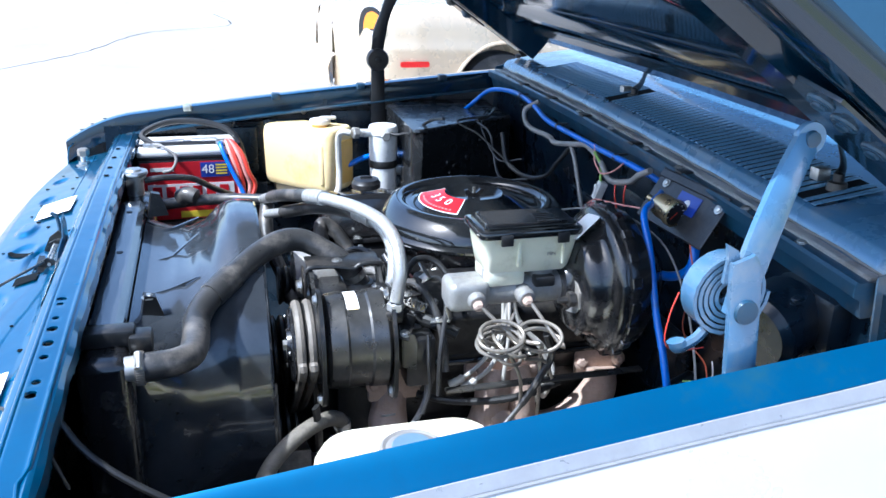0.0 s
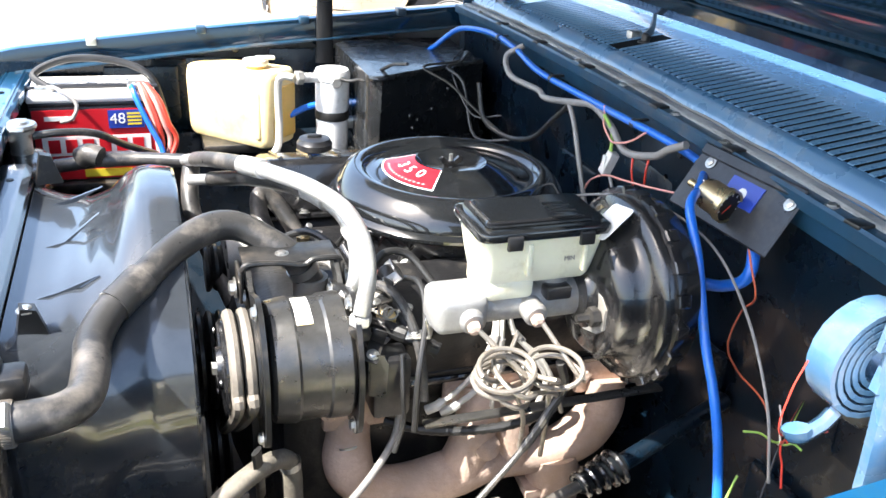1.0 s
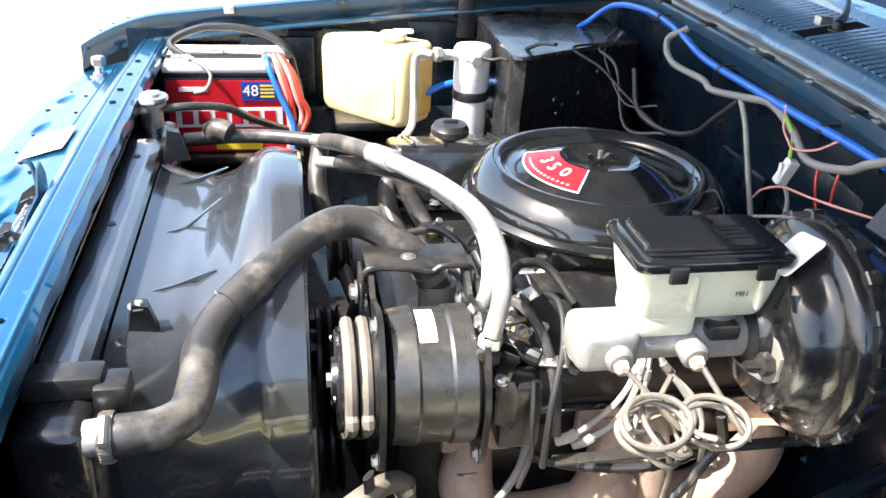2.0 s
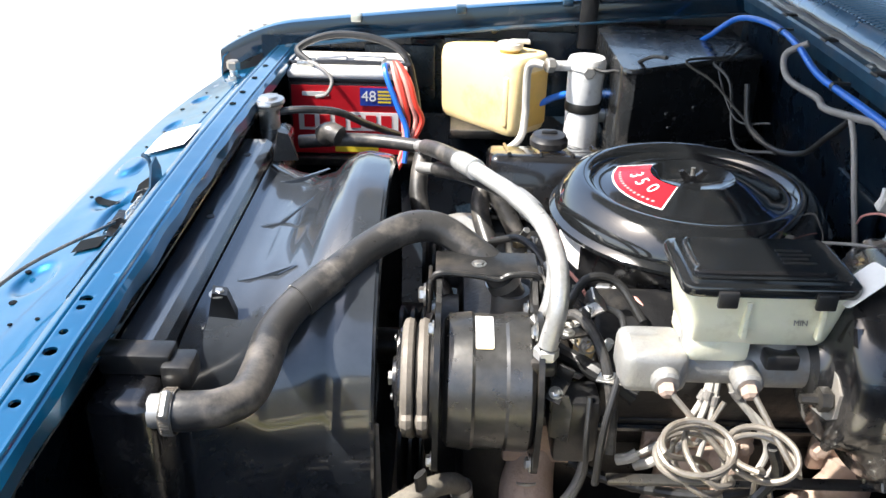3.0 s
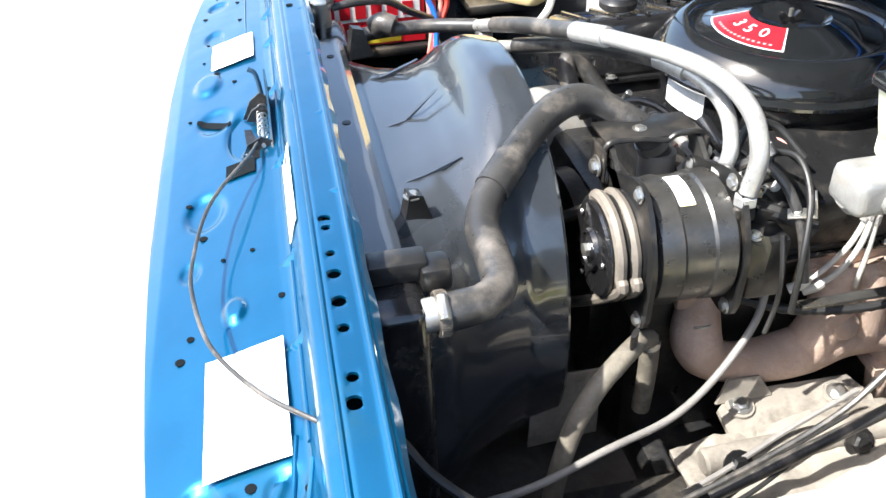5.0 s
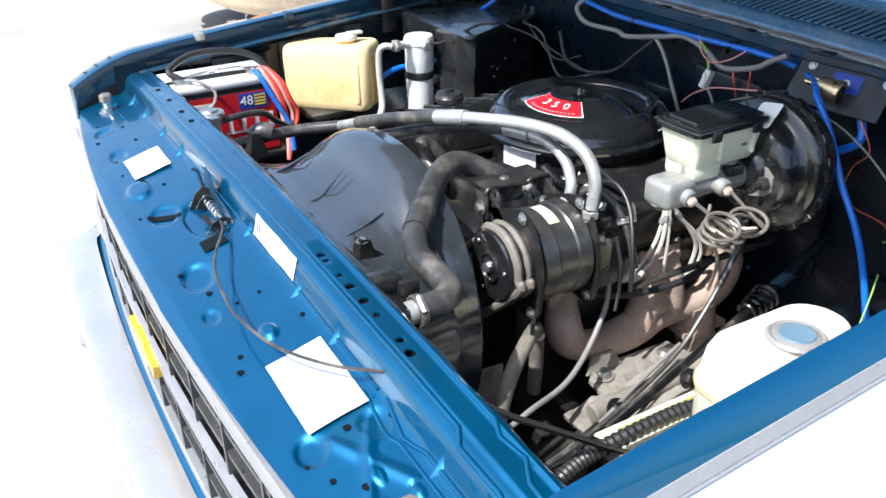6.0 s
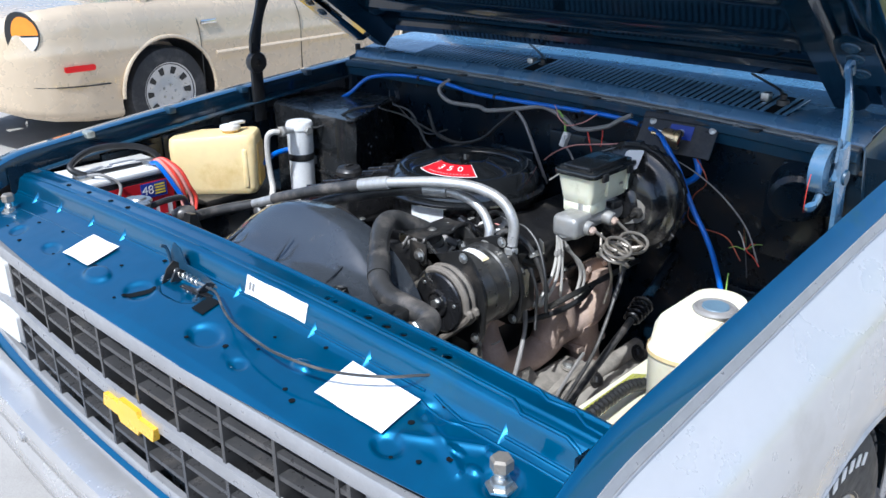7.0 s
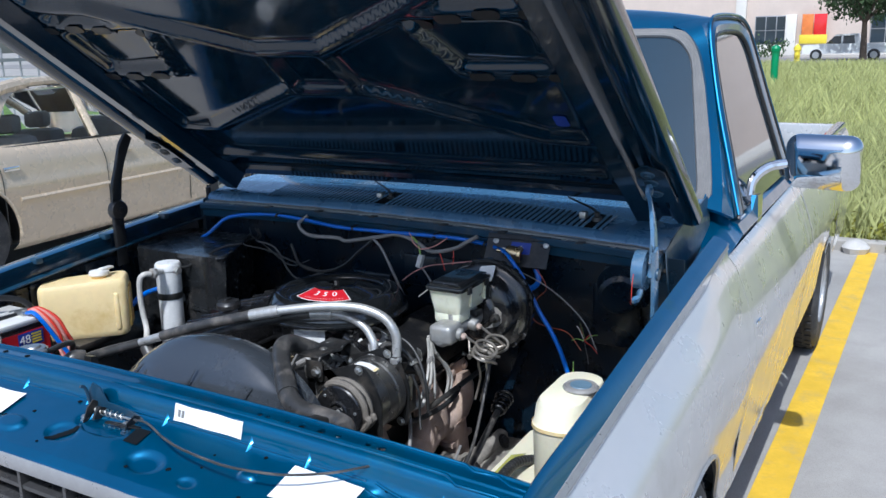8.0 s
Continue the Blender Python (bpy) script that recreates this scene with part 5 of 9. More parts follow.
# Added sheets, no truck parts: they hide lit ground and block light
closing_sheet = sheet(lambda x, y: (x, y, 0.395 + 0.012 * noise.noise(Vector((x * 4, y * 4, 1)))), spaced(-0.16, 1.05, 20), spaced(-0.93, 0.93, 24))
part("bay_floor_sheet", closing_sheet, BAYFLOOR, truck, "added dark sheet closing the engine bay from below", solid=0.004)
part("front_light_block", sheet(lambda y, z: (-0.085 + 0.004 * math.sin(z * 40), y, z), spaced(-0.90, 0.90, 12), spaced(0.39, 0.90, 8)), BAY, truck, "added dark sheet behind the grille that blocks light", solid=0.003)


# ---- bonnet, standing open ----
HOOD_AT, HOOD_TILT = (1.190, 0.0, 1.196), 35.0
HM = pose(*HOOD_AT, 0, HOOD_TILT, 0) @ Matrix.Diagonal((-1, 1, 1, 1))  # local x: from the hinge edge to the front edge


def hood():
    t = thing("bonnet", "", "")
    t.parent = truck
    L, W = 1.32, 0.868

    def put(bm):
        for v in bm.verts:
            v.co.y *= 1.085 if v.co.y > 0 else 1.032
        bmesh.ops.transform(bm, matrix=HM, verts=bm.verts)
        return bm

    def skin_z(x, y):
        return 0.052 + 0.045 * (1 - (y / W) ** 4) - 0.02 * max(0, (x - 1.20) / 0.12) ** 2

    skin = sheet(lambda x, y: (x, y, skin_z(x, y)), spaced(0, L, 24), spaced(-W, W, 30))
    for v in skin.verts:
        if v.co.x < 0.05:
            v.co.x = max(v.co.x, 0.046 - 0.030 * (v.co.y / W) ** 2)
    part("outer_skin", put(skin), BLUE, t, "blue bonnet outer skin", solid=0.002)
    for s in (-1, 1):
        e = loft([[(x, s * y, z) for y, z in ((W, skin_z(x, W)), (W + 0.004, 0.035), (W, 0.012), (W - 0.016, 0.006), (W - 0.05, 0.010), (W - 0.075, 0.030), (W - 0.10, 0.030), (W - 0.115, 0.004), (W - 0.16, 0.0), (W - 0.178, 0.072))] for x in spaced(0.03, L, 16)], closed=False)
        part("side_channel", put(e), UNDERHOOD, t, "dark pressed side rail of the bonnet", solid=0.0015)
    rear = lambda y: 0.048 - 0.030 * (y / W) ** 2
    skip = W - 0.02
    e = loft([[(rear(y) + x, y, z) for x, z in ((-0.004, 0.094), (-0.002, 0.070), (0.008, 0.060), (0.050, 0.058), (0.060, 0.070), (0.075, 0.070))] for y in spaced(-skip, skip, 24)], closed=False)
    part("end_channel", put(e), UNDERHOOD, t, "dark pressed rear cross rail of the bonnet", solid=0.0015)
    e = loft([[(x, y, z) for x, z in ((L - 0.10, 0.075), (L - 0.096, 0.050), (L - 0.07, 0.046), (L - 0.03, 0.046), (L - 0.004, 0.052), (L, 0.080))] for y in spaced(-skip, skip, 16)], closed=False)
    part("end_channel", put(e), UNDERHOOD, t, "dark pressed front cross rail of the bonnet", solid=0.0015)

    # inner panel: a pressed sheet with raised X-shaped ribs round sunk fields
    def rib(x, y):
        v = 0.0
        for (ax, ay), (bx, by), w in RIBS:
            dx, dy = bx - ax, by - ay
            f = max(0.0, min(1.0, ((x - ax) * dx + (y - ay) * dy) / (dx * dx + dy * dy)))
            d = math.hypot(x - ax - f * dx, y - ay - f * dy)
            v = max(v, 1 / (1 + math.exp((d - w * 0.72) * 240)))
        return v

    RIBS = [((0.61, -0.12), (0.61, 0.12), 0.030), ((0.80, -0.10), (0.80, 0.10), 0.028), ((0.20, -0.68), (0.20, 0.68), 0.022)]
    for s in (-1, 1):
        RIBS += [((0.61, s * 0.12), (0.39, s * 0.54), 0.030), ((0.39, s * 0.54), (0.385, s * 0.72), 0.030), ((0.80, s * 0.10), (0.87, s * 0.24), 0.028), ((0.87, s * 0.24), (1.00, s * 0.50), 0.030),
                 ((1.00, s * 0.50), (1.02, s * 0.72), 0.030), ((0.705, s * 0.44), (0.705, s * 0.72), 0.030), ((0.935, s * 0.40), (0.935, s * 0.72), 0.030), ((0.61, s * 0.10), (0.80, s * 0.08), 0.020), ((0.705, s * 0.44), (0.88, s * 0.38), 0.022), ((0.15, s * 0.68), (1.10, s * 0.68), 0.024)]
    inner = sheet(lambda x, y: (x, y, 0.074 - 0.026 * rib(x, y) - 0.003 * math.exp(-((x - 0.18) / 0.012) ** 2)), spaced(0.06, L - 0.06, 90), spaced(-W + 0.17, W - 0.17, 110))
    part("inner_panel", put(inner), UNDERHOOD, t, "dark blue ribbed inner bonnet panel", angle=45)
    for s in (-1, 1):
        for xx, y in ((0.935, 0.690), (0.938, 0.590), (0.928, 0.500), (0.885, 0.405), (0.705, 0.680), (0.704, 0.590), (0.708, 0.490)):
            h = prism(rounded(0.060, 0.030, 0.013), 0.0012, pose(xx, s * y, 0.0738 - 0.0265 * rib(xx, s * y) - 0.0022, 0, 0, 90 + (s * 25 if xx == 0.885 else 0)))
            part("lightening_hole", put(h), WIRE_BLACK, t)
        part("pressed_field", put(tube([(0.76, s * 0.47, 0.073), (0.755, s * 0.64, 0.073), (0.87, s * 0.63, 0.073), (0.885, s * 0.50, 0.073)], 0.004, 8, 4)), UNDERHOOD, t)
    for y0, y1 in ((-0.50, -0.10), (0.0, 0.28)):
        part("stiffener", put(prism(rounded(0.022, y1 - y0, 0.009), 0.004, pose(0.155, (y0 + y1) / 2, 0.065), 0.0015)), BLUE_DULL, t)
    part("stop_hook", put(tube([(0.02, 0.845, 0.0), (-0.01, 0.85, -0.03), (-0.03, 0.85, -0.032), (-0.04, 0.85, -0.05)], 0.009, 8, 5, flat=0.5)), BLACKPL, t)
    part("underside_label", put(prism(rounded(0.05, 0.035, 0.008), 0.001, pose(0.47, -0.60, 0.0705))), DECALBLUE, t, "small blue mark under the bonnet")
    # hinge plates bolted to the side rails
    for s in (-1, 1):
        pl = prism([(0.19, 0.772), (0.30, 0.764), (0.375, 0.772), (0.40, 0.802), (0.365, 0.842), (0.20, 0.846)], 0.005, pose(0, 0, -0.005) if s > 0 else pose(0, 0, -0.005) @ Matrix.Diagonal((1, -1, 1, 1)), 0.0012)
        hp = part("hinge_plate", put(pl), UNDERHOOD, t, "dusty pressed hinge plate")
        for x, y in ((0.247, 0.800), (0.308, 0.800), (0.352, 0.800)):
            part("washer", put(lathe([(0.0175, 0), (0.0165, -0.003), (0.0, -0.003)], 20, pose(x, s * y, -0.005))), BLUE_DULL, hp)
            part("bolt", put(hexbolt((x, s * y, -0.008), (0, 0, -1), 0.0095, 0.006)), BLUE_DULL, hp)
    return t


hood()


def strap(pts, width, thick, n=5):
    """A flat pressed strap through the points, standing in an upright plane, with rolled edges."""
    c = curve_points(pts, n)
    rings = []
    for i, p in enumerate(c):
        d = (c[min(i + 1, len(c) - 1)] - c[max(i - 1, 0)]).normalized()
        nn = Vector((0, 1, 0))
        sd = d.cross(nn).normalized()
        w = width(i / (len(c) - 1))
        rings.append([p + sd * w + nn * thick * 1.6, p + sd * w * 0.82 + nn * thick * 0.5, p - sd * w * 0.82 + nn * thick * 0.5, p - sd * w + nn * thick * 1.6, p - sd * w - nn * thick * 0.5, p - sd * w * 0.7 - nn * thick, p + sd * w * 0.7 - nn * thick, p + sd * w - nn * thick * 0.5])
    return bevelled(loft(rings), 0.0008, 1, angle=50)


def hood_hinge(side):
    # Driver's hinge takes the lightened blue: pale haze plus dust in its colour
    mat = SHEEN_BLUE if side < 0 else BLACKPL
    t = thing("bonnet_hinge", "blue painted spring-loaded bonnet hinge on the wing" if side < 0 else "dark slim bonnet hinge arm with a round knuckle", "hinge", (0, 0, 0), "bonnet hinges")
    y = side * (0.865 if side > 0 else 0.877)
    hp = HM @ Vector((0.342, side * 0.835, -0.045))
    if side < 0:
        part("upper_link", strap([(0.794, y, 1.165), (0.804, y, 1.215), (0.821, y + 0.006, 1.262), (0.848, y + 0.020, 1.312), (hp.x, hp.y, hp.z)], lambda f: 0.0165 + 0.002 * math.sin(f * 3.1), 0.004), mat, t, "pressed steel link")
        part("link_end", lathe([(0.019, -0.004), (0.020, 0.0), (0.019, 0.004), (0, 0.004)], 24, pose(hp.x, hp.y, hp.z, 90)), mat, t)
        part("pivot_pin", lathe([(0.010, 0), (0.009, 0.005), (0, 0.007)], 16, pose(hp.x, hp.y - 0.004, hp.z, 90)), BLUE_DULL, t)
        part("base_plate", strap([(0.818, y - 0.006, 0.99), (0.808, y - 0.006, 1.05), (0.805, y - 0.006, 1.10), (0.800, y - 0.006, 1.16), (0.794, y - 0.006, 1.215), (0.788, y - 0.006, 1.235)], lambda f: 0.019 - 0.010 * max(0, f - 0.8) * 5 * 0.5, 0.004), mat, t, "upright hinge bracket")
        part("stop_tooth", prism([(0.770, 1.205), (0.798, 1.205), (0.784, 1.243), (0.769, 1.252), (0.773, 1.235)], 0.005, pose(0, y + 0.004, 0, 90), 0.001), mat, t)
        turns = spaced(0, 5 * 2 * math.pi, 110)
        sp = loft([[(0.792 + (0.0125 + 0.0011 * a + dr) * math.cos(a), y + 0.026 + dy, 1.184 + (0.0125 + 0.0011 * a + dr) * math.sin(a)) for dr, dy in ((0, -0.014), (0.0046, -0.014), (0.0046, 0.014), (0, 0.014))] for a in turns])
        part("coil_spring", sp, mat, t, "flat wound hinge spring")
        part("spring_hook", tube([(0.770, y + 0.022, 1.138), (0.761, y + 0.022, 1.128), (0.750, y + 0.022, 1.122), (0.740, y + 0.022, 1.119), (0.734, y + 0.022, 1.128)], 0.012, 8, 5, flat=0.55), mat, t)
        part("pivot_pin", lathe([(0.015, 0), (0.014, 0.004), (0, 0.006)], 18, pose(0.798, y - 0.010, 1.172, 90)), BLUE_DULL, t)
        loose("hinge_wire", tube([(0.736, y + 0.03, 1.185), (0.728, y + 0.03, 1.16), (0.725, y + 0.03, 1.125), (0.743, y + 0.035, 1.108), (0.778, y + 0.03, 1.110)], 0.0008, 6, 5), WIRE_RED, "thin red wire hooked behind the hinge spring", "cable")
        return
    part("upper_link", strap([(0.719, y + 0.012, 1.20), (0.724, y + 0.012, 1.27), (0.742, y + 0.014, 1.33), (0.772, y + 0.018, 1.40), (0.800, y + 0.02, 1.44)], lambda f: 0.015 + 0.004 * math.sin(f * 6) ** 2, 0.005), mat, t, "slim dark link")
    part("base_plate", strap([(0.720, y + 0.012, 1.02), (0.720, y + 0.012, 1.10), (0.720, y + 0.012, 1.17), (0.719, y + 0.012, 1.222)], lambda f: 0.022 - 0.004 * f, 0.005), mat, t)
    part("knuckle", lathe([(0.0, -0.014), (0.030, -0.013), (0.033, -0.008), (0.033, 0.008), (0.030, 0.013), (0, 0.014)], 22, pose(0.719, y + 0.010, 1.205, 90)), mat, t, "round pivot with coil spring")
    part("pivot_pin", lathe([(0.010, 0), (0.009, 0.006), (0, 0.008)], 16, pose(0.719, y - 0.004, 1.205, 90)), SATIN, t)
    part("stop_tooth", prism([(0.700, 1.235), (0.715, 1.24), (0.715, 1.27), (0.704, 1.262)], 0.006, pose(0, y + 0.012, 0, 90), 0.001), mat, t)


for s in (-1, 1):
    hood_hinge(s)


# ---- parked sedan ----
def sedan(origin, yaw):
    t = thing("sedan", "champagne beige saloon parked beyond the pickup", "car", (0, 0, 0))
    t.matrix_basis = pose(origin[0], origin[1], 0.093, 0, 0, yaw) @ Matrix.Scale(0.982, 4)
    # local: x from tail (0) to nose (4.8), near side at y = 0, far side at y = 1.78
    st = [(0.0, 0.56, 0.38, 0.82, 0.30), (0.05, 0.34, 0.33, 0.89, 0.16), (0.13, 0.20, 0.29, 0.94, 0.08), (0.28, 0.09, 0.25, 0.98, 0.06), (0.50, 0.03, 0.22, 1.00, 0.05), (0.9, 0.0, 0.20, 1.00, 0.04), (1.6, 0.0, 0.19, 0.97, 0.04), (2.6, 0.0, 0.19, 0.95, 0.04), (3.5, 0.0, 0.20, 0.92, 0.04), (4.2, 0.03, 0.22, 0.86, 0.08), (4.6, 0.10, 0.26, 0.78, 0.16), (4.8, 0.30, 0.32, 0.66, 0.30)]

    def col(x):
        i = max(k for k in range(len(st)) if st[k][0] <= x)
        j = min(i + 1, len(st) - 1)
        f = 0 if i == j else (x - st[i][0]) / (st[j][0] - st[i][0])
        return [a + (b - a) * f for a, b in zip(st[i], st[j])]

    xs = sorted(set(spaced(0, 4.8, 96)))
    half = [(0.08, 0.0), (0.03, 0.05), (0.015, 0.18), (0.0, 0.42), (-0.008, 0.60), (-0.004, 0.64), (0.004, 0.68), (0.02, 0.85), (0.05, 0.95), (0.11, 1.0)]
    own = bmesh.new()
    arches = ((1.13, 0.345, 0.395), (4.06, 0.345, 0.395))
    for s in (0, 1):
        vs = {}
        fine = spaced(0, 1, 30)
        for i, x in enumerate(xs):
            _, inn, z0, z1, _ = col(x)
            for k, f in enumerate(fine):
                y = lerp_table([(b, a) for a, b in half], f) + inn
                z = z0 + (z1 - z0) * f
                X = x
                d = 9
                for cx, cz, r in arches:
                    e = math.hypot(X - cx, z - cz)
                    if e < d:
                        d = e - r
                        if abs(d) < 0.03:
                            q = r / e
                            X, z = cx + (X - cx) * q, cz + (z - cz) * q
                        d = e - r
                vs[i, k] = (own.verts.new((X, y if s == 0 else 1.78 - y, z)), min(math.hypot(x - cx, z0 + (z1 - z0) * f - cz) - r for cx, cz, r in arches))
        for i in range(len(xs) - 1):
            for k in range(len(fine) - 1):
                c = [vs[i, k], vs[i + 1, k], vs[i + 1, k + 1], vs[i, k + 1]]
                if all(e[1] > -0.03 for e in c):
                    own.faces.new([e[0] for e in c])
    bmesh.ops.delete(own, geom=[v for v in own.verts if not v.link_faces], context="VERTS")
    part("body", own, BEIGE, t, "champagne body side", solid=0.004)

    def deck(x, f):
        _, inn, z0, z1, _ = col(x)
        y = inn + 0.11
        return (x, y + (1.78 - 2 * y) * f, z1 + 0.02 * math.sin(math.pi * f))

    part("boot_lid", sheet(deck, spaced(0, 1.1, 12), spaced(0, 1, 10)), BEIGE, t)
    part("engine_lid", sheet(deck, spaced(3.4, 4.8, 12), spaced(0, 1, 10)), BEIGE, t)
    part("tail_panel", loft([[(0.0 + 0.0 * k, col(0)[1] + 0.08 + (1.78 - 2 * col(0)[1] - 0.16) * f, z) for f in spaced(0, 1, 8)] for k, z in enumerate(spaced(0.36, 0.86, 6))], closed=False), BEIGE, t)
    part("underbody", box(0.55, 4.5, 0.14, 1.64, 0.22, 0.28), WIRE_BLACK, t)
    part("rear_bumper", loft([[(x - 0.03 * (1 - abs(2 * g - 1) ** 3), 0.54 + 0.70 * g, z) for x, z in ((0.0, 0.36), (-0.05, 0.40), (-0.06, 0.52), (-0.03, 0.60), (0.02, 0.62))] for g in spaced(0, 1, 14)], closed=False), BEIGE, t, solid=0.004)
    # cabin
    roof = [(1.0, 0.99, 0.16), (1.35, 1.20, 0.24), (1.65, 1.36, 0.30), (1.95, 1.41, 0.32), (2.5, 1.42, 0.32), (2.85, 1.37, 0.30), (3.2, 1.20, 0.24), (3.6, 0.95, 0.16)]
    part("roof", loft([[(x, inn + (1.78 - 2 * inn) * f, z + 0.02 * math.sin(math.pi * f)) for f in spaced(0, 1, 10)] for x, z, inn in roof[2:6]], closed=False), BEIGE, t, solid=0.02)
    part("rear_window", loft([[(x, inn + 0.04 + (1.70 - 2 * inn) * f, z - 0.005) for f in spaced(0, 1, 8)] for x, z, inn in roof[:3]], closed=False), CLEARGLASS, t)
    part("windscreen", loft([[(x, inn + 0.04 + (1.70 - 2 * inn) * f, z - 0.005) for f in spaced(0, 1, 8)] for x, z, inn in roof[5:]], closed=False), CLEARGLASS, t)
    for s in (0, 1):
        yy = lambda y: y if s == 0 else 1.78 - y
        for nm, pts, r in (("c_pillar", [(1.02, 0.13, 0.97), (1.35, 0.20, 1.19), (1.66, 0.28, 1.35), (1.95, 0.31, 1.405)], 0.05), ("a_pillar", [(2.84, 0.29, 1.36), (3.2, 0.22, 1.19), (3.58, 0.14, 0.95)], 0.035), ("b_pillar", [(2.42, 0.10, 0.95), (2.40, 0.31, 1.40)], 0.035), ("roof_rail", [(1.66, 0.28, 1.35), (1.95, 0.30, 1.405), (2.5, 0.31, 1.41), (2.85, 0.29, 1.36)], 0.035)):
            part(nm, tube([(x, yy(y), z) for x, y, z in pts], r, 8, 5), BEIGE, t)
        cp = [[(1.02, 0.13, 0.985), (1.35, 0.21, 1.195), (1.66, 0.285, 1.355), (1.95, 0.315, 1.41)], [(1.22, 0.095, 0.975), (1.46, 0.165, 1.15), (1.71, 0.255, 1.325), (1.95, 0.305, 1.40)], [(1.44, 0.095, 0.955), (1.58, 0.165, 1.12), (1.75, 0.245, 1.295), (1.95, 0.298, 1.385)]]
        part("c_pillar_skin", loft([[Vector((x, yy(y), z)) for x, y, z in curve_points(r, 4)] for r in cp], closed=False), BEIGE, t, "champagne rear roof pillar", solid=0.006)
        part("side_window", loft([[(x, yy(y), z) for x, y, z in row] for row in ([(1.42, 0.10, 0.96), (2.39, 0.10, 0.95)], [(1.78, 0.285, 1.35), (2.38, 0.30, 1.38)])], closed=False), CLEARGLASS, t)
        part("side_window", loft([[(x, yy(y), z) for x, y, z in row] for row in ([(2.45, 0.10, 0.95), (3.40, 0.11, 0.94)], [(2.43, 0.30, 1.38), (2.84, 0.285, 1.34)])], closed=False), CLEARGLASS, t)
        part("window_trim", tube([(1.40, yy(0.095), 0.955), (2.4, yy(0.09), 0.948), (3.45, yy(0.10), 0.935)], 0.008, 6, 3), WIRE_BLACK, t)
        part("rub_strip", tube([(1.55, yy(-0.008), 0.575), (2.4, yy(-0.012), 0.57), (3.3, yy(-0.008), 0.565)], 0.016, 8, 4, flat=0.6), BEIGE, t)
        for x in (1.42, 2.42, 3.42):
            part("door_seam", tube([(x - 0.02, yy(0.055), 0.93), (x, yy(0.004), 0.78), (x, yy(-0.006), 0.6), (x + 0.01, yy(0.016), 0.26)], 0.0035, 6, 4), WIRE_BLACK, t)
        for x in (1.44, 2.58):
            part("door_handle", box(x, x + 0.14, yy(0.006) - 0.012, yy(0.006) + 0.012, 0.79, 0.825, 0.008), CHROME if x < 2 else BEIGE, t)
        for cx, cz, r in arches:
            part("arch_lip", tube([(cx + r * math.cos(radians(a)), yy(0.002), cz + r * math.sin(radians(a))) for a in range(-5, 186, 8)], 0.014, 8, 1), BEIGE, t)
        part("side_marker", prism(rounded(0.21, 0.040, 0.014), 0.008, pose(0.455, yy(0.028), 0.60, 90, 0, -8 if s == 0 else 8), 0.003), LAMPRED, t, "red side marker lamp")
        at = lambda d: pose(0.20, yy(0.20 - d), 0.835, 90, 0, -46 if s == 0 else 46)
        drop = lambda k, lo, hi: [(k * (0.105 * math.cos(radians(a)) - 0.018 * math.sin(radians(a)) ** 2), k * 0.15 * math.sin(radians(a))) for a in range(lo, hi, 12)]
        tl = part("tail_lamp", prism(drop(1.0, 0, 360), 0.03, at(0.0), 0.008), WIRE_BLACK, t, "wrap-around tail lamp in a dark surround")
        part("lens", prism(drop(0.80, 0, 181), 0.014, at(0.026), 0.005), LAMPORANGE, tl, "orange lamp lens")
        part("lens", prism(drop(0.78, 186, 355), 0.014, at(0.026), 0.005), LAMPCLEAR, tl, "clear lamp lens")
        part("bumper_seam", tube([(0.06, yy(0.36), 0.52), (0.14, yy(0.215), 0.50), (0.30, yy(0.095), 0.485), (0.52, yy(0.030), 0.475), (0.66, yy(0.018), 0.472)], 0.005, 6, 5), WIRE_BLACK, t, "thin bumper joint")
    for x in (2.0, 3.0):
        for y in (0.55, 1.22):
            part("seat_back", box(x - 0.1, x + 0.1, y - 0.24, y + 0.24, 0.5, 1.02, 0.06), CLOTH, t)
            part("headrest", box(x - 0.05, x + 0.06, y - 0.12, y + 0.12, 1.03, 1.18, 0.04), CLOTH, t)
    for cx, cz, r in arches:
        for s in (0, 1):
            w = thing("wheel", "", "")
            w.parent = t
            w.matrix_basis = pose(cx, 0.12 if s == 0 else 1.66, 0.334, 90 if s == 0 else -90, 0, 0) @ Matrix.Diagonal((1.06, 1.06, 1, 1))
            part("tyre", lathe([(0.19, -0.09), (0.25, -0.098), (0.30, -0.085), (0.315, -0.05), (0.315, 0.05), (0.30, 0.085), (0.25, 0.098), (0.19, 0.09)], 44, None, None, False), TYRE, w)
            part("rim", lathe([(0.0, 0.075), (0.05, 0.08), (0.10, 0.072), (0.125, 0.07), (0.19, 0.086), (0.205, 0.096)], 40, None, None, False), HUB, w, "ten-slot silver alloy wheel")
            for k in range(10):
                part("slot", prism([(-0.026, -0.013), (0.030, -0.024), (0.030, 0.024), (-0.026, 0.013)], 0.008, pose(0, 0, 0, 0, 0, 36 * k) @ pose(0.152, 0, 0.0745), 0.002), WIRE_BLACK, w)
            for k in range(5):
                part("lug_nut", lathe([(0.010, 0), (0.009, 0.006), (0, 0.007)], 6, pose(0, 0, 0, 0, 0, 72 * k) @ pose(0.05, 0, 0.080)), STEEL, w)
            part("arch_liner", loft([[(0.40 * math.cos(a), 0.40 * math.sin(a), z) for a in spaced(-0.2, math.pi + 0.2, 16)] for z in (0.06, -0.3)], closed=False), WIRE_BLACK, w)
    return t


sedan((1.189, 4.179), 5.08)


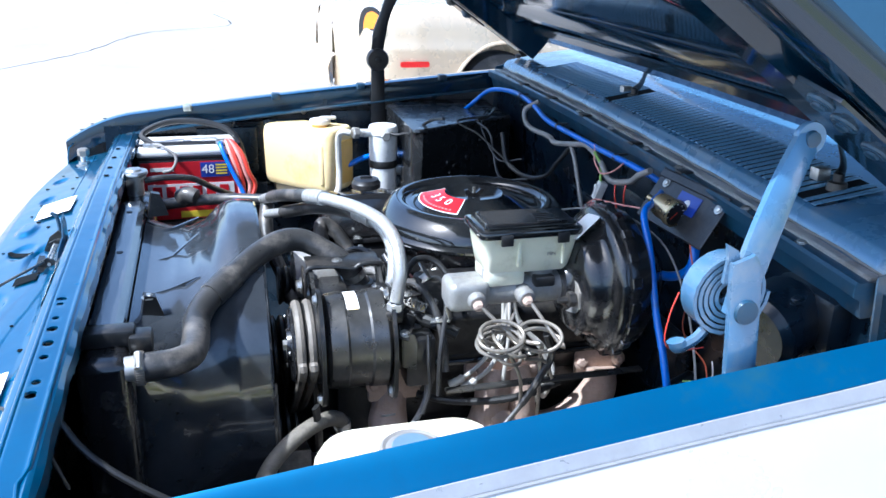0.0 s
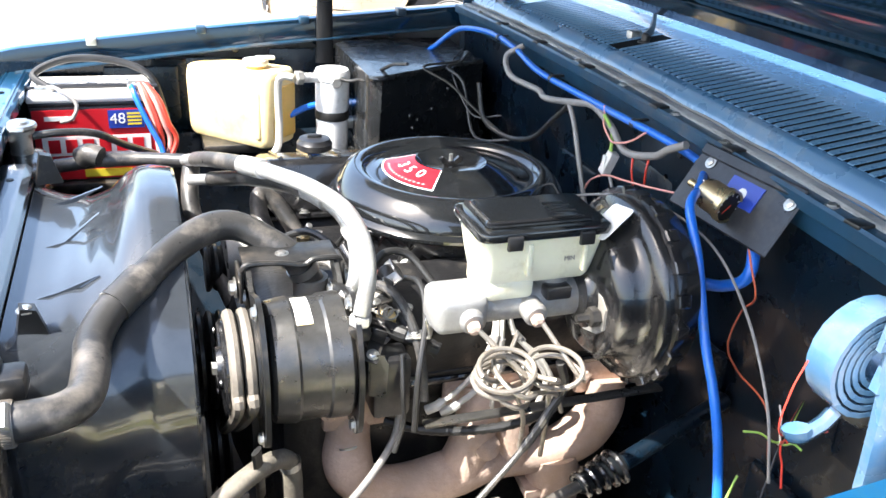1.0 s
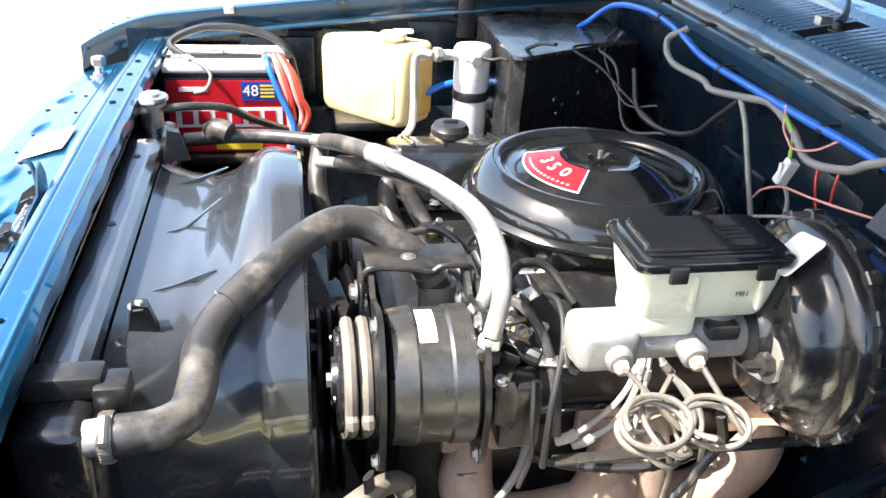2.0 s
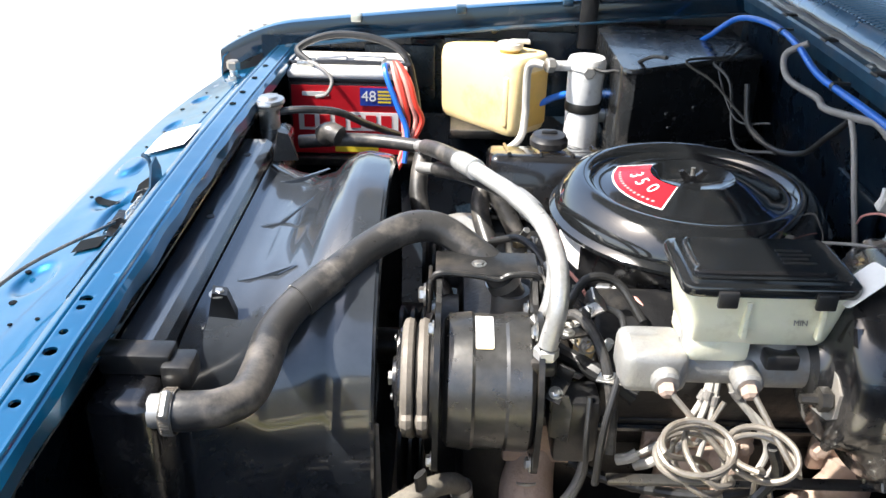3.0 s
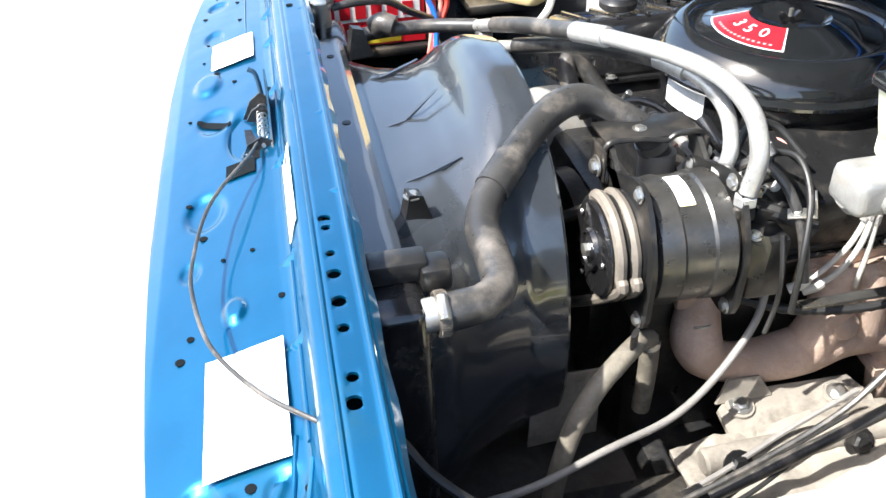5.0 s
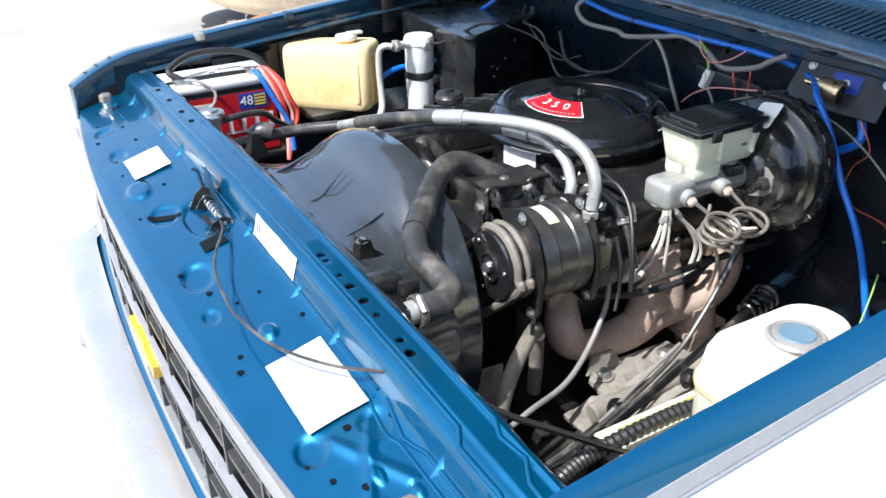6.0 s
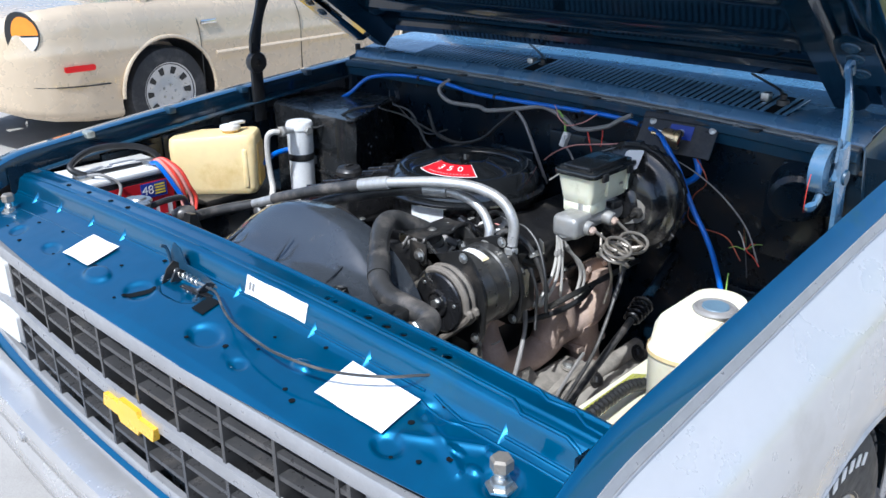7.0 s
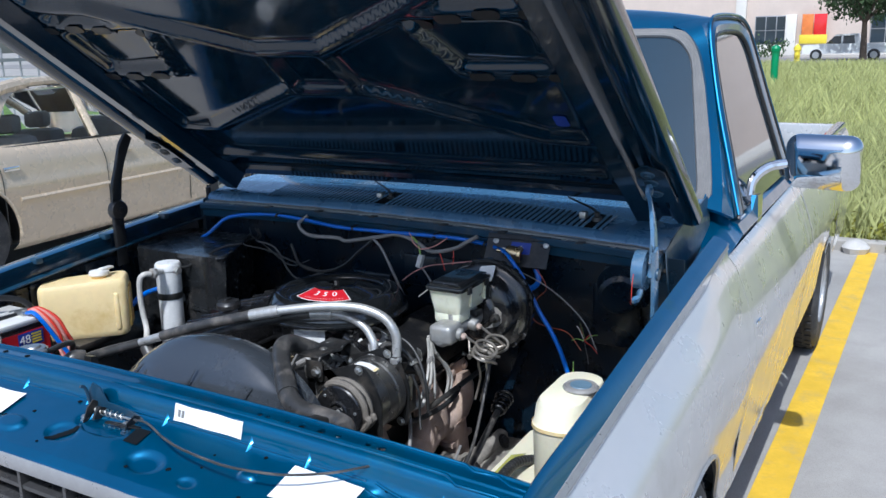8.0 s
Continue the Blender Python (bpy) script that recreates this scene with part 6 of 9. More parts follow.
# ---- engine bay: cooling ----
def radiator():
    t = thing("radiator", "black painted radiator behind the header panel", "radiator", (0, 0, 0))
    part("core", box(0.030, 0.075, -0.37, 0.303, 0.50, 0.955), BLACKPL, t)
    part("top_bar", bevelled(loft([[(x, y, z) for x, z in ((0.022, 0.955), (0.022, 0.978), (0.030, 0.984), (0.068, 0.984), (0.078, 0.976), (0.078, 0.955))] for y in (-0.385, 0.30)]), 0.002, 1), SHROUD, t, "smooth black radiator top bar")
    for y in (-0.03, 0.22):
        part("bolt_hole", lathe([(0.006, 0), (0.006, 0.001), (0, 0.001)], 12, pose(0.05, y, 0.9842)), WIRE_BLACK, t)
    for y0, y1 in ((-0.455, -0.372), (0.305, 0.455)):
        part("side_tank", box(0.018, 0.092, y0, y1, 0.50, 0.966, 0.016, 3), BLACK, t)
    br = box(0.02, 0.10, -0.40, -0.365, 0.965, 0.992, 0.005)
    box(0.09, 0.125, -0.41, -0.37, 0.955, 0.985, 0.006, 2, br)
    part("mounting_bracket", br, SATIN, t)
    part("mounting_bracket", prism([(0, 0), (0.045, 0), (0.030, 0.05), (0.012, 0.055)], 0.02, pose(0.090, -0.225, 0.925, 90, 0, 10), 0.004), SATIN, t)
    part("mounting_bracket", prism([(0, 0), (0.045, 0), (0.030, 0.05), (0.012, 0.055)], 0.02, pose(0.080, 0.285, 0.955, 90, 0, 10), 0.004), SATIN, t)
    part("bolt", hexbolt((0.110, -0.232, 0.972), (0, 0, 1), 0.008, 0.007), STEEL, t)
    part("filler_neck", lathe([(0.020, 0), (0.020, 0.040), (0.027, 0.042), (0.027, 0.048)], 20, pose(0.050, 0.417, 0.964)), STEEL, t)
    cp = part("radiator_cap", lathe([(0.030, 0), (0.032, 0.004), (0.030, 0.009), (0.020, 0.010), (0.016, 0.014), (0.006, 0.015), (0, 0.015)], 24, pose(0.050, 0.417, 1.014)), STEEL, t, "worn metal pressure cap")
    part("ear", box(0.038, 0.062, 0.376, 0.458, 1.015, 1.022, 0.003), STEEL, cp)
    part("outlet", rod((0.085, -0.434, 0.945), (0.13, -0.432, 0.946), 0.019, 16), ALU, t)
    return t


radiator()
loose("overflow_hose", tube([(0.072, 0.412, 1.000), (0.12, 0.42, 1.002), (0.18, 0.45, 0.988), (0.23, 0.52, 0.94), (0.29, 0.60, 0.89)], 0.0075, 10, 6), RUBBER, "thin black overflow hose from the radiator neck", "hose")


def fan_shroud():
    t = thing("fan_shroud", "dusty black moulded fan shroud round the radiator fan", "fan shroud")

    def ring(x, cy, cz, hy, hz, e, n=180):
        out = []
        for k in range(n):
            a = 2 * math.pi * k / n
            c, s = math.cos(a), math.sin(a)
            out.append((x, cy + hy * math.copysign(abs(c) ** (2 / e), c), cz + hz * math.copysign(abs(s) ** (2 / e), s)))
        return out

    rows = [ring(0.080, -0.01, 0.725, 0.350, 0.228, 9), ring(0.095, -0.01, 0.722, 0.352, 0.226, 8), ring(0.13, 0.0, 0.720, 0.350, 0.226, 5.0), ring(0.17, 0.012, 0.72, 0.342, 0.236, 3.4), ring(0.205, 0.02, 0.723, 0.336, 0.258, 2.8), ring(0.232, 0.026, 0.725, 0.332, 0.294, 2.4), ring(0.252, 0.03, 0.725, 0.330, 0.312, 2.2), ring(0.27, 0.03, 0.725, 0.329, 0.315, 2.2), ring(0.305, 0.03, 0.725, 0.326, 0.309, 2.2)]
    fine = []
    for a, b in zip(rows, rows[1:]):
        for f in (0, 0.34, 0.67):
            fine.append([Vector(p).lerp(Vector(q), f) for p, q in zip(a, b)])
    bm = loft(fine + [rows[-1]], caps=False)
    for v in bm.verts:
        a = math.atan2(v.co.z - 0.725, v.co.y - 0.03)
        k = max(0.0, min(1.0, (v.co.x - 0.10) / 0.05)) * max(0.0, min(1.0, (0.30 - v.co.x) / 0.05))
        r = k * 0.006 * noise.noise(v.co * 5) + 0.0012 * noise.noise(v.co * 14)
        v.co.y += r * math.cos(a)
        v.co.z += r * math.sin(a)
    part("duct", bm, SHROUD, t, "black moulded plastic duct", angle=50, solid=0.004)
    lip = loft([ring(0.303, 0.03, 0.725, 0.3262, 0.3092, 2.2), ring(0.309, 0.03, 0.725, 0.323, 0.306, 2.2), ring(0.311, 0.03, 0.725, 0.310, 0.293, 2.2)], caps=False)
    part("rear_lip", lip, SHROUD, t)
    for y in (-0.150, 0.018, 0.195):
        part("gusset", prism([(0, -0.004), (0.04, 0.003), (0.094, 0.044 if y == 0.018 else 0.020), (0.03, -0.012)], 0.006, pose(0.100, y, 0.949, 90, 0, 8), 0.001), SHROUD, t, "sharp moulded stiffening fin")
    fan = thing("fan", "", "")
    fan.parent = t
    part("hub", lathe([(0.0, 0.19), (0.05, 0.19), (0.07, 0.21), (0.07, 0.25), (0.03, 0.28), (0.03, 0.40)], 24, pose(0, 0.03, 0.725, 0, 90, 0)), SATIN, fan)
    for k in range(6):
        part("blade", prism([(0.05, -0.03), (0.24, -0.055), (0.25, 0.045), (0.05, 0.03)], 0.003, pose(0.225, 0.03, 0.725, 0, 90, 0) @ pose(0, 0, 0, 0, 0, 60 * k + 13) @ pose(0, 0, 0, 28), 0.001), SATIN, fan)
    return t


fan_shroud()
hose = thing("radiator_hose", "dusty black moulded upper radiator hose with worm clamp", "hose")
part("hose_body", tube([(0.100, -0.434, 0.945), (0.130, -0.433, 0.946), (0.158, -0.424, 0.945), (0.180, -0.397, 0.943), (0.186, -0.344, 0.944), (0.188, -0.282, 0.948), (0.210, -0.232, 0.963), (0.255, -0.185, 0.984), (0.300, -0.140, 1.002), (0.345, -0.108, 1.012), (0.385, -0.098, 1.008), (0.425, -0.108, 0.988), (0.465, -0.122, 0.960), (0.49, -0.12, 0.915)], lambda f: 0.0225 - 0.0015 * math.sin(f * 9) ** 2, 20, 6), RUBBER, hose, "ribbed dusty rubber hose")
cl = lathe([(0.0235, -0.007), (0.0250, -0.007), (0.0250, 0.007), (0.0235, 0.007)], 28, frame_to((0.106, -0.434, 0.945), (0.15, -0.433, 0.945)), None, False)
for k in range(40):
    a = 2 * math.pi * k / 40
    box(-0.0004, 0.0012, -0.0011, 0.0011, -0.005, 0.005, 0, 1, cl, frame_to((0.106, -0.434, 0.945), (0.15, -0.433, 0.945)) @ pose(0, 0, 0, 0, 0, math.degrees(a)) @ pose(0.025, 0, 0))
part("worm_clamp", cl, LINEPIPE, hose, "zinc plated worm clamp")
part("clamp_screw", rod((0.106, -0.460, 0.955), (0.106, -0.436, 0.973), 0.0065, 10, None, 0.002), STEEL, hose)
cl2 = lathe([(0.0225, -0.007), (0.024, -0.007), (0.024, 0.007), (0.0225, 0.007)], 28, frame_to((0.478, -0.122, 0.94), (0.488, -0.12, 0.92)), None, False)
part("worm_clamp", cl2, STEEL, hose)
part("rib", tube([(0.213, -0.229, 0.9645), (0.250, -0.190, 0.982)], 0.0232, 20, 14, None, 0.0007, 2), RUBBER, hose)

# ---- battery ----
def battery():
    t = thing("battery", "red and white car battery with taped-on cables", "battery", (0.036, 0.699, 0.801))
    part("case", box(0, 0.262, 0, 0.172, 0, 0.172, 0.004), WIRE_BLACK, t, "black battery case")
    part("lid", box(-0.002, 0.264, -0.003, 0.175, 0.181, 0.198, 0.005), GREYWHITE, t, "dusty white battery lid")
    part("lid_step", box(0.0, 0.262, 0.0, 0.172, 0.171, 0.182, 0.003), SATIN, t)
    lb = box(0.006, 0.256, -0.0022, -0.0008, 0.006, 0.166)
    part("front_label", lb, RED, t, "red printed front label")
    part("label_band", box(0.02, 0.246, -0.0034, -0.0024, 0.062, 0.106), WHITE, t, "plain white printed band")
    for k in range(6):
        part("label_mark", box(0.032 + k * 0.035, 0.056 + k * 0.035, -0.0044, -0.0036, 0.069, 0.099, 0.0), RED, t)
    part("label_mark", box(0.03, 0.09, -0.0034, -0.0024, 0.142, 0.152), WHITE, t)
    st = part("sticker", box(0.160, 0.236, -0.0042, -0.0030, 0.122, 0.163), DECALBLUE, t, "blue warranty sticker with a number")
    part("number", text_mesh("48", 0.034, pose(0.180, -0.0046, 0.143, 90)), WHITE, st, "white printed number")
    for k in range(4):
        part("print_line", box(0.200, 0.230, -0.0050, -0.0044, 0.129 + k * 0.008, 0.133 + k * 0.008), YELLOW, st)
    part("low_sticker", box(0.10, 0.20, -0.0034, -0.0024, 0.010, 0.028), YELLOW, t, "yellow warning strip")
    for x in (0.035, 0.225):
        part("terminal", lathe([(0.010, 0.19), (0.009, 0.212), (0, 0.213)], 14, pose(x, 0.05, 0)), STEEL, t)
        part("cable_clamp", box(x - 0.020, x + 0.020, 0.030, 0.072, 0.196, 0.210, 0.004), STEEL, t)
    part("hold_down", tube([(-0.01, 0.06, 0.198), (0.13, 0.06, 0.203), (0.27, 0.06, 0.198)], 0.006, 8, 4), BLACKPL, t)
    for k in range(2):
        part("vent_cap", box(0.05 + k * 0.09, 0.12 + k * 0.09, 0.095, 0.125, 0.195, 0.203, 0.003), GREYWHITE, t)
    part("tray", box(-0.02, 0.29, -0.02, 0.20, -0.02, 0.0, 0.004), SATIN, t)
    return t


battery()
loose("battery_cable", tube([(0.08, 0.74, 1.005), (0.05, 0.77, 1.03), (0.12, 0.8, 1.055), (0.22, 0.8, 1.05), (0.29, 0.78, 1.02), (0.315, 0.76, 0.95), (0.33, 0.74, 0.86)], 0.0085, 10, 7), WIRE_BLACK, "thick black battery cable arching over the battery", "cable", "battery cables")
loose("battery_cable", tube([(0.075, 0.74, 1.008), (0.10, 0.705, 1.012), (0.135, 0.685, 0.985), (0.125, 0.675, 0.955), (0.10, 0.68, 0.945)], 0.0042, 8, 6), WIRE_GREY, "short grey cable looped on the battery front", "cable", "battery cables")
for k, (m, dx, r, lab) in enumerate(((WIRE_RED, 0.000, 0.0058, "red battery cable"), (WIRE_PINK, 0.012, 0.0052, "faded pink battery cable"), (WIRE_RED, 0.022, 0.006, "red battery cable"), (WIRE_PINK, -0.008, 0.005, "faded pink battery cable"))):
    loose("battery_cable", tube([(0.268, 0.74, 1.008), (0.272 + dx * 0.5, 0.712, 1.014), (0.286 + dx, 0.68, 0.985), (0.300 + dx, 0.665, 0.94), (0.306 + dx * 1.4, 0.662, 0.90), (0.300 + dx * 0.5, 0.64, 0.85), (0.28, 0.6, 0.80)], r, 8, 6), m, lab + " hanging beside the battery", "cable", "battery cables")
loose("battery_cable", tube([(0.255, 0.73, 1.006), (0.252, 0.695, 1.012), (0.262, 0.672, 0.985), (0.285, 0.655, 0.93), (0.305, 0.64, 0.88), (0.30, 0.61, 0.82)], 0.0062, 8, 6), WIRE_BLUE, "blue cable hanging across the battery front", "cable", "battery cables")


# ---- coolant tank ----
def coolant_tank():
    c0, c1 = Vector((0.366, 0.846)), Vector((0.545, 0.662))
    t = thing("coolant_tank", "aged yellowed coolant expansion tank beside the battery", "tank", (0, 0, 0))
    u = (c1 - c0)
    w = u.length
    u.normalize()
    v = Vector((-u.y, u.x))
    ang = math.degrees(math.atan2(u.y, u.x))
    M = Matrix.Translation((c0.x, c0.y, 0.862)) @ pose(0, 0, 0, 0, 0, ang)
    d, h = 0.118, 0.168
    prof = rounded(w, d, 0.024, 6)
    rings = []
    for z, s in ((0.0, 0.90), (0.006, 0.95), (0.02, 0.975), (h - 0.03, 1.0), (h - 0.014, 0.99), (h - 0.004, 0.965), (h, 0.93)):
        rings.append([Vector((w / 2 + x * s, d / 2 + y * (s if z < h - 0.02 else s * 0.98), z + (0.010 if x > 0.02 and z > h - 0.04 else 0.0))) for x, y in prof])
    bm = loft(rings)
    bmesh.ops.transform(bm, matrix=M, verts=bm.verts)
    part("bottle", bm, CREAM, t, "translucent cream plastic bottle")
    part("rib", box(0.215, 0.232, -0.003, 0.01, 0.02, h - 0.03, 0.006, 3, None, M), CREAM, t)
    part("end_panel", box(w - 0.006, w + 0.0035, 0.022, d - 0.018, 0.02, h - 0.022, 0.006, 3, None, M), AMBER, t, "amber stained end of the tank")
    part("neck", lathe([(0.024, 0), (0.022, 0.018)], 20, pose(0.531, 0.762, 1.030)), AMBER, t)
    part("cap", lathe([(0.029, 0), (0.031, 0.004), (0.029, 0.012), (0.012, 0.016), (0, 0.016)], 20, pose(0.531, 0.762, 1.045)), GREYWHITE, t, "dusty white screw cap")
    part("cap_tab", box(0.53, 0.575, 0.745, 0.765, 1.058, 1.066, 0.003), GREYWHITE, t)
    part("bracket", box(0.40, 0.58, 0.72, 0.86, 0.84, 0.862, 0.004), SATIN, t)


coolant_tank()


def receiver_drier():
    t = thing("receiver_drier", "bare aluminium air conditioning receiver drier can", "drier", (0.687, 0.634, -0.008))
    part("can", lathe([(0.0, 0.80), (0.032, 0.80), (0.037, 0.806), (0.037, 0.955)], 28), DRIER, t)
    part("band", lathe([(0.0385, 0.955), (0.0395, 0.958), (0.0395, 0.972), (0.0385, 0.975)], 28), SATIN, t, "steel clamp band")
    part("upper_can", lathe([(0.037, 0.975), (0.0385, 0.982), (0.0385, 1.045), (0.041, 1.048), (0.041, 1.062), (0.037, 1.070), (0.0, 1.073)], 28), DRIER, t)
    part("fitting", rod((-0.035, -0.01, 1.052), (-0.075, -0.022, 1.056), 0.011, 12, None, 0.002), DRIER, t)
    part("fitting_nut", lathe([(0.013, 0), (0.016, 0.002), (0.016, 0.016), (0.013, 0.018)], 6, frame_to((-0.072, -0.021, 1.056), (-0.10, -0.03, 1.058))), CASTALU, t)
    part("fitting_nut", lathe([(0.011, 0), (0.013, 0.002), (0.013, 0.012), (0.011, 0.014)], 6, frame_to((0.0, -0.036, 1.048), (0.0, -0.06, 1.048))), CASTALU, t)
    part("strap", box(0.03, 0.07, -0.012, 0.012, 0.93, 0.955, 0.003), STEEL, t)
    return t


receiver_drier()
loose("drier_hose", tube([(0.592, 0.606, 1.050), (0.572, 0.612, 1.052), (0.562, 0.622, 1.035), (0.562, 0.627, 0.98), (0.562, 0.622, 0.93), (0.550, 0.600, 0.885), (0.49, 0.54, 0.86)], 0.0085, 10, 7), WIRE_LIGHT, "pale grey hose from the drier down past the tank", "hose")
loose("pressure_switch_wire", tube([(0.695, 0.60, 1.048), (0.72, 0.585, 1.045), (0.76, 0.57, 1.06), (0.79, 0.50, 1.10), (0.80, 0.42, 1.12)], 0.004, 8, 6), WIRE_BLACK, "black wire from the drier switch to the heater box", "cable")
loose("blue_hose", tube([(0.60, 0.72, 0.93), (0.66, 0.73, 0.95), (0.74, 0.72, 0.955), (0.84, 0.72, 0.94)], 0.008, 10, 5), WIRE_BLUE, "short blue hose behind the drier", "hose")


def evaporator_box():
    t = thing("evaporator_box", "large dusty black air conditioning case on the firewall", "heater box", (0, 0, 0))
    foot = [(0.735, 0.470), (0.755, 0.455), (1.045, 0.605), (1.048, 0.885), (0.80, 0.885), (0.735, 0.82)]
    bm = prism(foot, 0.345, pose(0, 0, 0.735), 0.020, None, 4)
    bmesh.ops.subdivide_edges(bm, edges=[e for e in bm.edges if e.calc_length() > 0.12], cuts=5, use_grid_fill=True)
    for v in bm.verts:
        v.co += Vector((0.3, -0.9, 0)) * 0.006 * noise.noise(v.co * 11)
    part("case", bm, CASE, t, "moulded black case with a wavy dusty face", angle=60)
    along = Vector((0.888, 0.459, 0))
    face = Vector((0.755, 0.455, 0))
    out = Vector((0.459, -0.888, 0))
    for d, z in ((0.09, 0.985), (0.115, 0.972), (0.10, 0.955), (0.16, 0.99), (0.21, 1.03), (0.19, 0.90)):
        p = face + along * d + out * 0.001
        part("dimple_rivet", lathe([(0.008, 0), (0.0065, 0.004), (0, 0.005)], 12, frame_to((p.x, p.y, z), (p.x + out.x, p.y + out.y, z))), CASE, t)
    part("flange", prism([(x + (0.012 if x > 0.9 else -0.008), y - 0.008) if y < 0.7 else (x, y) for x, y in foot], 0.010, pose(0, 0, 0.90), 0.003), CASE, t)
    part("top_seam", tube([(0.735, 0.472, 1.079), (0.757, 0.456, 1.0815), (0.90, 0.529, 1.082), (1.04, 0.602, 1.080)], 0.006, 8, 5), CASE, t, "rolled seam along the top edge")


evaporator_box()

# ---- engine ----
eng = thing("engine", "black V8 engine with rusty exhaust manifold, grimy", "engine", (0, 0, 0))
part("block", box(0.42, 1.0, -0.235, 0.235, 0.42, 0.82, 0.03), GREASE, eng, "grimy engine block")
part("front_cover", lathe([(0.16, 0), (0.16, 0.03), (0.10, 0.05), (0, 0.05)], 28, pose(0.42, 0.0, 0.66, 0, -90, 0)), GREASE, eng)
for s in (-1, 1):
    part("cylinder_head", box(0.46, 0.98, -0.09 if s > 0 else -0.055, 0.09, -0.07, 0.055, 0.012, 2, None, pose(0, s * (0.265 if s > 0 else 0.195), 0.795, s * -28, 0, 0)), GREASE, eng)
    vc = bmesh.new()
    m = pose(0.72 if s > 0 else 0.795, s * (0.285 if s > 0 else 0.195), 0.868 if s < 0 else 0.915, s * -14, 0, 0)
    half = 0.25 if s > 0 else 0.205
    box(-half, half, -0.078, 0.078, -0.045, 0.062, 0.014, 3, vc, m)
    part("valve_cover", vc, BLACK if s > 0 else GREASE, eng, "ribbed black valve cover")
    part("cover_flange", box(-half - 0.007, half + 0.007, -0.087, 0.087, -0.052, -0.040, 0.003, 1, None, m), BLACK, eng)
    for k in range(9 if s > 0 else 0):
        part("cover_rib", box(-0.22 + k * 0.055, -0.213 + k * 0.055, -0.074, 0.074, 0.058, 0.067, 0.002, 1, None, m), BLACK, eng)
    for x in (-0.18, 0.0, 0.18):
        part("cover_bolt", hexbolt(m @ Vector((x, -0.083, -0.040)), m.to_3x3() @ Vector((0, 0, 1)), 0.007, 0.006), STEEL, eng)
oc = part("oil_cap", lathe([(0.030, 0), (0.034, 0.003), (0.034, 0.013), (0.031, 0.017), (0.029, 0.022), (0.012, 0.024), (0, 0.024)], 28, pose(0.576, 0.281, 0.992)), BLACKPL, eng, "black screw oil filler cap")
part("grip", box(0.562, 0.590, 0.277, 0.285, 1.014, 1.021, 0.002), BLACKPL, oc)
part("intake", box(0.50, 0.95, -0.17, 0.17, 0.80, 0.885, 0.02), GREASE, eng, "grimy intake manifold")
part("carburettor", box(0.66, 0.84, -0.08, 0.10, 0.88, 0.93, 0.01), CASTALU, eng)
part("thermostat_neck", tube([(0.49, -0.12, 0.83), (0.49, -0.12, 0.88), (0.49, -0.12, 0.925)], 0.027, 16, 4), CASTALU, eng)
part("gasket_rail", box(0.60, 0.98, -0.372, -0.355, 0.800, 0.806, 0.002), COMPBODY, eng, "worn valve cover rail")
# water pump, crank and alternator pulleys
for x, y, z, r, nm in ((0.345, 0.02, 0.71, 0.085, "pump_pulley"), (0.345, 0.02, 0.54, 0.09, "crank_pulley"), (0.375, 0.235, 0.78, 0.045, "alternator_pulley")):
    part(nm, lathe([(r * 0.4, -0.02), (r, -0.02), (r, -0.014), (r * 0.86, -0.008), (r, -0.002), (r, 0.004), (r * 0.86, 0.010), (r, 0.016), (r, 0.02), (r * 0.4, 0.02)], 32, pose(x, y, z, 0, 90, 0)), SATIN, eng)
alt = thing("alternator", "dull grey alternator on its slotted bracket", "alternator", (0.44, 0.235, 0.80))
part("body", lathe([(0.03, -0.05), (0.065, -0.045), (0.07, -0.02), (0.07, 0.06), (0.05, 0.085), (0, 0.09)], 26, pose(0, 0, 0, 0, 90, 0)), CASTALU, alt)
for k in range(9):
    part("vent_slot", box(-0.048, -0.040, -0.006, 0.006, 0.045, 0.062, 0.001, 1, None, pose(0, 0, 0, k * 40)), WIRE_BLACK, alt)
brk = prism([(0.0, 0.03), (0.05, 0.055), (0.10, 0.0), (0.11, -0.10), (0.06, -0.16), (0.01, -0.12)], 0.004, pose(0.375, 0.150, 0.945) @ pose(0, 0, 0, 90, 0, 40), 0.001)
part("slotted_bracket", brk, SATIN, alt, "perforated steel bracket plate")
for u, v in ((0.03, 0.012), (0.07, -0.03), (0.055, -0.10), (0.09, -0.09)):
    p = pose(0.375, 0.150, 0.945) @ pose(0, 0, 0, 90, 0, 40) @ Vector((u, v, -0.0006))
    part("bolt_hole", lathe([(0.007, 0), (0.007, 0.0055), (0, 0.0055)], 12, pose(0.375, 0.150, 0.945) @ pose(0, 0, 0, 90, 0, 40) @ pose(u, v, -0.0007)), WIRE_BLACK, alt)
loose("heater_hose", tube([(0.350, 0.375, 0.935), (0.343, 0.345, 0.90), (0.345, 0.31, 0.86), (0.37, 0.25, 0.80), (0.40, 0.15, 0.74)], 0.017, 14, 6), RUBBER, "dusty black hose running down beside the shroud", "hose", "coolant hoses")
loose("heater_hose", tube([(0.47, 0.12, 0.87), (0.455, 0.175, 0.905), (0.46, 0.205, 0.935), (0.49, 0.20, 0.915), (0.52, 0.17, 0.87)], 0.016, 14, 6), RUBBER, "dusty black bypass hose on the engine front", "hose", "coolant hoses")
loose("vacuum_hose", tube([(0.50, -0.02, 0.90), (0.53, -0.08, 0.925), (0.545, -0.15, 0.91), (0.56, -0.20, 0.88)], 0.008, 10, 6), WIRE_GREY, "short grey vacuum hose", "hose", "vacuum hoses")
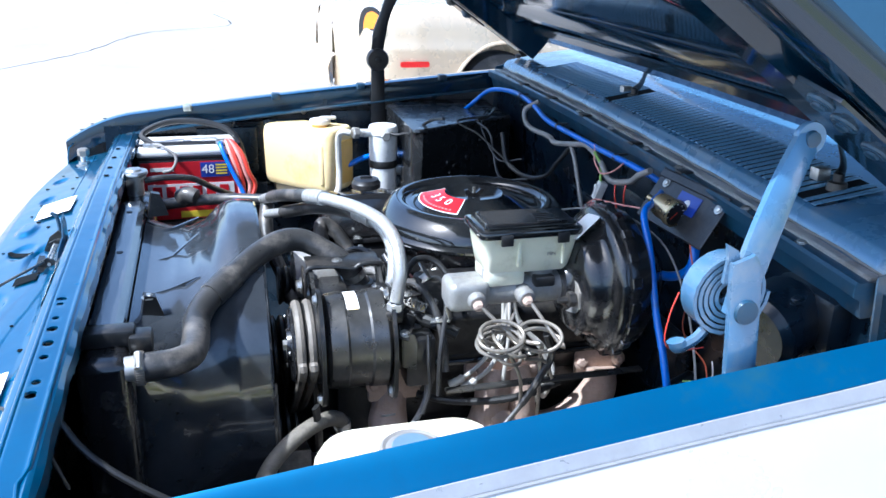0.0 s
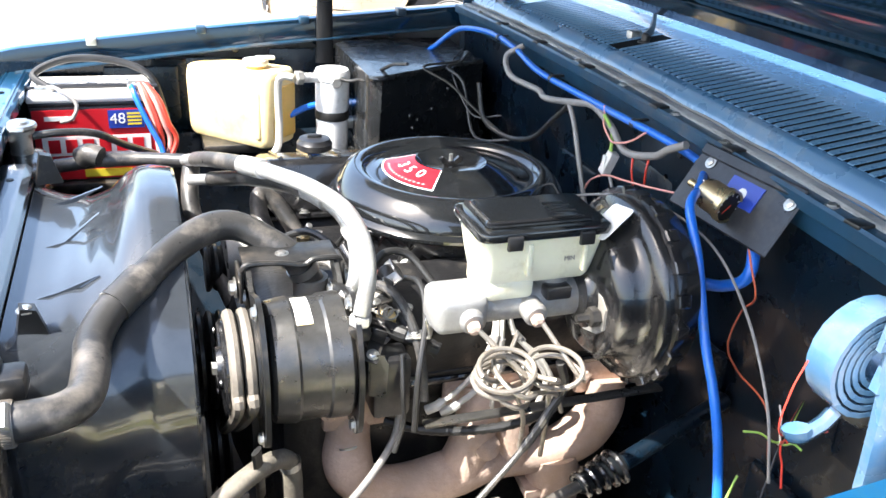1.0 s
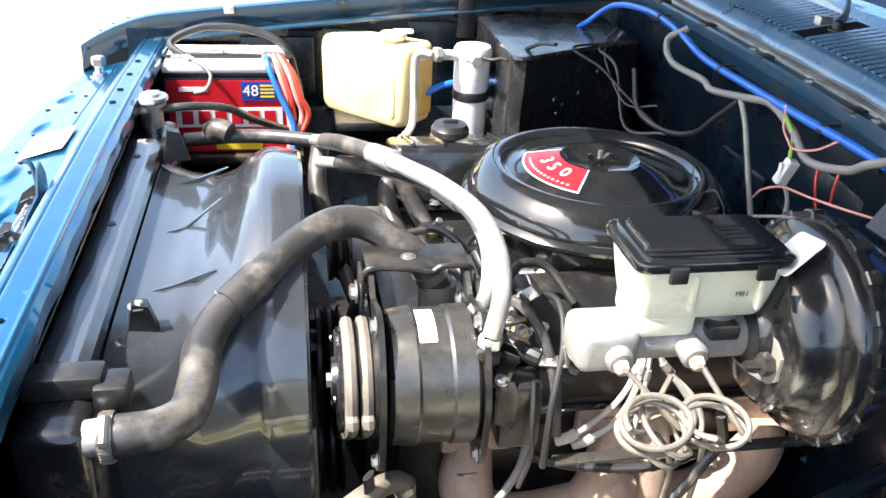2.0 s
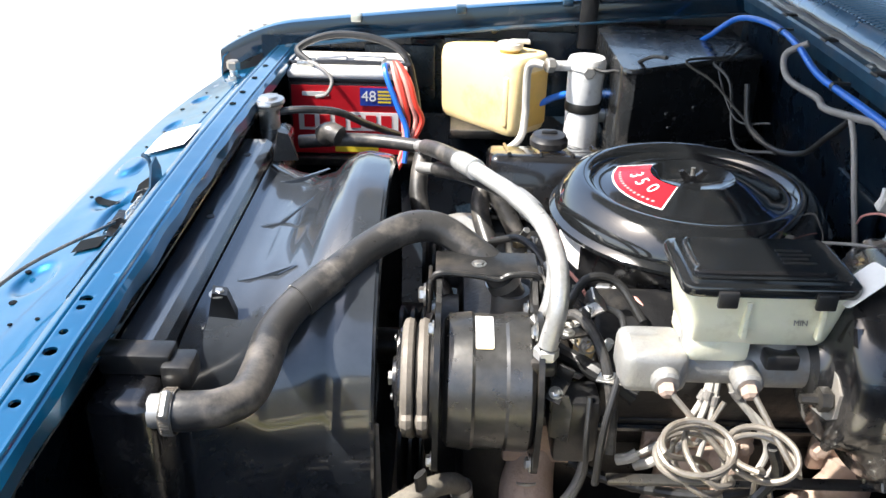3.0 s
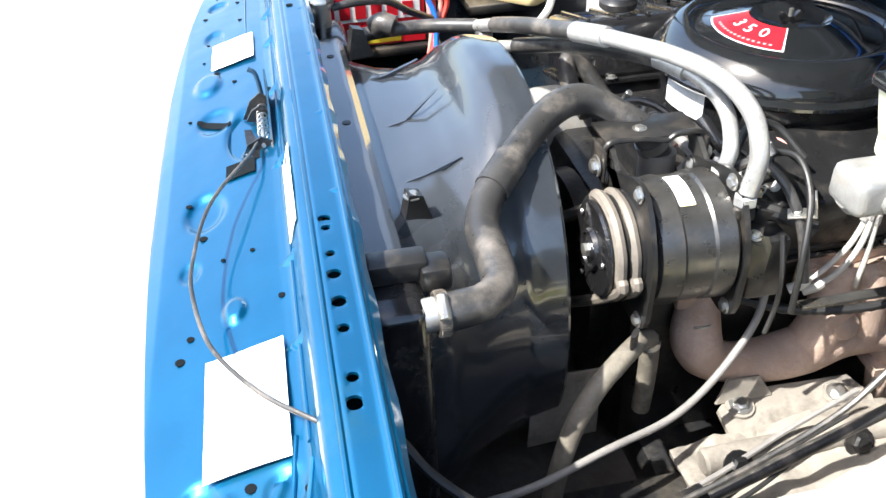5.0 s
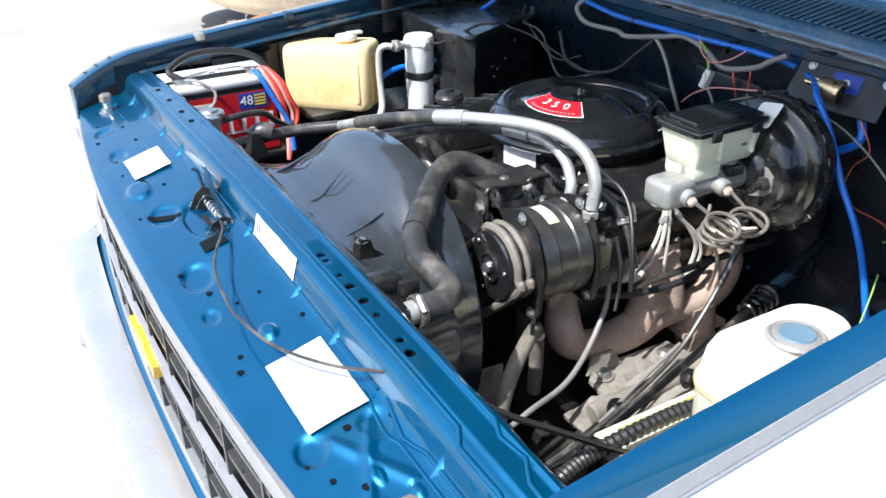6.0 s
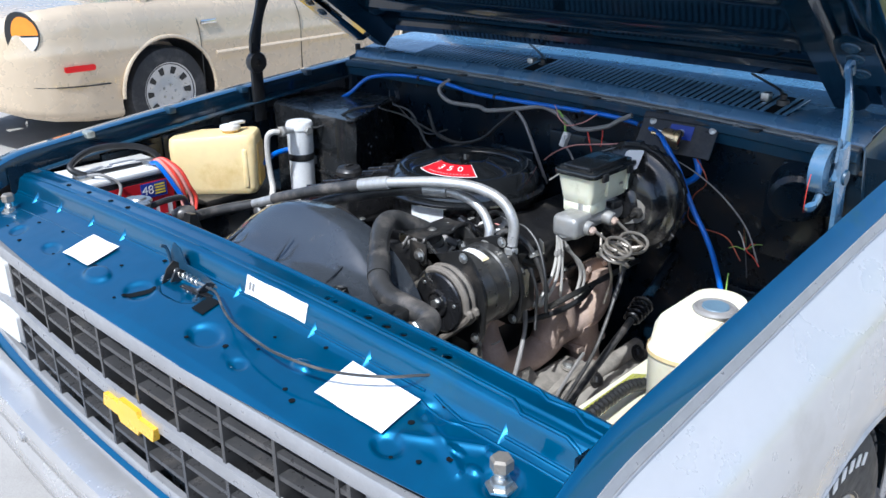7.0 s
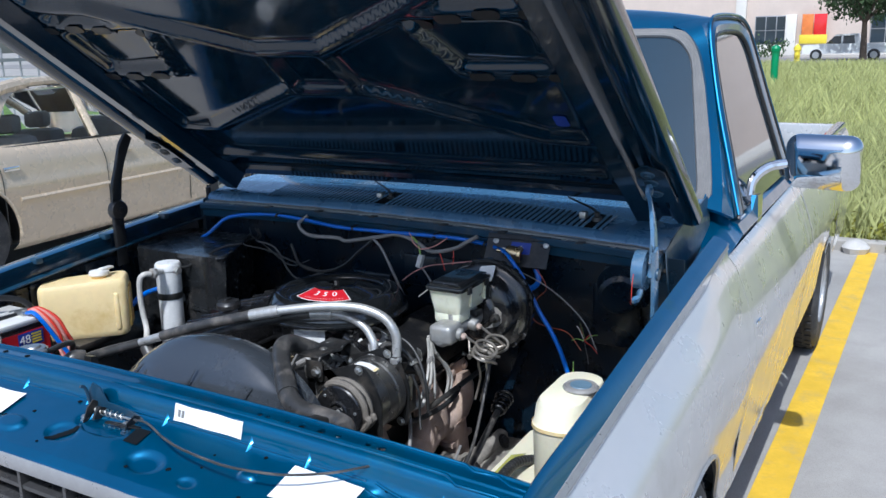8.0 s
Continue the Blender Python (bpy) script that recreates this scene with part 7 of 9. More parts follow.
loose("vacuum_hose", tube([(0.47, 0.04, 0.92), (0.51, 0.00, 0.945), (0.54, -0.06, 0.94), (0.56, -0.12, 0.90)], 0.006, 10, 6), WIRE_BLACK, "thin black vacuum hose", "hose", "vacuum hoses")
loose("vacuum_hose", tube([(0.52, -0.21, 0.90), (0.56, -0.255, 0.905), (0.60, -0.29, 0.90), (0.635, -0.31, 0.885)], 0.011, 10, 6, None, 0.0012, 2), WIRE_BLACK, "black ribbed hose with a brass end", "hose", "vacuum hoses")
rb = random.Random(5)
CLUT = [(0.50, -0.06, 0.90), (0.53, 0.03, 0.90), (0.56, -0.17, 0.91), (0.58, -0.22, 0.905), (0.60, -0.25, 0.90), (0.52, 0.10, 0.89)]
for k, p in enumerate(CLUT):
    f = thing("sensor_fitting", "small brass and steel engine sensor fitting", "fitting", p, "engine fittings")
    part("hex", lathe([(0.010, -0.03), (0.012, -0.01), (0.012, 0.002), (0.008, 0.004)], 6), BRASS if k % 2 else STEEL, f)
    part("stem", rod((0, 0, 0.004), (rb.uniform(-0.01, 0.01), rb.uniform(-0.02, 0.01), 0.03), 0.006, 10, None, 0.001), STEEL if k % 2 else GREYWHITE, f)
for k in range(9):
    a = Vector((0.49 + 0.02 * k, -0.02 + rb.uniform(-0.1, 0.14), 0.885))
    loose("engine_wire", tube([a, a + Vector((0.02, -0.03, 0.035 + rb.uniform(0, 0.02))), a + Vector((0.05, -0.09, 0.03)), a + Vector((0.04, -0.15, 0.0))], 0.0028 + 0.0012 * (k % 3), 8, 5), (WIRE_BLACK, WIRE_GREY, WIRE_LIGHT, WIRE_PINK)[k % 4], "loose thin wire over the intake", "cable", "engine wires")
tab = prism([(-0.014, 0), (0.014, 0), (0.014, 0.045), (0.0, 0.06), (-0.014, 0.045)], 0.003, pose(0.690, -0.10, 0.875, 90, 0, 35), 0.001)
loose("lifting_tab", tab, BRASS, "zinc yellow steel lifting tab", "bracket")


def exhaust_manifold():
    t = thing("exhaust_manifold", "rusty brown cast iron exhaust manifold", "exhaust manifold", (0, 0, 0))
    part("collector", tube([(0.528, -0.235, 0.745), (0.520, -0.252, 0.712), (0.517, -0.266, 0.680), (0.530, -0.276, 0.652), (0.565, -0.281, 0.637), (0.620, -0.284, 0.632), (0.680, -0.286, 0.640), (0.735, -0.287, 0.655), (0.80, -0.287, 0.652), (0.86, -0.286, 0.655), (0.910, -0.284, 0.680), (0.940, -0.280, 0.722), (0.945, -0.268, 0.760)], lambda f: 0.031 + 0.007 * math.sin(f * 9.5) ** 2, 22, 7), RUST, t)
    part("runner", tube([(0.690, -0.286, 0.640), (0.705, -0.288, 0.690), (0.716, -0.284, 0.735), (0.725, -0.262, 0.775)], lambda f: 0.038 - 0.004 * math.sin(f * 3.1), 18, 6), RUST, t)
    part("runner", tube([(0.775, -0.287, 0.655), (0.772, -0.288, 0.700), (0.768, -0.282, 0.740), (0.762, -0.262, 0.775)], lambda f: 0.033 - 0.003 * math.sin(f * 3.1), 18, 6), RUST, t)
    for x, w in ((0.530, 0.05), (0.742, 0.075), (0.945, 0.05)):
        part("port_flange", box(x - w, x + w, -0.262, -0.246, 0.735, 0.800, 0.006), RUST, t)
        for d in (-0.8, 0.8):
            part("manifold_bolt", hexbolt((x + w * d, -0.263, 0.772), (0, -1, 0.2), 0.010, 0.009), RUST, t)
    part("casting_boss", lathe([(0.024, 0), (0.020, 0.012), (0.010, 0.017), (0, 0.017)], 18, frame_to((0.722, -0.310, 0.702), (0.722, -0.345, 0.722))), RUST, t)
    part("down_pipe", tube([(0.850, -0.286, 0.652), (0.854, -0.292, 0.60), (0.860, -0.30, 0.52), (0.87, -0.30, 0.40)], lambda f: 0.046 - 0.008 * f, 20, 6), RUST, t)
    part("outlet_flange", prism([(-0.06, -0.03), (0.06, -0.03), (0.055, 0.03), (-0.055, 0.03)], 0.014, pose(0.856, -0.292, 0.590), 0.003), RUST, t)
    b = part("clamp_bolt", rod((0.516, -0.290, 0.685), (0.514, -0.274, 0.722), 0.008, 12, None, 0.001), STEEL, t, "bright zinc bolt")
    part("nut", lathe([(0.013, 0), (0.013, 0.012), (0.010, 0.014)], 6, frame_to((0.516, -0.286, 0.695), (0.514, -0.270, 0.730))), STEEL, b)
    part("washer", lathe([(0.016, 0), (0.016, 0.003), (0.009, 0.003)], 18, frame_to((0.5145, -0.277, 0.715), (0.513, -0.265, 0.745))), STEEL, b)


exhaust_manifold()


# ---- air cleaner ----
def air_cleaner():
    c = (0.767, 0.041, 0)
    t = thing("air_cleaner", "black round air cleaner with a red decal", "air cleaner", c)
    part("base", lathe([(0.10, 0.885), (0.165, 0.888), (0.185, 0.896), (0.190, 0.91), (0.190, 0.972), (0.194, 0.976)], 72), BLACK, t, "satin black air cleaner base")
    part("lid", lathe([(0.188, 0.970), (0.207, 0.970), (0.211, 0.974), (0.211, 0.979), (0.207, 0.983), (0.203, 0.986), (0.203, 0.990), (0.196, 1.004), (0.182, 1.024), (0.170, 1.031), (0.158, 1.032), (0.151, 1.029), (0.146, 1.021), (0.138, 1.019), (0.120, 1.025), (0.080, 1.037), (0.062, 1.041), (0.055, 1.036), (0.045, 1.030), (0.016, 1.029), (0, 1.029)], 96), GLOSSBLACK, t, "glossy black pressed lid", angle=40)
    top_z = lambda r: 1.0255 + (0.120 - r) * 0.29
    rows = [[(r * math.cos(radians(a)), r * math.sin(radians(a)), top_z(r)) for a in spaced(148, 236, 22)] for r in spaced(0.063, 0.117, 4)]
    dec = part("decal", loft(rows, closed=False), RED, t, "red fan-shaped engine decal")
    part("decal_border", loft([[(r * math.cos(radians(a)), r * math.sin(radians(a)), top_z(r) + 0.0003) for a in spaced(148, 236, 22)] for r in (0.1165, 0.119)], closed=False), WHITE, dec)
    for a0, a1 in ((147, 148.3), (235.7, 237)):
        part("decal_border", loft([[(r * math.cos(radians(a)), r * math.sin(radians(a)), top_z(r) + 0.0003) for a in (a0, a1)] for r in (0.063, 0.09, 0.119)], closed=False), WHITE, dec)
    for ch, a in (("3", 178), ("5", 196), ("0", 214)):
        m = pose(0.084 * math.cos(radians(a)), 0.084 * math.sin(radians(a)), top_z(0.084) + 0.0008, 0, 0, a + 90) @ pose(0, 0, 0, 16, 0, 0)
        part("number", text_mesh(ch, 0.030, m, 0.0003), WHITE, dec, "white printed digit")
    for a in spaced(164, 226, 13):
        part("print_bar", box(-0.0020, 0.0020, -0.0022, 0.0022, 0, 0.0004, 0, 1, None, pose(0.107 * math.cos(radians(a)), 0.107 * math.sin(radians(a)), top_z(0.107) + 0.0004, 0, 16, a)), PINKPRINT, dec)
    part("stud", rod((0, 0, 1.026), (0, 0, 1.052), 0.0035, 10), STEEL, t)
    part("wing_nut", prism([(-0.022, 0.012), (-0.014, 0.014), (-0.005, 0.006), (0.005, 0.006), (0.014, 0.014), (0.022, 0.012), (0.012, -0.004), (-0.012, -0.004)], 0.007, pose(0, 0.0035, 1.034, 90, 0, 0), 0.002), BLACK, t)
    stk = [[(0.1915 * math.cos(radians(a)), 0.1915 * math.sin(radians(a)), z) for a in spaced(178, 206, 10)] for z in (0.918, 0.966)]
    part("sticker", loft(stk, closed=False), PAPER, t, "white paper sticker on the base")
    sn = loft([[(x, y + dy, z) for dy, z in ((-0.05, 0.905), (-0.05, 0.955), (-0.04, 0.965), (0.04, 0.965), (0.05, 0.955), (0.05, 0.905))] for x, y in ((-0.05, 0.15), (-0.10, 0.24), (-0.16, 0.30))])
    part("snorkel", sn, BLACK, t)


air_cleaner()


# ---- air conditioning compressor and pipes ----
def compressor():
    y, z = -0.268, 0.876
    A = lambda x: pose(x, y, z, 0, 90, 0) @ Matrix.Diagonal((1.08, 1.08, 1, 1))
    t = thing("ac_compressor", "dark belt-driven air conditioning compressor on a bracket", "compressor", (0.012, 0, 0))
    part("body", lathe([(0.02, 0), (0.070, 0.0), (0.078, 0.006), (0.080, 0.02), (0.0815, 0.034), (0.079, 0.038), (0.079, 0.075), (0.0815, 0.079), (0.082, 0.105), (0.078, 0.110), (0.070, 0.113), (0.02, 0.114)], 48, A(0.386)), COMPBODY, t, "worn satin compressor body")
    part("label", loft([[(x, y + 0.0866 * math.cos(radians(a)), z + 0.0866 * math.sin(radians(a))) for a in spaced(78, 118, 8)] for x in (0.424, 0.446)], closed=False), PAPER, t, "white strip label")
    part("label_end", loft([[(x, y + 0.0870 * math.cos(radians(a)), z + 0.0870 * math.sin(radians(a))) for a in spaced(114, 119, 3)] for x in (0.425, 0.445)], closed=False), CREAM, t)
    pl = part("pulley", lathe([(0.035, -0.020), (0.0675, -0.020), (0.069, -0.017), (0.069, -0.014), (0.060, -0.007), (0.069, -0.001), (0.069, 0.002), (0.060, 0.008), (0.069, 0.014), (0.069, 0.018), (0.035, 0.018)], 44, A(0.356)), SATIN, t, "worn two-groove pulley")
    cl = part("clutch_plate", lathe([(0.0, -0.030), (0.012, -0.030), (0.014, -0.026), (0.020, -0.026), (0.022, -0.030), (0.026, -0.030), (0.028, -0.024), (0.058, -0.024), (0.061, -0.021), (0.061, -0.018)], 40, A(0.352)), BLACK, t, "black clutch plate")
    part("clutch_nut", lathe([(0.009, -0.036), (0.009, -0.029)], 6, A(0.352)), STEEL, cl)
    for k in range(3):
        part("clutch_spring", prism([(0.024, -0.012), (0.054, -0.008), (0.056, 0.010), (0.040, 0.016), (0.024, 0.012)], 0.0025, A(0.3265) @ pose(0, 0, 0, 0, 0, 120 * k + 20), 0.0008), BLACK, cl)
        part("rivet", lathe([(0.004, -0.003), (0.003, -0.005), (0, -0.005)], 10, A(0.3270) @ pose(0, 0, 0, 0, 0, 120 * k + 20) @ pose(0.048, 0, 0)), STEEL, cl)
    # mounting plates with ears
    for x, s in ((0.374, 1.0), (0.498, 1.0)):
        pts = []
        for k in range(40):
            a = 2 * math.pi * k / 40
            r = 0.085 + 0.017 * max(0, math.cos(a - 1.9)) ** 10 + 0.020 * max(0, math.cos(a - 0.6)) ** 14 + 0.022 * max(0, math.cos(a - 4.0)) ** 14 + 0.016 * max(0, math.cos(a - 5.6)) ** 12
            pts.append((r * math.sin(a) * -1, r * math.cos(a)))
        pt = part("mount_plate", prism(pts, 0.007, A(x), 0.0015), SATIN, t, "black steel mounting plate")
        for a in (1.9, 0.6, 4.0, 5.6):
            part("bolt", hexbolt(A(x) @ Vector((-0.094 * math.sin(a), 0.094 * math.cos(a), -0.001)), (-1, 0, 0), 0.008, 0.007), STEEL, pt)
    tb = box(0.372, 0.508, -0.185, -0.120, 0.980, 0.984, 0.001)
    tube([(0.366, -0.186, 0.945), (0.366, -0.187, 0.965), (0.370, -0.188, 0.981), (0.382, -0.188, 0.987), (0.420, -0.188, 0.985), (0.455, -0.188, 0.979), (0.470, -0.188, 0.986), (0.500, -0.188, 0.987), (0.510, -0.188, 0.978), (0.512, -0.187, 0.955)], 0.0042, 8, 5, tb)
    box(0.363, 0.368, -0.200, -0.150, 0.932, 0.978, 0.002, 2, tb)
    box(0.508, 0.513, -0.200, -0.150, 0.940, 0.982, 0.002, 2, tb)
    part("top_bracket", tb, SATIN, t, "black pressed steel top bracket")
    for x0, x1 in ((0.374, 0.381), (0.499, 0.506)):
        part("bracket_arm", prism([(-0.245, 0.940), (-0.215, 0.930), (-0.160, 0.968), (-0.165, 0.984), (-0.190, 0.980)], x1 - x0, Matrix(((0, 0, 1, x0), (1, 0, 0, 0), (0, 1, 0, 0), (0, 0, 0, 1))), 0.0012), COMPBODY, t, "scuffed steel bracket arm")
    for x in (0.360, 0.514):
        part("bolt", hexbolt((x, -0.185, 0.952), (-1 if x < 0.4 else 1, 0, 0), 0.0105, 0.010), STEEL, t)
    part("bolt", hexbolt((0.43, -0.155, 0.984), (0, 0, 1), 0.007, 0.004), STEEL, t)
    part("port_block", box(0.488, 0.520, -0.330, -0.240, 0.925, 0.948, 0.006), SATIN, t)
    for yy in (-0.318, -0.252):
        part("hose_nut", lathe([(0.013, 0), (0.0155, 0.003), (0.0155, 0.014), (0.012, 0.016)], 6, pose(0.507, yy, 0.947)), ALU, t)
    for x in (0.342, 0.361):
        b = tube([(x, y - 0.0695, z + 0.0), (x, y - 0.063, z + 0.030), (x, y - 0.036, z + 0.060), (x, y, z + 0.0695), (x, y + 0.036, z + 0.060), (x, y + 0.065, z + 0.022), (x, 0.10, 0.655), (x, 0.07, 0.62), (x, -0.02, 0.60), (x, -0.15, 0.69), (x, y - 0.064, z - 0.03), (x, y - 0.0695, z)], 0.0082, 8, 6)
        part("belt", b, BELT, t, "dusty tan drive belt")
    part("lower_strut", tube([(0.36, -0.36, 0.80), (0.365, -0.345, 0.74), (0.37, -0.31, 0.68)], 0.010, 8, 4, flat=0.4), SATIN, t)


compressor()
pipes = thing("refrigerant_pipe", "bright aluminium refrigerant pipe with rubber sections", "pipe", (0, 0, 0), "refrigerant pipes")
P1 = [(0.10, 0.45, 0.925), (0.18, 0.44, 0.935), (0.26, 0.43, 0.938), (0.340, 0.390, 0.944), (0.360, 0.285, 0.982), (0.385, 0.17, 1.018), (0.425, 0.015, 1.058), (0.455, -0.075, 1.074), (0.485, -0.150, 1.082), (0.515, -0.225, 1.078), (0.528, -0.285, 1.056), (0.528, -0.316, 1.015), (0.520, -0.320, 0.965)]
part("metal_tube", tube(P1[3:], 0.0118, 14, 8), ALU, pipes)
part("rubber_section", tube(P1[:4], 0.0135, 14, 6), RUBBER, pipes, "black rubber section")
part("rubber_section", tube(curve_points(P1, 8)[30:47], 0.0140, 14, 1), RUBBER, pipes, "black rubber section")
part("crimp", tube(curve_points(P1, 8)[46:52], 0.0155, 16, 1), ALU, pipes, "crimped ferrule")
pipes2 = thing("refrigerant_pipe", "second aluminium refrigerant pipe looping to the compressor", "pipe", (0, 0, 0), "refrigerant pipes")
P2 = [(0.345, 0.33, 0.925), (0.390, 0.22, 0.965), (0.430, 0.09, 1.012), (0.470, -0.02, 1.040), (0.500, -0.10, 1.052), (0.524, -0.165, 1.046), (0.534, -0.215, 1.024), (0.530, -0.246, 0.988), (0.520, -0.252, 0.955)]
part("metal_tube", tube(P2, 0.0105, 14, 8), ALU, pipes2)
part("crimp", tube(curve_points(P2, 8)[30:37], 0.0150, 16, 1), ALU, pipes2, "crimped ferrule")
part("rubber_section", tube(curve_points(P2, 8)[6:31], 0.0140, 14, 1), RUBBER, pipes2)
loose("grommet", tube([(0.150, 0.435, 0.945), (0.165, 0.425, 0.955), (0.185, 0.415, 0.950)], 0.021, 16, 5), RUBBER, "thick black rubber grommet round the pipe", "grommet")


# ---- brake booster and master cylinder ----
def brake_booster():
    t = thing("brake_booster", "large glossy black brake servo on the firewall", "brake booster", (0.010, -0.415, 1.018))
    A = pose(0.772, 0, 0, 0, 90, 0) @ Matrix.Scale(0.88, 4)
    part("front_shell", lathe([(0.0, -0.006), (0.042, -0.006), (0.046, 0.002), (0.060, 0.006), (0.085, 0.010), (0.098, 0.018), (0.104, 0.036), (0.108, 0.050), (0.120, 0.056), (0.134, 0.060), (0.139, 0.068), (0.139, 0.080)], 72, A), BLACK, t, "glossy black front shell", angle=50)
    rim = lathe([(0.139, 0.076), (0.146, 0.076), (0.147, 0.082), (0.146, 0.090), (0.139, 0.092)], 72, A)
    part("crimped_rim", rim, BLACK, t)
    for k in range(20):
        part("crimp_tab", box(0.136, 0.150, -0.010, 0.010, 0.074, 0.094, 0.002, 1, None, A @ pose(0, 0, 0, 0, 0, 18 * k)), BLACK, t)
    part("rear_shell", lathe([(0.139, 0.088), (0.132, 0.12), (0.10, 0.15), (0.05, 0.19), (0, 0.19)], 60, A), BLACK, t)
    part("label", prism(rounded(0.055, 0.045, 0.006), 0.001, pose(0.797, -0.012, 0.100, 0, -38, 0) @ pose(0, 0, 0, -6, 0, 8)), PAPER, t, "torn grey paper label")
    part("check_valve", rod((0.79, 0.06, 0.06), (0.755, 0.07, 0.065), 0.012, 12, None, 0.002), BLACKPL, t)
    part("crease", tube([(0.788, -0.045, 0.07), (0.790, -0.072, 0.02), (0.790, -0.070, -0.04), (0.788, -0.045, -0.075)], 0.006, 8, 6), BLACK, t)


brake_booster()


def master_cylinder():
    t = thing("master_cylinder", "cast aluminium brake master cylinder with pale reservoir", "master cylinder", (0.026, 0.0, -0.003))
    y, z = -0.406, 1.012
    part("bore", lathe([(0.0, 0.558), (0.020, 0.558), (0.029, 0.566), (0.029, 0.575), (0.029, 0.600), (0.023, 0.612), (0.023, 0.700), (0.026, 0.712), (0.026, 0.762)], 30, pose(0, y, z, 0, 90, 0)), CASTALU, t, "cast aluminium cylinder")
    part("front_boss", box(0.556, 0.625, y - 0.034, y + 0.030, z - 0.022, z + 0.028, 0.012, 3), CASTALU, t)
    for x in (0.640, 0.720):
        part("reservoir_boss", lathe([(0.021, 0.0), (0.021, 0.030), (0.017, 0.034)], 20, pose(x, y, z + 0.010)), CASTALU, t)
    for x in (0.600, 0.684):
        part("port", rod((x, y - 0.015, z + 0.002), (x, y - 0.044, z - 0.002), 0.0155, 18, None, 0.003), CASTALU, t)
        part("line_nut", lathe([(0.0075, 0), (0.009, 0.002), (0.009, 0.010), (0.005, 0.013)], 6, frame_to((x, y - 0.042, z - 0.002), (x, y - 0.06, z - 0.012))), RUST, t)
    fl = prism([(-0.075, -0.014), (-0.062, -0.026), (-0.03, -0.036), (0.03, -0.036), (0.062, -0.026), (0.075, -0.014), (0.075, 0.014), (0.062, 0.026), (0.03, 0.036), (-0.03, 0.036), (-0.062, 0.026), (-0.075, 0.014)], 0.014, pose(0.760, y, z) @ pose(0, 0, 0, 0, 90, 0) @ pose(0, 0, 0, 0, 0, 90), 0.004)
    part("flange", fl, CASTALU, t)
    for s in (-1, 1):
        part("stud_nut", lathe([(0.011, 0), (0.013, 0.002), (0.013, 0.012), (0.006, 0.014), (0.005, 0.030), (0, 0.031)], 6, frame_to((0.759, y + s * 0.062, z), (0.70, y + s * 0.062, z))), GREASE, t)
    # stepped reservoir
    res = bmesh.new()
    cx, cy = 0.690, -0.394
    rings = []
    for zz, l, w in ((1.050, 0.136, 0.070), (1.054, 0.143, 0.076), (1.078, 0.152, 0.084), (1.111, 0.162, 0.094), (1.115, 0.166, 0.098)):
        rings.append([(cx + a, cy + b, zz) for a, b in rounded(l, w, 0.012, 4)])
    loft(rings, res)
    box(cx - 0.070, cx - 0.004, cy - 0.037, cy + 0.037, 1.026, 1.062, 0.008, 2, res)
    reservoir = part("reservoir", res, PALE, t, "pale translucent plastic fluid reservoir")
    for x in (cx - 0.02, cx + 0.055):
        part("rib", box(x - 0.003, x + 0.003, cy - 0.0485, cy - 0.040, 1.064, 1.106, 0.001), PALE, reservoir)
    part("level_mark", text_mesh("MIN", 0.008, pose(cx + 0.035, cy - 0.0445, 1.082, 82, 0, 0)), WIRE_GREY, reservoir, "moulded level mark")
    lid = part("lid", bevelled(prism(rounded(0.176, 0.108, 0.014, 4), 0.012, pose(cx, cy, 1.114)), 0.003, 2), GLOSSBLACK, reservoir, "black plastic reservoir lid")
    part("lid_field", prism(rounded(0.158, 0.090, 0.010, 4), 0.006, pose(cx, cy, 1.125), 0.003), GLOSSBLACK, lid)
    ridge = [(cx - 0.066, cy + 0.036, 1.1325), (cx - 0.070, cy + 0.025, 1.1325), (cx - 0.070, cy - 0.024, 1.1325), (cx - 0.062, cy - 0.036, 1.1325), (cx + 0.062, cy - 0.036, 1.1325)]
    part("lid_ridge", tube(ridge, 0.0030, 8, 5), BLACK, lid, "raised lid rim")
    for k in range(4):
        part("lid_print", box(cx + 0.020, cx + 0.020 + 0.034 - 0.006 * (k % 2), cy - 0.012 + k * 0.009, cy - 0.008 + k * 0.009, 1.1308, 1.1317), SATIN, lid, "raised lid marking")
    for x in (cx - 0.045, cx + 0.05):
        part("lid_clip", box(x - 0.010, x + 0.010, cy - 0.058, cy - 0.052, 1.104, 1.122, 0.002), BLACKPL, lid)
    part("warning_switch", box(0.70, 0.735, y - 0.034, y - 0.012, z + 0.012, z + 0.03, 0.004), BLACKPL, t)


master_cylinder()

# brake lines in loose coils under the cylinder
def coil(c, r, turns, rise, tilt, yaw, start, end, rad, mat, lab, squash=0.75):
    m = pose(*c, tilt, 0, yaw)
    pts = [start]
    n = int(turns * 9)
    for k in range(n + 1):
        a = 2 * math.pi * k / 9
        pts.append(m @ Vector((r * math.cos(a), r * squash * math.sin(a), rise * (k / n - 0.5))))
    pts += end
    loose("brake_line", tube(pts, rad, 8, 4), mat, lab, "brake line", "brake lines")


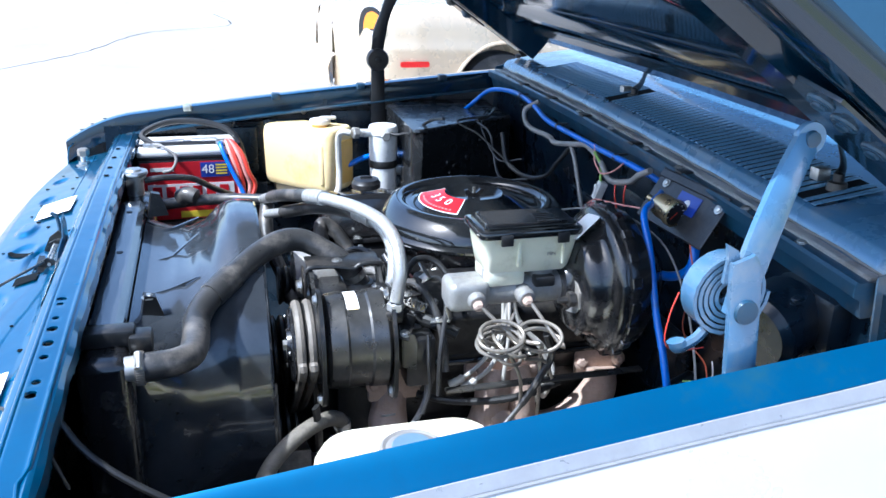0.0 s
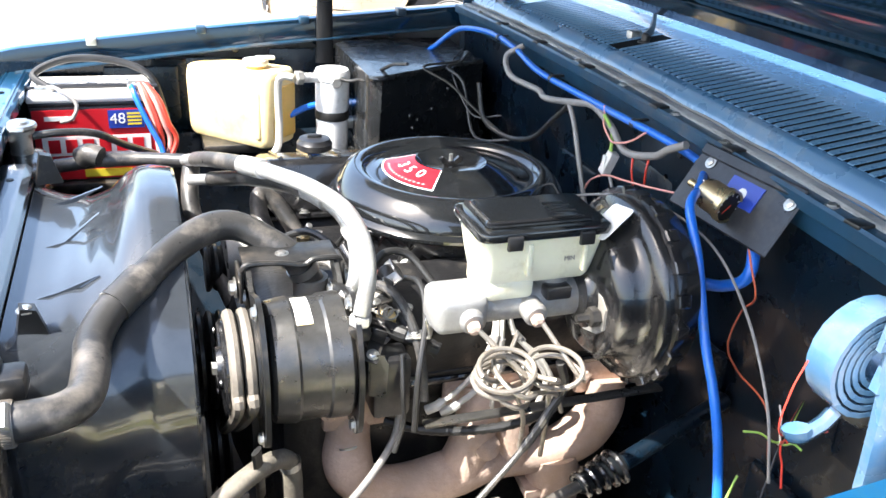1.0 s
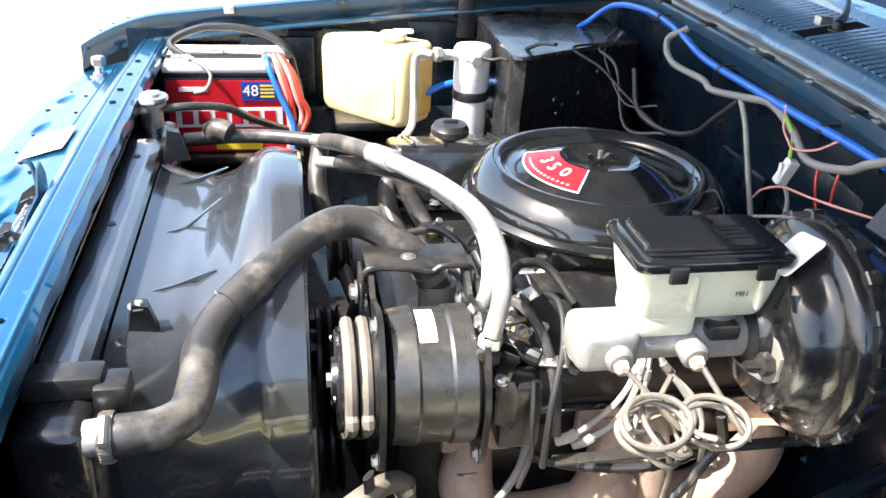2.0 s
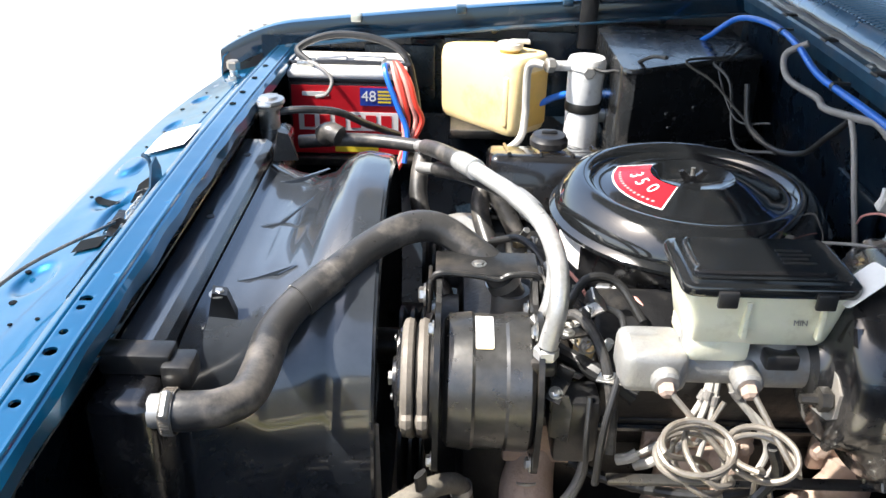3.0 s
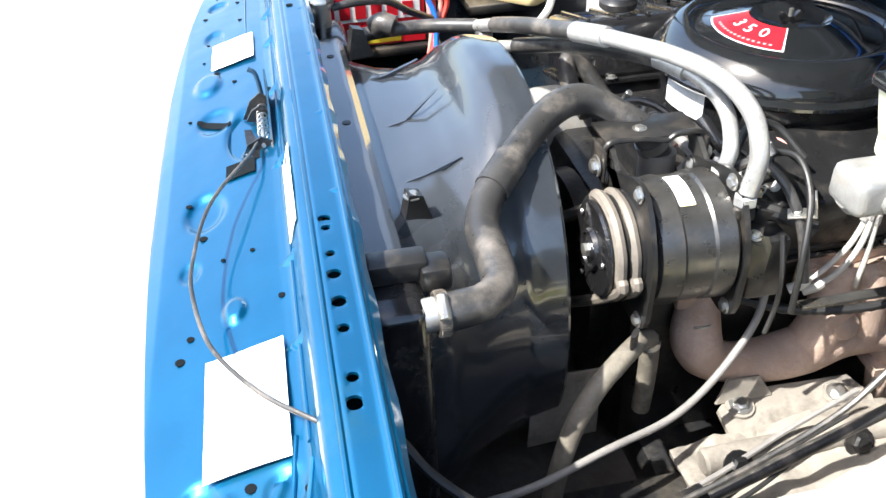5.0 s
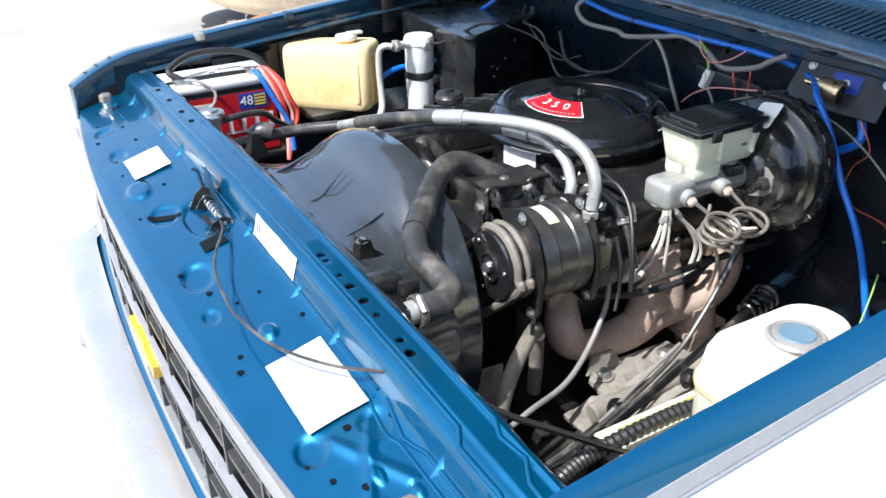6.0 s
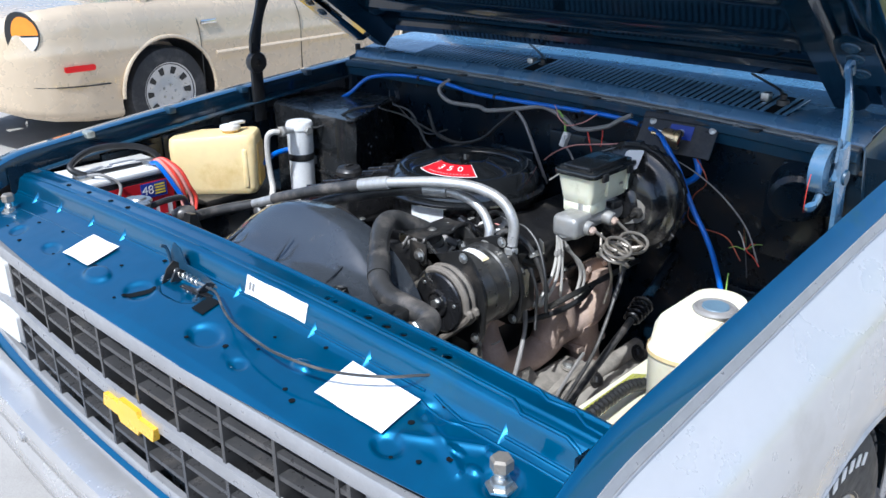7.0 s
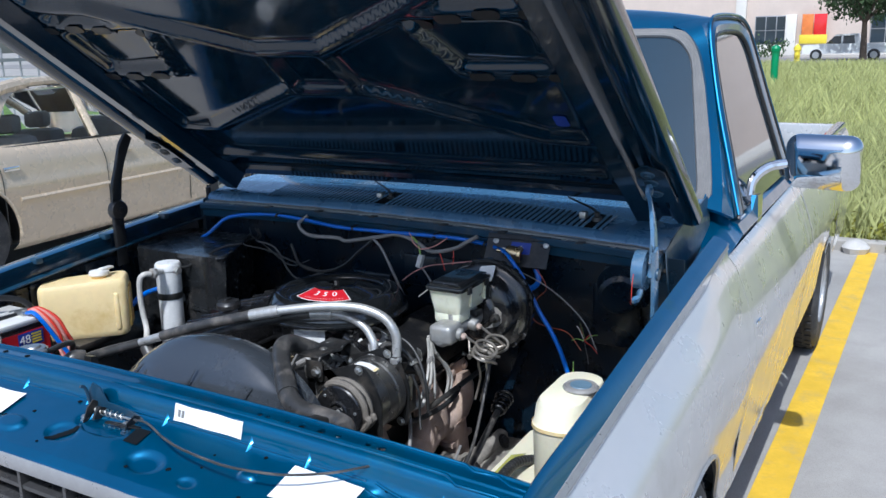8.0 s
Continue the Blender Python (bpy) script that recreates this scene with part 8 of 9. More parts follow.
coil((0.648, -0.502, 0.966), 0.037, 2.6, 0.034, 24, 8, (0.630, -0.458, 1.003), [(0.672, -0.470, 0.925), (0.700, -0.462, 0.87), (0.712, -0.440, 0.80)], 0.0034, LINEPIPE, "steel brake line coiled under the master cylinder")
coil((0.716, -0.500, 0.962), 0.034, 1.8, 0.036, 30, -30, (0.714, -0.458, 1.003), [(0.730, -0.470, 0.915), (0.735, -0.462, 0.86), (0.745, -0.440, 0.78)], 0.0034, LINEPIPE, "steel brake line coiled under the master cylinder")
coil((0.662, -0.490, 0.945), 0.041, 1.7, 0.030, 34, 70, (0.695, -0.432, 0.975), [(0.700, -0.480, 0.915), (0.740, -0.468, 0.90), (0.760, -0.455, 0.86)], 0.0032, LINEPIPE, "thin steel line looped loosely under the cylinder")
loose("brake_line", tube([(0.735, -0.478, 0.955), (0.752, -0.466, 0.908), (0.732, -0.468, 0.87), (0.709, -0.471, 0.835), (0.665, -0.480, 0.79), (0.60, -0.492, 0.735), (0.50, -0.505, 0.690), (0.38, -0.52, 0.655), (0.26, -0.53, 0.63)], lambda f: 0.0062 if f < 0.4 else 0.0044, 8, 6), RUBBER, "taped black line running down past the manifold", "brake line", "brake lines")
# spark plug wires: a bunch behind the master cylinder fanning out to the plugs
FANS = [[(0.727, -0.290, 0.935), (0.726, -0.292, 0.885), (0.706, -0.298, 0.840), (0.672, -0.302, 0.806), (0.640, -0.304, 0.786)],
        [(0.732, -0.286, 0.940), (0.730, -0.296, 0.890), (0.720, -0.302, 0.842), (0.698, -0.304, 0.802), (0.664, -0.304, 0.778)],
        [(0.738, -0.292, 0.938), (0.737, -0.298, 0.884), (0.733, -0.304, 0.830), (0.728, -0.306, 0.780), (0.733, -0.298, 0.749)],
        [(0.744, -0.288, 0.940), (0.758, -0.294, 0.890), (0.792, -0.300, 0.848), (0.816, -0.302, 0.800), (0.802, -0.298, 0.735)],
        [(0.742, -0.282, 0.942), (0.764, -0.290, 0.882), (0.806, -0.302, 0.838), (0.828, -0.306, 0.790), (0.818, -0.300, 0.742)]]
for k, fan in enumerate(FANS):
    w = thing("plug_wire", "dusty pale spark plug wire with rubber boot", "plug wire", (0, 0, 0), "plug wires")
    fan = [Vector(p) for p in fan]
    end, way = fan[-1], (fan[-1] - fan[-2]).normalized()
    part("wire", tube(fan, 0.0040 + 0.0005 * (k % 2), 8, 6), WIRE_LIGHT, w)
    part("boot", tube([end - way * 0.012, end, end + way * 0.016 + Vector((0, 0.006, 0))], 0.0075, 10, 4), WIRE_LIGHT, w)
    part("separator", rod(fan[1], fan[1].lerp(fan[2], 0.25), 0.0060, 10), WIRE_GREY, w)
loose("plug_wire_sleeve", tube([(0.83, -0.33, 0.775), (0.76, -0.345, 0.765), (0.69, -0.330, 0.752), (0.62, -0.305, 0.748), (0.57, -0.275, 0.752)], 0.0065, 10, 10, None, 0.0012, 2), WIRE_BLACK, "black ribbed sleeve over the manifold ports", "conduit")

# ---- wiring along the firewall ----
LOOM = [(0.95, 0.78, 1.06), (0.962, 0.718, 1.094), (1.000, 0.66, 1.145), (1.020, 0.52, 1.164), (1.012, 0.36, 1.164), (0.990, 0.195, 1.156), (0.990, 0.03, 1.156), (0.985, -0.12, 1.160), (0.995, -0.24, 1.158), (1.008, -0.312, 1.148), (0.985, -0.36, 1.148), (0.935, -0.42, 1.150), (0.901, -0.455, 1.140), (0.896, -0.497, 1.088), (0.890, -0.545, 1.007), (0.888, -0.586, 0.948), (0.885, -0.620, 0.880), (0.875, -0.66, 0.77), (0.86, -0.69, 0.66)]
loom = thing("wiring_loom", "bright blue wrapped wiring loom along the cowl", "cable")
part("sleeve", tube(LOOM, 0.0062, 12, 7), WIRE_BLUE, loom)
for k in (3, 5, 7, 9):
    a, b = Vector(LOOM[k]), Vector(LOOM[k + 1])
    c = a.lerp(b, 0.4)
    part("cable_clip", lathe([(0.0066, -0.005), (0.0078, -0.005), (0.0078, 0.005), (0.0066, 0.005)], 14, frame_to(c, b), None, False), BLACKPL, loom, "black plastic clip")
    part("clip_foot", box(c.x, c.x + 0.022, c.y - 0.004, c.y + 0.004, c.z + 0.004, c.z + 0.008, 0.001), BLACKPL, loom)
loose("wiring_loom", tube([(0.984, -0.482, 1.12), (0.964, -0.512, 1.07), (0.954, -0.482, 1.04), (0.926, -0.451, 1.035)], 0.008, 12, 6), WIRE_BLUE, "short blue hose loop below the gauge plate", "cable")
loose("wiring_loom", tube([(1.019, 0.33, 1.175), (0.989, 0.345, 1.15), (0.984, 0.3, 1.12), (0.996, 0.198, 1.118), (0.996, 0.159, 1.112), (0.99, 0.033, 1.138), (0.986, -0.038, 1.152), (0.986, -0.105, 1.136), (0.984, -0.159, 1.112), (0.982, -0.242, 1.132), (0.979, -0.279, 1.154), (0.984, -0.312, 1.172)], 0.006, 12, 7), WIRE_GREY, "taped grey wiring loom sagging on the firewall", "cable")
loose("wiring_loom", tube([(0.991, 0.058, 1.132), (0.989, 0.023, 1.1), (0.992, -0.012, 1.03), (0.999, -0.052, 0.94)], 0.0045, 12, 6), WIRE_GREY, "taped grey wiring branch on the firewall", "cable")
loose("wiring_loom", tube([(0.926, 0.33, 1.1), (0.933, 0.3, 1.03), (0.964, 0.241, 1.01), (0.984, 0.173, 1.03), (0.989, 0.113, 1.08), (0.991, 0.058, 1.125)], 0.005, 10, 6), WIRE_BLACK, "black wiring branch from the heater box", "cable")
for q, m, lab in (([(0.982, -0.082, 1.165), (0.978, -0.093, 1.15), (0.976, -0.098, 1.137), (0.978, -0.112, 1.124), (0.978, -0.131, 1.118), (0.978, -0.177, 1.134), (0.98, -0.215, 1.16)], WIRE_PINK, "thin pink wire looped in the firewall loom"), ([(0.982, -0.187, 1.112), (0.978, -0.197, 1.09), (0.984, -0.202, 1.06)], WIRE_RED, "short red wire end in the firewall loom"), ([(0.982, -0.232, 1.13), (0.976, -0.237, 1.105), (0.982, -0.23, 1.08)], WIRE_RED, "short red wire end in the firewall loom"), ([(0.984, -0.052, 1.01), (0.964, -0.102, 1.045), (0.954, -0.162, 1.075), (0.947, -0.224, 1.09), (0.954, -0.282, 1.1), (0.969, -0.362, 1.115)], WIRE_PINK, "thin pale wire leading to the gauge")):
    loose("loose_wire", tube(q, 0.0017, 8, 6), m, lab, "cable", "loose wires")
con = thing("wire_connector", "white plastic connector hanging on a wire", "connector", (0.984, -0.118, 1.08))
part("shell", box(-0.009, 0.009, -0.008, 0.008, -0.022, 0.018, 0.002, 1, None, pose(0, 0, 0, 12, 14, 0)), GREYWHITE, con)
part("latch", box(-0.012, -0.008, -0.004, 0.004, -0.01, 0.012, 0.001), GREYWHITE, con)
part("lead", tube([(0, 0, 0.018), (0.0, 0.006, 0.05), (-0.01, 0.02, 0.075)], 0.003, 8, 5), WIRE_GREEN, con)
part("lead", tube([(0.002, 0, -0.02), (0.0, -0.02, -0.04), (-0.02, -0.05, -0.06)], 0.003, 8, 5), WIRE_GREY, con)
loose("loose_wire", tube([(0.70, -0.28, 1.065), (0.80, -0.33, 1.115), (0.883, -0.386, 1.125), (0.926, -0.471, 1.1), (0.911, -0.579, 1.06), (0.883, -0.673, 1.0), (0.869, -0.717, 0.93)], 0.0018, 8, 7), WIRE_GREY, "long thin grey wire arching over the servo", "cable", "loose wires")
loose("loose_wire", tube([(0.969, -0.482, 1.12), (0.954, -0.522, 1.09), (0.959, -0.537, 1.05), (0.974, -0.502, 1.01), (0.974, -0.492, 0.955), (0.964, -0.532, 0.94), (0.954, -0.602, 0.935), (0.926, -0.654, 0.9)], 0.0014, 8, 7), WIRE_ORANGE, "orange wire hanging on the firewall", "cable", "loose wires")
rc = random.Random(21)
for k in range(7):
    a = Vector((0.933, -0.659, 0.93))
    d = Vector((rc.uniform(-0.03, 0.005), rc.uniform(-0.03, 0.03), rc.uniform(-0.03, 0.03)))
    loose("loose_wire", tube([(0.979, -0.631, 0.96), a, a + d, a + d * 1.7 + Vector((0, 0, -0.006))], 0.0014, 6, 5), (WIRE_GREEN, WIRE_RED, WIRE_LIGHT, WIRE_RED, WIRE_GREEN, WIRE_BLACK, WIRE_LIGHT)[k], "cut wire end in a coloured bunch by the wing", "cable", "loose wires")
loose("loose_wire", tube([(0.80, -0.68, 0.76), (0.869, -0.654, 0.83), (0.897, -0.643, 0.875)], 0.0016, 8, 5), WIRE_GREEN, "green and yellow taped wire", "cable", "loose wires")


def gauge_plate():
    t = thing("gauge_plate", "dusty black plate with a small pressure gauge under the cowl", "bracket", (0, 0, 0))
    q = pose(0.975, -0.445, 1.140, 0, -58, 3.5)
    part("plate", box(-0.042, 0.040, -0.090, 0.100, -0.002, 0.002, 0.002, 1, None, q), GREYPLATE, t)
    part("lip", box(0.036, 0.052, -0.090, 0.098, -0.002, 0.007, 0.002, 1, None, q), GREYPLATE, t)
    part("sticker", box(-0.004, 0.030, -0.034, 0.024, 0.002, 0.0035, 0.0, 1, None, q), DECALBLUE, t, "blue square sticker")
    part("sticker_mark", lathe([(0.008, 0), (0.0075, 0.0006), (0, 0.0006)], 16, q @ pose(0.012, -0.005, 0.0034)), WHITE, t)
    part("screw", hexbolt(q @ Vector((0.030, 0.072, 0.003)), q.to_3x3() @ Vector((0, 0, 1)), 0.006, 0.004), STEEL, t)
    part("screw", hexbolt(q @ Vector((0.028, -0.078, 0.003)), q.to_3x3() @ Vector((0, 0, 1)), 0.006, 0.004), STEEL, t)
    g = frame_to((0.945, -0.418, 1.147), (0.955, -0.463, 1.140)) @ Matrix.Scale(0.86, 4)
    b = part("gauge_body", lathe([(0.012, 0), (0.022, 0.004), (0.024, 0.012), (0.024, 0.040), (0.027, 0.042), (0.027, 0.052), (0.024, 0.054), (0.0238, 0.050)], 28, g, None, False), BRASS, t, "brass gauge body")
    part("gauge_stem", lathe([(0.006, -0.028), (0.006, 0)], 12, g), BRASS, b)
    part("gauge_terminal", lathe([(0.0025, -0.014), (0.0025, 0)], 8, g @ pose(0.011, 0.008, 0)), STEEL, b)
    part("gauge_face", lathe([(0.0235, 0.0505), (0.0, 0.0505)], 28, g), WIRE_BLACK, b, "black gauge dial")
    part("needle", box(-0.0007, 0.0007, -0.004, 0.015, 0.0512, 0.0522, 0, 1, None, g @ pose(0, 0, 0, 0, 0, 130)), WIRE_RED, b)
    for k in range(7):
        part("dial_mark", box(-0.0006, 0.0006, 0.0175, 0.021, 0.0510, 0.0516, 0, 1, None, g @ pose(0, 0, 0, 0, 0, -110 + k * 36)), WHITE, b)


gauge_plate()
wm = thing("wiper_motor", "greasy black wiper motor housing on the firewall", "motor", (0.965, -0.74, 1.08))
part("housing", lathe([(0.0, -0.06), (0.045, -0.06), (0.055, -0.05), (0.055, 0.02), (0.045, 0.035), (0, 0.035)], 24, pose(0, 0, 0, 0, 80, 20)), BAY, wm)
part("gearbox", box(0.02, 0.07, -0.07, 0.05, -0.06, 0.05, 0.012), BAY, wm)
part("bolt", hexbolt((-0.02, -0.05, 0.05), (-0.5, 0, 1), 0.007, 0.006), BAY, wm)

# ---- driver's side low: washer tank, shaft, hoses ----
def washer_tank():
    t = thing("washer_tank", "white plastic washer bottle with blue-grey cap beside the wing", "tank", (0.428, -0.815, -0.010))
    rings = []
    for z, l, w in ((0.72, 0.20, 0.095), (0.73, 0.215, 0.102), (0.955, 0.228, 0.112), (0.968, 0.232, 0.115), (0.972, 0.226, 0.110), (1.005, 0.216, 0.104), (1.018, 0.20, 0.092), (1.022, 0.17, 0.07)):
        rings.append([(x, y, z) for x, y in rounded(l, w, min(0.05, w / 2 - 0.002), 6)])
    part("bottle", loft(rings), WHITEPL, t, "white plastic bottle", angle=40)
    part("seam", loft([[(x, y, z) for x, y in rounded(0.235, 0.118, 0.052, 6)] for z in (0.962, 0.970)], caps=False), CREAM, t, "yellowed moulding seam")
    part("cap", lathe([(0.036, 0), (0.038, 0.006), (0.034, 0.010), (0.030, 0.008), (0.026, 0.010), (0, 0.010)], 28, pose(0.0, -0.02, 1.020)), WIRE_GREY, t, "blue-grey snap cap")
    part("cap_disc", lathe([(0.024, 0), (0.022, 0.003), (0, 0.003)], 24, pose(0.0, -0.02, 1.029)), material("pale_blue_cap", (0.12, 0.19, 0.25), 0.4, 0, 0.1, 0.15, 12), t)


washer_tank()


def wiring_cover():
    t = thing("side_plate", "white plastic side cover with a striped yellow label", "cover", (0, 0, 0))
    m = look((0.40, -0.66, 0.74), (0.40, -0.66, -1)) @ pose(0, 0, 0, 0, 0, 0)
    u, v = Vector((1.0, 0.01, 0.0)).normalized(), Vector((0, -1, 0.35)).normalized()
    n = u.cross(v)
    M = Matrix((u, v, n)).transposed().to_4x4()
    M.translation = (0.318, -0.600, 0.742)
    part("panel", box(0, 0.40, 0.0, 0.16, 0.0, 0.006, 0.002, 1, None, M), WHITEPL, t, "dusty white panel")
    part("label", box(0.03, 0.24, 0.020, 0.060, -0.0016, -0.0005, 0, 1, None, M), material("faded_label", (0.30, 0.29, 0.16), 0.5, 0, 0, 0.2, 30), t, "faded label with yellow stripes")
    for k in range(4):
        part("stripe", box(0.035, 0.235, 0.0235 + k * 0.009, 0.028 + k * 0.009, -0.0028, -0.0018, 0, 1, None, M), material("faded_stripe", (0.40, 0.40, 0.05), 0.5, 0, 0, 0.25, 30) if k == 0 else bpy.data.materials["faded_stripe"], t)


wiring_cover()
loose("corrugated_conduit", tube([(0.14, -0.715, 0.795), (0.20, -0.698, 0.803), (0.26, -0.690, 0.806), (0.35, -0.687, 0.808), (0.435, -0.686, 0.803), (0.52, -0.70, 0.775)], 0.0105, 12, 14, None, 0.0024, 2), WIRE_BLACK, "black corrugated conduit below the washer bottle", "conduit")
loose("front_cable", tube([(0.030, -0.650, 0.995), (0.055, -0.665, 0.960), (0.10, -0.685, 0.925), (0.17, -0.70, 0.880), (0.25, -0.70, 0.820), (0.31, -0.70, 0.778)], 0.0048, 8, 6), WIRE_BLACK, "black cable dropping behind the header panel", "cable")


def steering_shaft():
    t = thing("steering_shaft", "black steering shaft with a ribbed rubber boot", "steering shaft", (0, 0, 0))
    a, b = Vector((0.868, -0.455, 0.752)), Vector((0.40, -0.510, 0.625))
    part("shaft", rod(a, b, 0.0085, 14), RUBBER, t, "dusty black shaft")
    d = (b - a).normalized()
    e = d.cross(Vector((0, 0, 1))).normalized()
    f = d.cross(e)
    turns = [a + d * (0.072 * k / 70) + (e * math.cos(k * 0.45) + f * math.sin(k * 0.45)) * (0.025 - 0.009 * k / 70) for k in range(71)]
    boot = part("boot", tube([a + d * (0.006 * k) for k in range(13)], lambda g: 0.019 - 0.007 * g, 16, 1), SLOTSHADE_BOOT, t, "small rubber boot")
    part("boot_rib", tube(turns, 0.0042, 8, 1), BLACK, boot, "shiny black coiled rib")
    part("column", rod((1.05, -0.43, 0.815), (0.868, -0.455, 0.752), 0.013, 18, None, 0.004), BAY, t)
    part("joint", box(-0.018, 0.018, -0.018, 0.018, -0.03, 0.03, 0.006, 2, None, frame_to(b, b + d)), GREASE, t)


steering_shaft()
fh = thing("fuel_hose", "dusty grey-brown rubber hose in front of the manifold", "hose")
part("hose_body", tube([(0.240, -0.43, 0.52), (0.252, -0.425, 0.62), (0.276, -0.414, 0.704), (0.310, -0.393, 0.742), (0.354, -0.364, 0.759), (0.400, -0.325, 0.752), (0.425, -0.300, 0.722), (0.430, -0.295, 0.66), (0.43, -0.29, 0.58)], 0.014, 12, 7), material("dusty_brown_hose", (0.15, 0.135, 0.11), 0.6, 0, 0, 0.3, 14, 0.2, 120, (0.30, 0.27, 0.22), 0.4, 18), fh)
part("clamp", lathe([(0.0146, -0.006), (0.0156, -0.006), (0.0156, 0.006), (0.0146, 0.006)], 20, frame_to((0.425, -0.300, 0.722), (0.43, -0.295, 0.66)), None, False), STEEL, fh)
loose("dipstick_tube", tube([(0.584, -0.300, 0.87), (0.582, -0.309, 0.816), (0.569, -0.324, 0.752), (0.506, -0.354, 0.688), (0.427, -0.390, 0.661), (0.318, -0.433, 0.672), (0.21, -0.46, 0.66), (0.12, -0.45, 0.63)], 0.0055, 12, 7), WIRE_GREY, "grey tube curving down past the manifold", "hose")
loose("thin_wire", tube([(0.575, -0.33, 0.90), (0.572, -0.352, 0.85), (0.575, -0.350, 0.80), (0.56, -0.36, 0.76)], 0.0035, 8, 6), WIRE_BLACK, "thin black wire by the compressor", "cable")
loose("coil_housing", box(0.535, 0.590, -0.335, -0.285, 0.80, 0.895, 0.008), BLACKPL, "black plastic sensor housing beside the compressor", "sensor")
for k, q in enumerate(([(0.10, -0.50, 0.60), (0.28, -0.50, 0.60), (0.44, -0.47, 0.615), (0.58, -0.43, 0.64), (0.70, -0.40, 0.66)], [(0.12, -0.54, 0.61), (0.30, -0.52, 0.615), (0.42, -0.51, 0.605), (0.56, -0.46, 0.63), (0.66, -0.44, 0.66)], [(0.20, -0.58, 0.63), (0.34, -0.55, 0.622), (0.47, -0.52, 0.64), (0.55, -0.49, 0.65)])):
    loose("frame_cable", tube(q, (0.0042, 0.0026, 0.0034)[k], 8, 6), (WIRE_GREY, WIRE_BLACK, WIRE_BLACK)[k], "dusty cable along the chassis rail", "cable", "frame cables")
bracket = thing("frame_bracket", "dusty grey steel bracket behind the fan shroud", "bracket", (0, 0, 0))
part("plate", prism([(0.290, 0.810), (0.314, 0.801), (0.317, 0.658), (0.369, 0.656), (0.370, 0.524), (0.259, 0.515), (0.264, 0.615), (0.289, 0.661)], 0.004, pose(0, -0.268, 0, 90), 0.001), DUSTYFRAME, bracket)
mount = thing("engine_mount", "dusty steel mount bracket bolted on the chassis rail", "bracket", (0.60, -0.345, 0.588))
part("plate", prism([(-0.07, -0.05), (0.16, -0.05), (0.17, -0.01), (0.15, 0.03), (-0.04, 0.035), (-0.07, 0.01)], 0.008, pose(0, 0, 0, 14), 0.002), DUSTYFRAME, mount)
part("upstand", prism([(-0.07, 0.0), (0.02, 0.0), (0.0, 0.035), (-0.05, 0.035)], 0.006, pose(0, 0.02, 0.012, 70), 0.002), DUSTYFRAME, mount)
for x, y in ((-0.036, 0.006), (0.115, -0.005)):
    part("washer", lathe([(0.022, 0), (0.021, 0.003), (0.012, 0.003)], 20, pose(x, y, 0.012, 14)), DUSTYFRAME, mount)
    part("bolt", hexbolt((x, y, 0.014), (0, -0.2, 1), 0.012, 0.010), STEEL, mount)
arm = thing("control_arm", "dusty grey-brown upper control arm and spring pocket", "suspension arm", (0, 0, 0))


def arm_top(x, y):
    f = (x - 0.45) / 0.5
    return 0.575 + 0.030 * math.sin(f * 3.1) + 0.022 * noise.noise(Vector((x * 13, y * 13, 4))) + 0.010 * noise.noise(Vector((x * 37, y * 37, 1))) - 0.10 * max(0.0, -0.52 - y)


part("pocket", sheet(lambda x, y: (x, y, arm_top(x, y)), spaced(0.44, 0.97, 40), spaced(-0.64, -0.375, 22)), DUSTYFRAME, arm, "dust-caked pressed steel", angle=40, solid=0.01)
part("pivot_bar", rod((0.46, -0.430, 0.605), (0.90, -0.430, 0.615), 0.020, 14, None, 0.004), DUSTYFRAME, arm)
for x in (0.50, 0.68, 0.86):
    part("pivot_nut", hexbolt((x, -0.452, 0.615), (0, -1, 0.6), 0.015, 0.014), GREASE, arm)

# ---- more thin wiring on the firewall ----
rw = random.Random(11)
for k in range(3):
    y0, y1 = 0.50 - 0.04 * k + rw.uniform(-0.04, 0.04), 0.33 - 0.03 * k + rw.uniform(-0.05, 0.05)
    q = [(0.965, y0 + 0.04, 1.125), (0.93, y0, 1.112), (rw.uniform(0.84, 0.93), (y0 + y1) / 2 + 0.06, 1.104), (rw.uniform(0.86, 0.95), (y0 + y1) / 2, 1.08 + rw.uniform(0, 0.02)), (0.92, y1, rw.uniform(0.99, 1.06)), (0.965, y1 - rw.uniform(0.03, 0.12), rw.uniform(1.0, 1.08))]
    loose("heater_wire", tube(q, 0.0020 + 0.0007 * (k % 3), 6, 6), WIRE_BLACK, "thin dark wire hanging over the heater case", "cable", "heater wires")

# ---- small brackets and fittings beside the compressor ----
for k, (x, y, z, a) in enumerate(((0.555, -0.275, 0.955, 20), (0.60, -0.325, 0.925, -30), (0.535, -0.33, 0.91, 60), (0.585, -0.235, 0.965, -10))):
    br = thing("small_bracket", "small bent steel bracket bolted beside the compressor", "bracket", (x, y, z), "small brackets")
    br.rotation_euler = (radians(8 * k), radians(-12 * k), radians(a))
    part("foot", box(-0.018, 0.018, -0.010, 0.010, -0.0015, 0.0015, 0.001), STEEL if k % 2 else SATIN, br)
    part("tab", box(0.015, 0.018, -0.010, 0.010, 0.0, 0.030, 0.001), STEEL if k % 2 else SATIN, br)
    part("bolt", hexbolt((-0.006, 0, 0.0015), (0, 0, 1), 0.006, 0.005), STEEL, br)
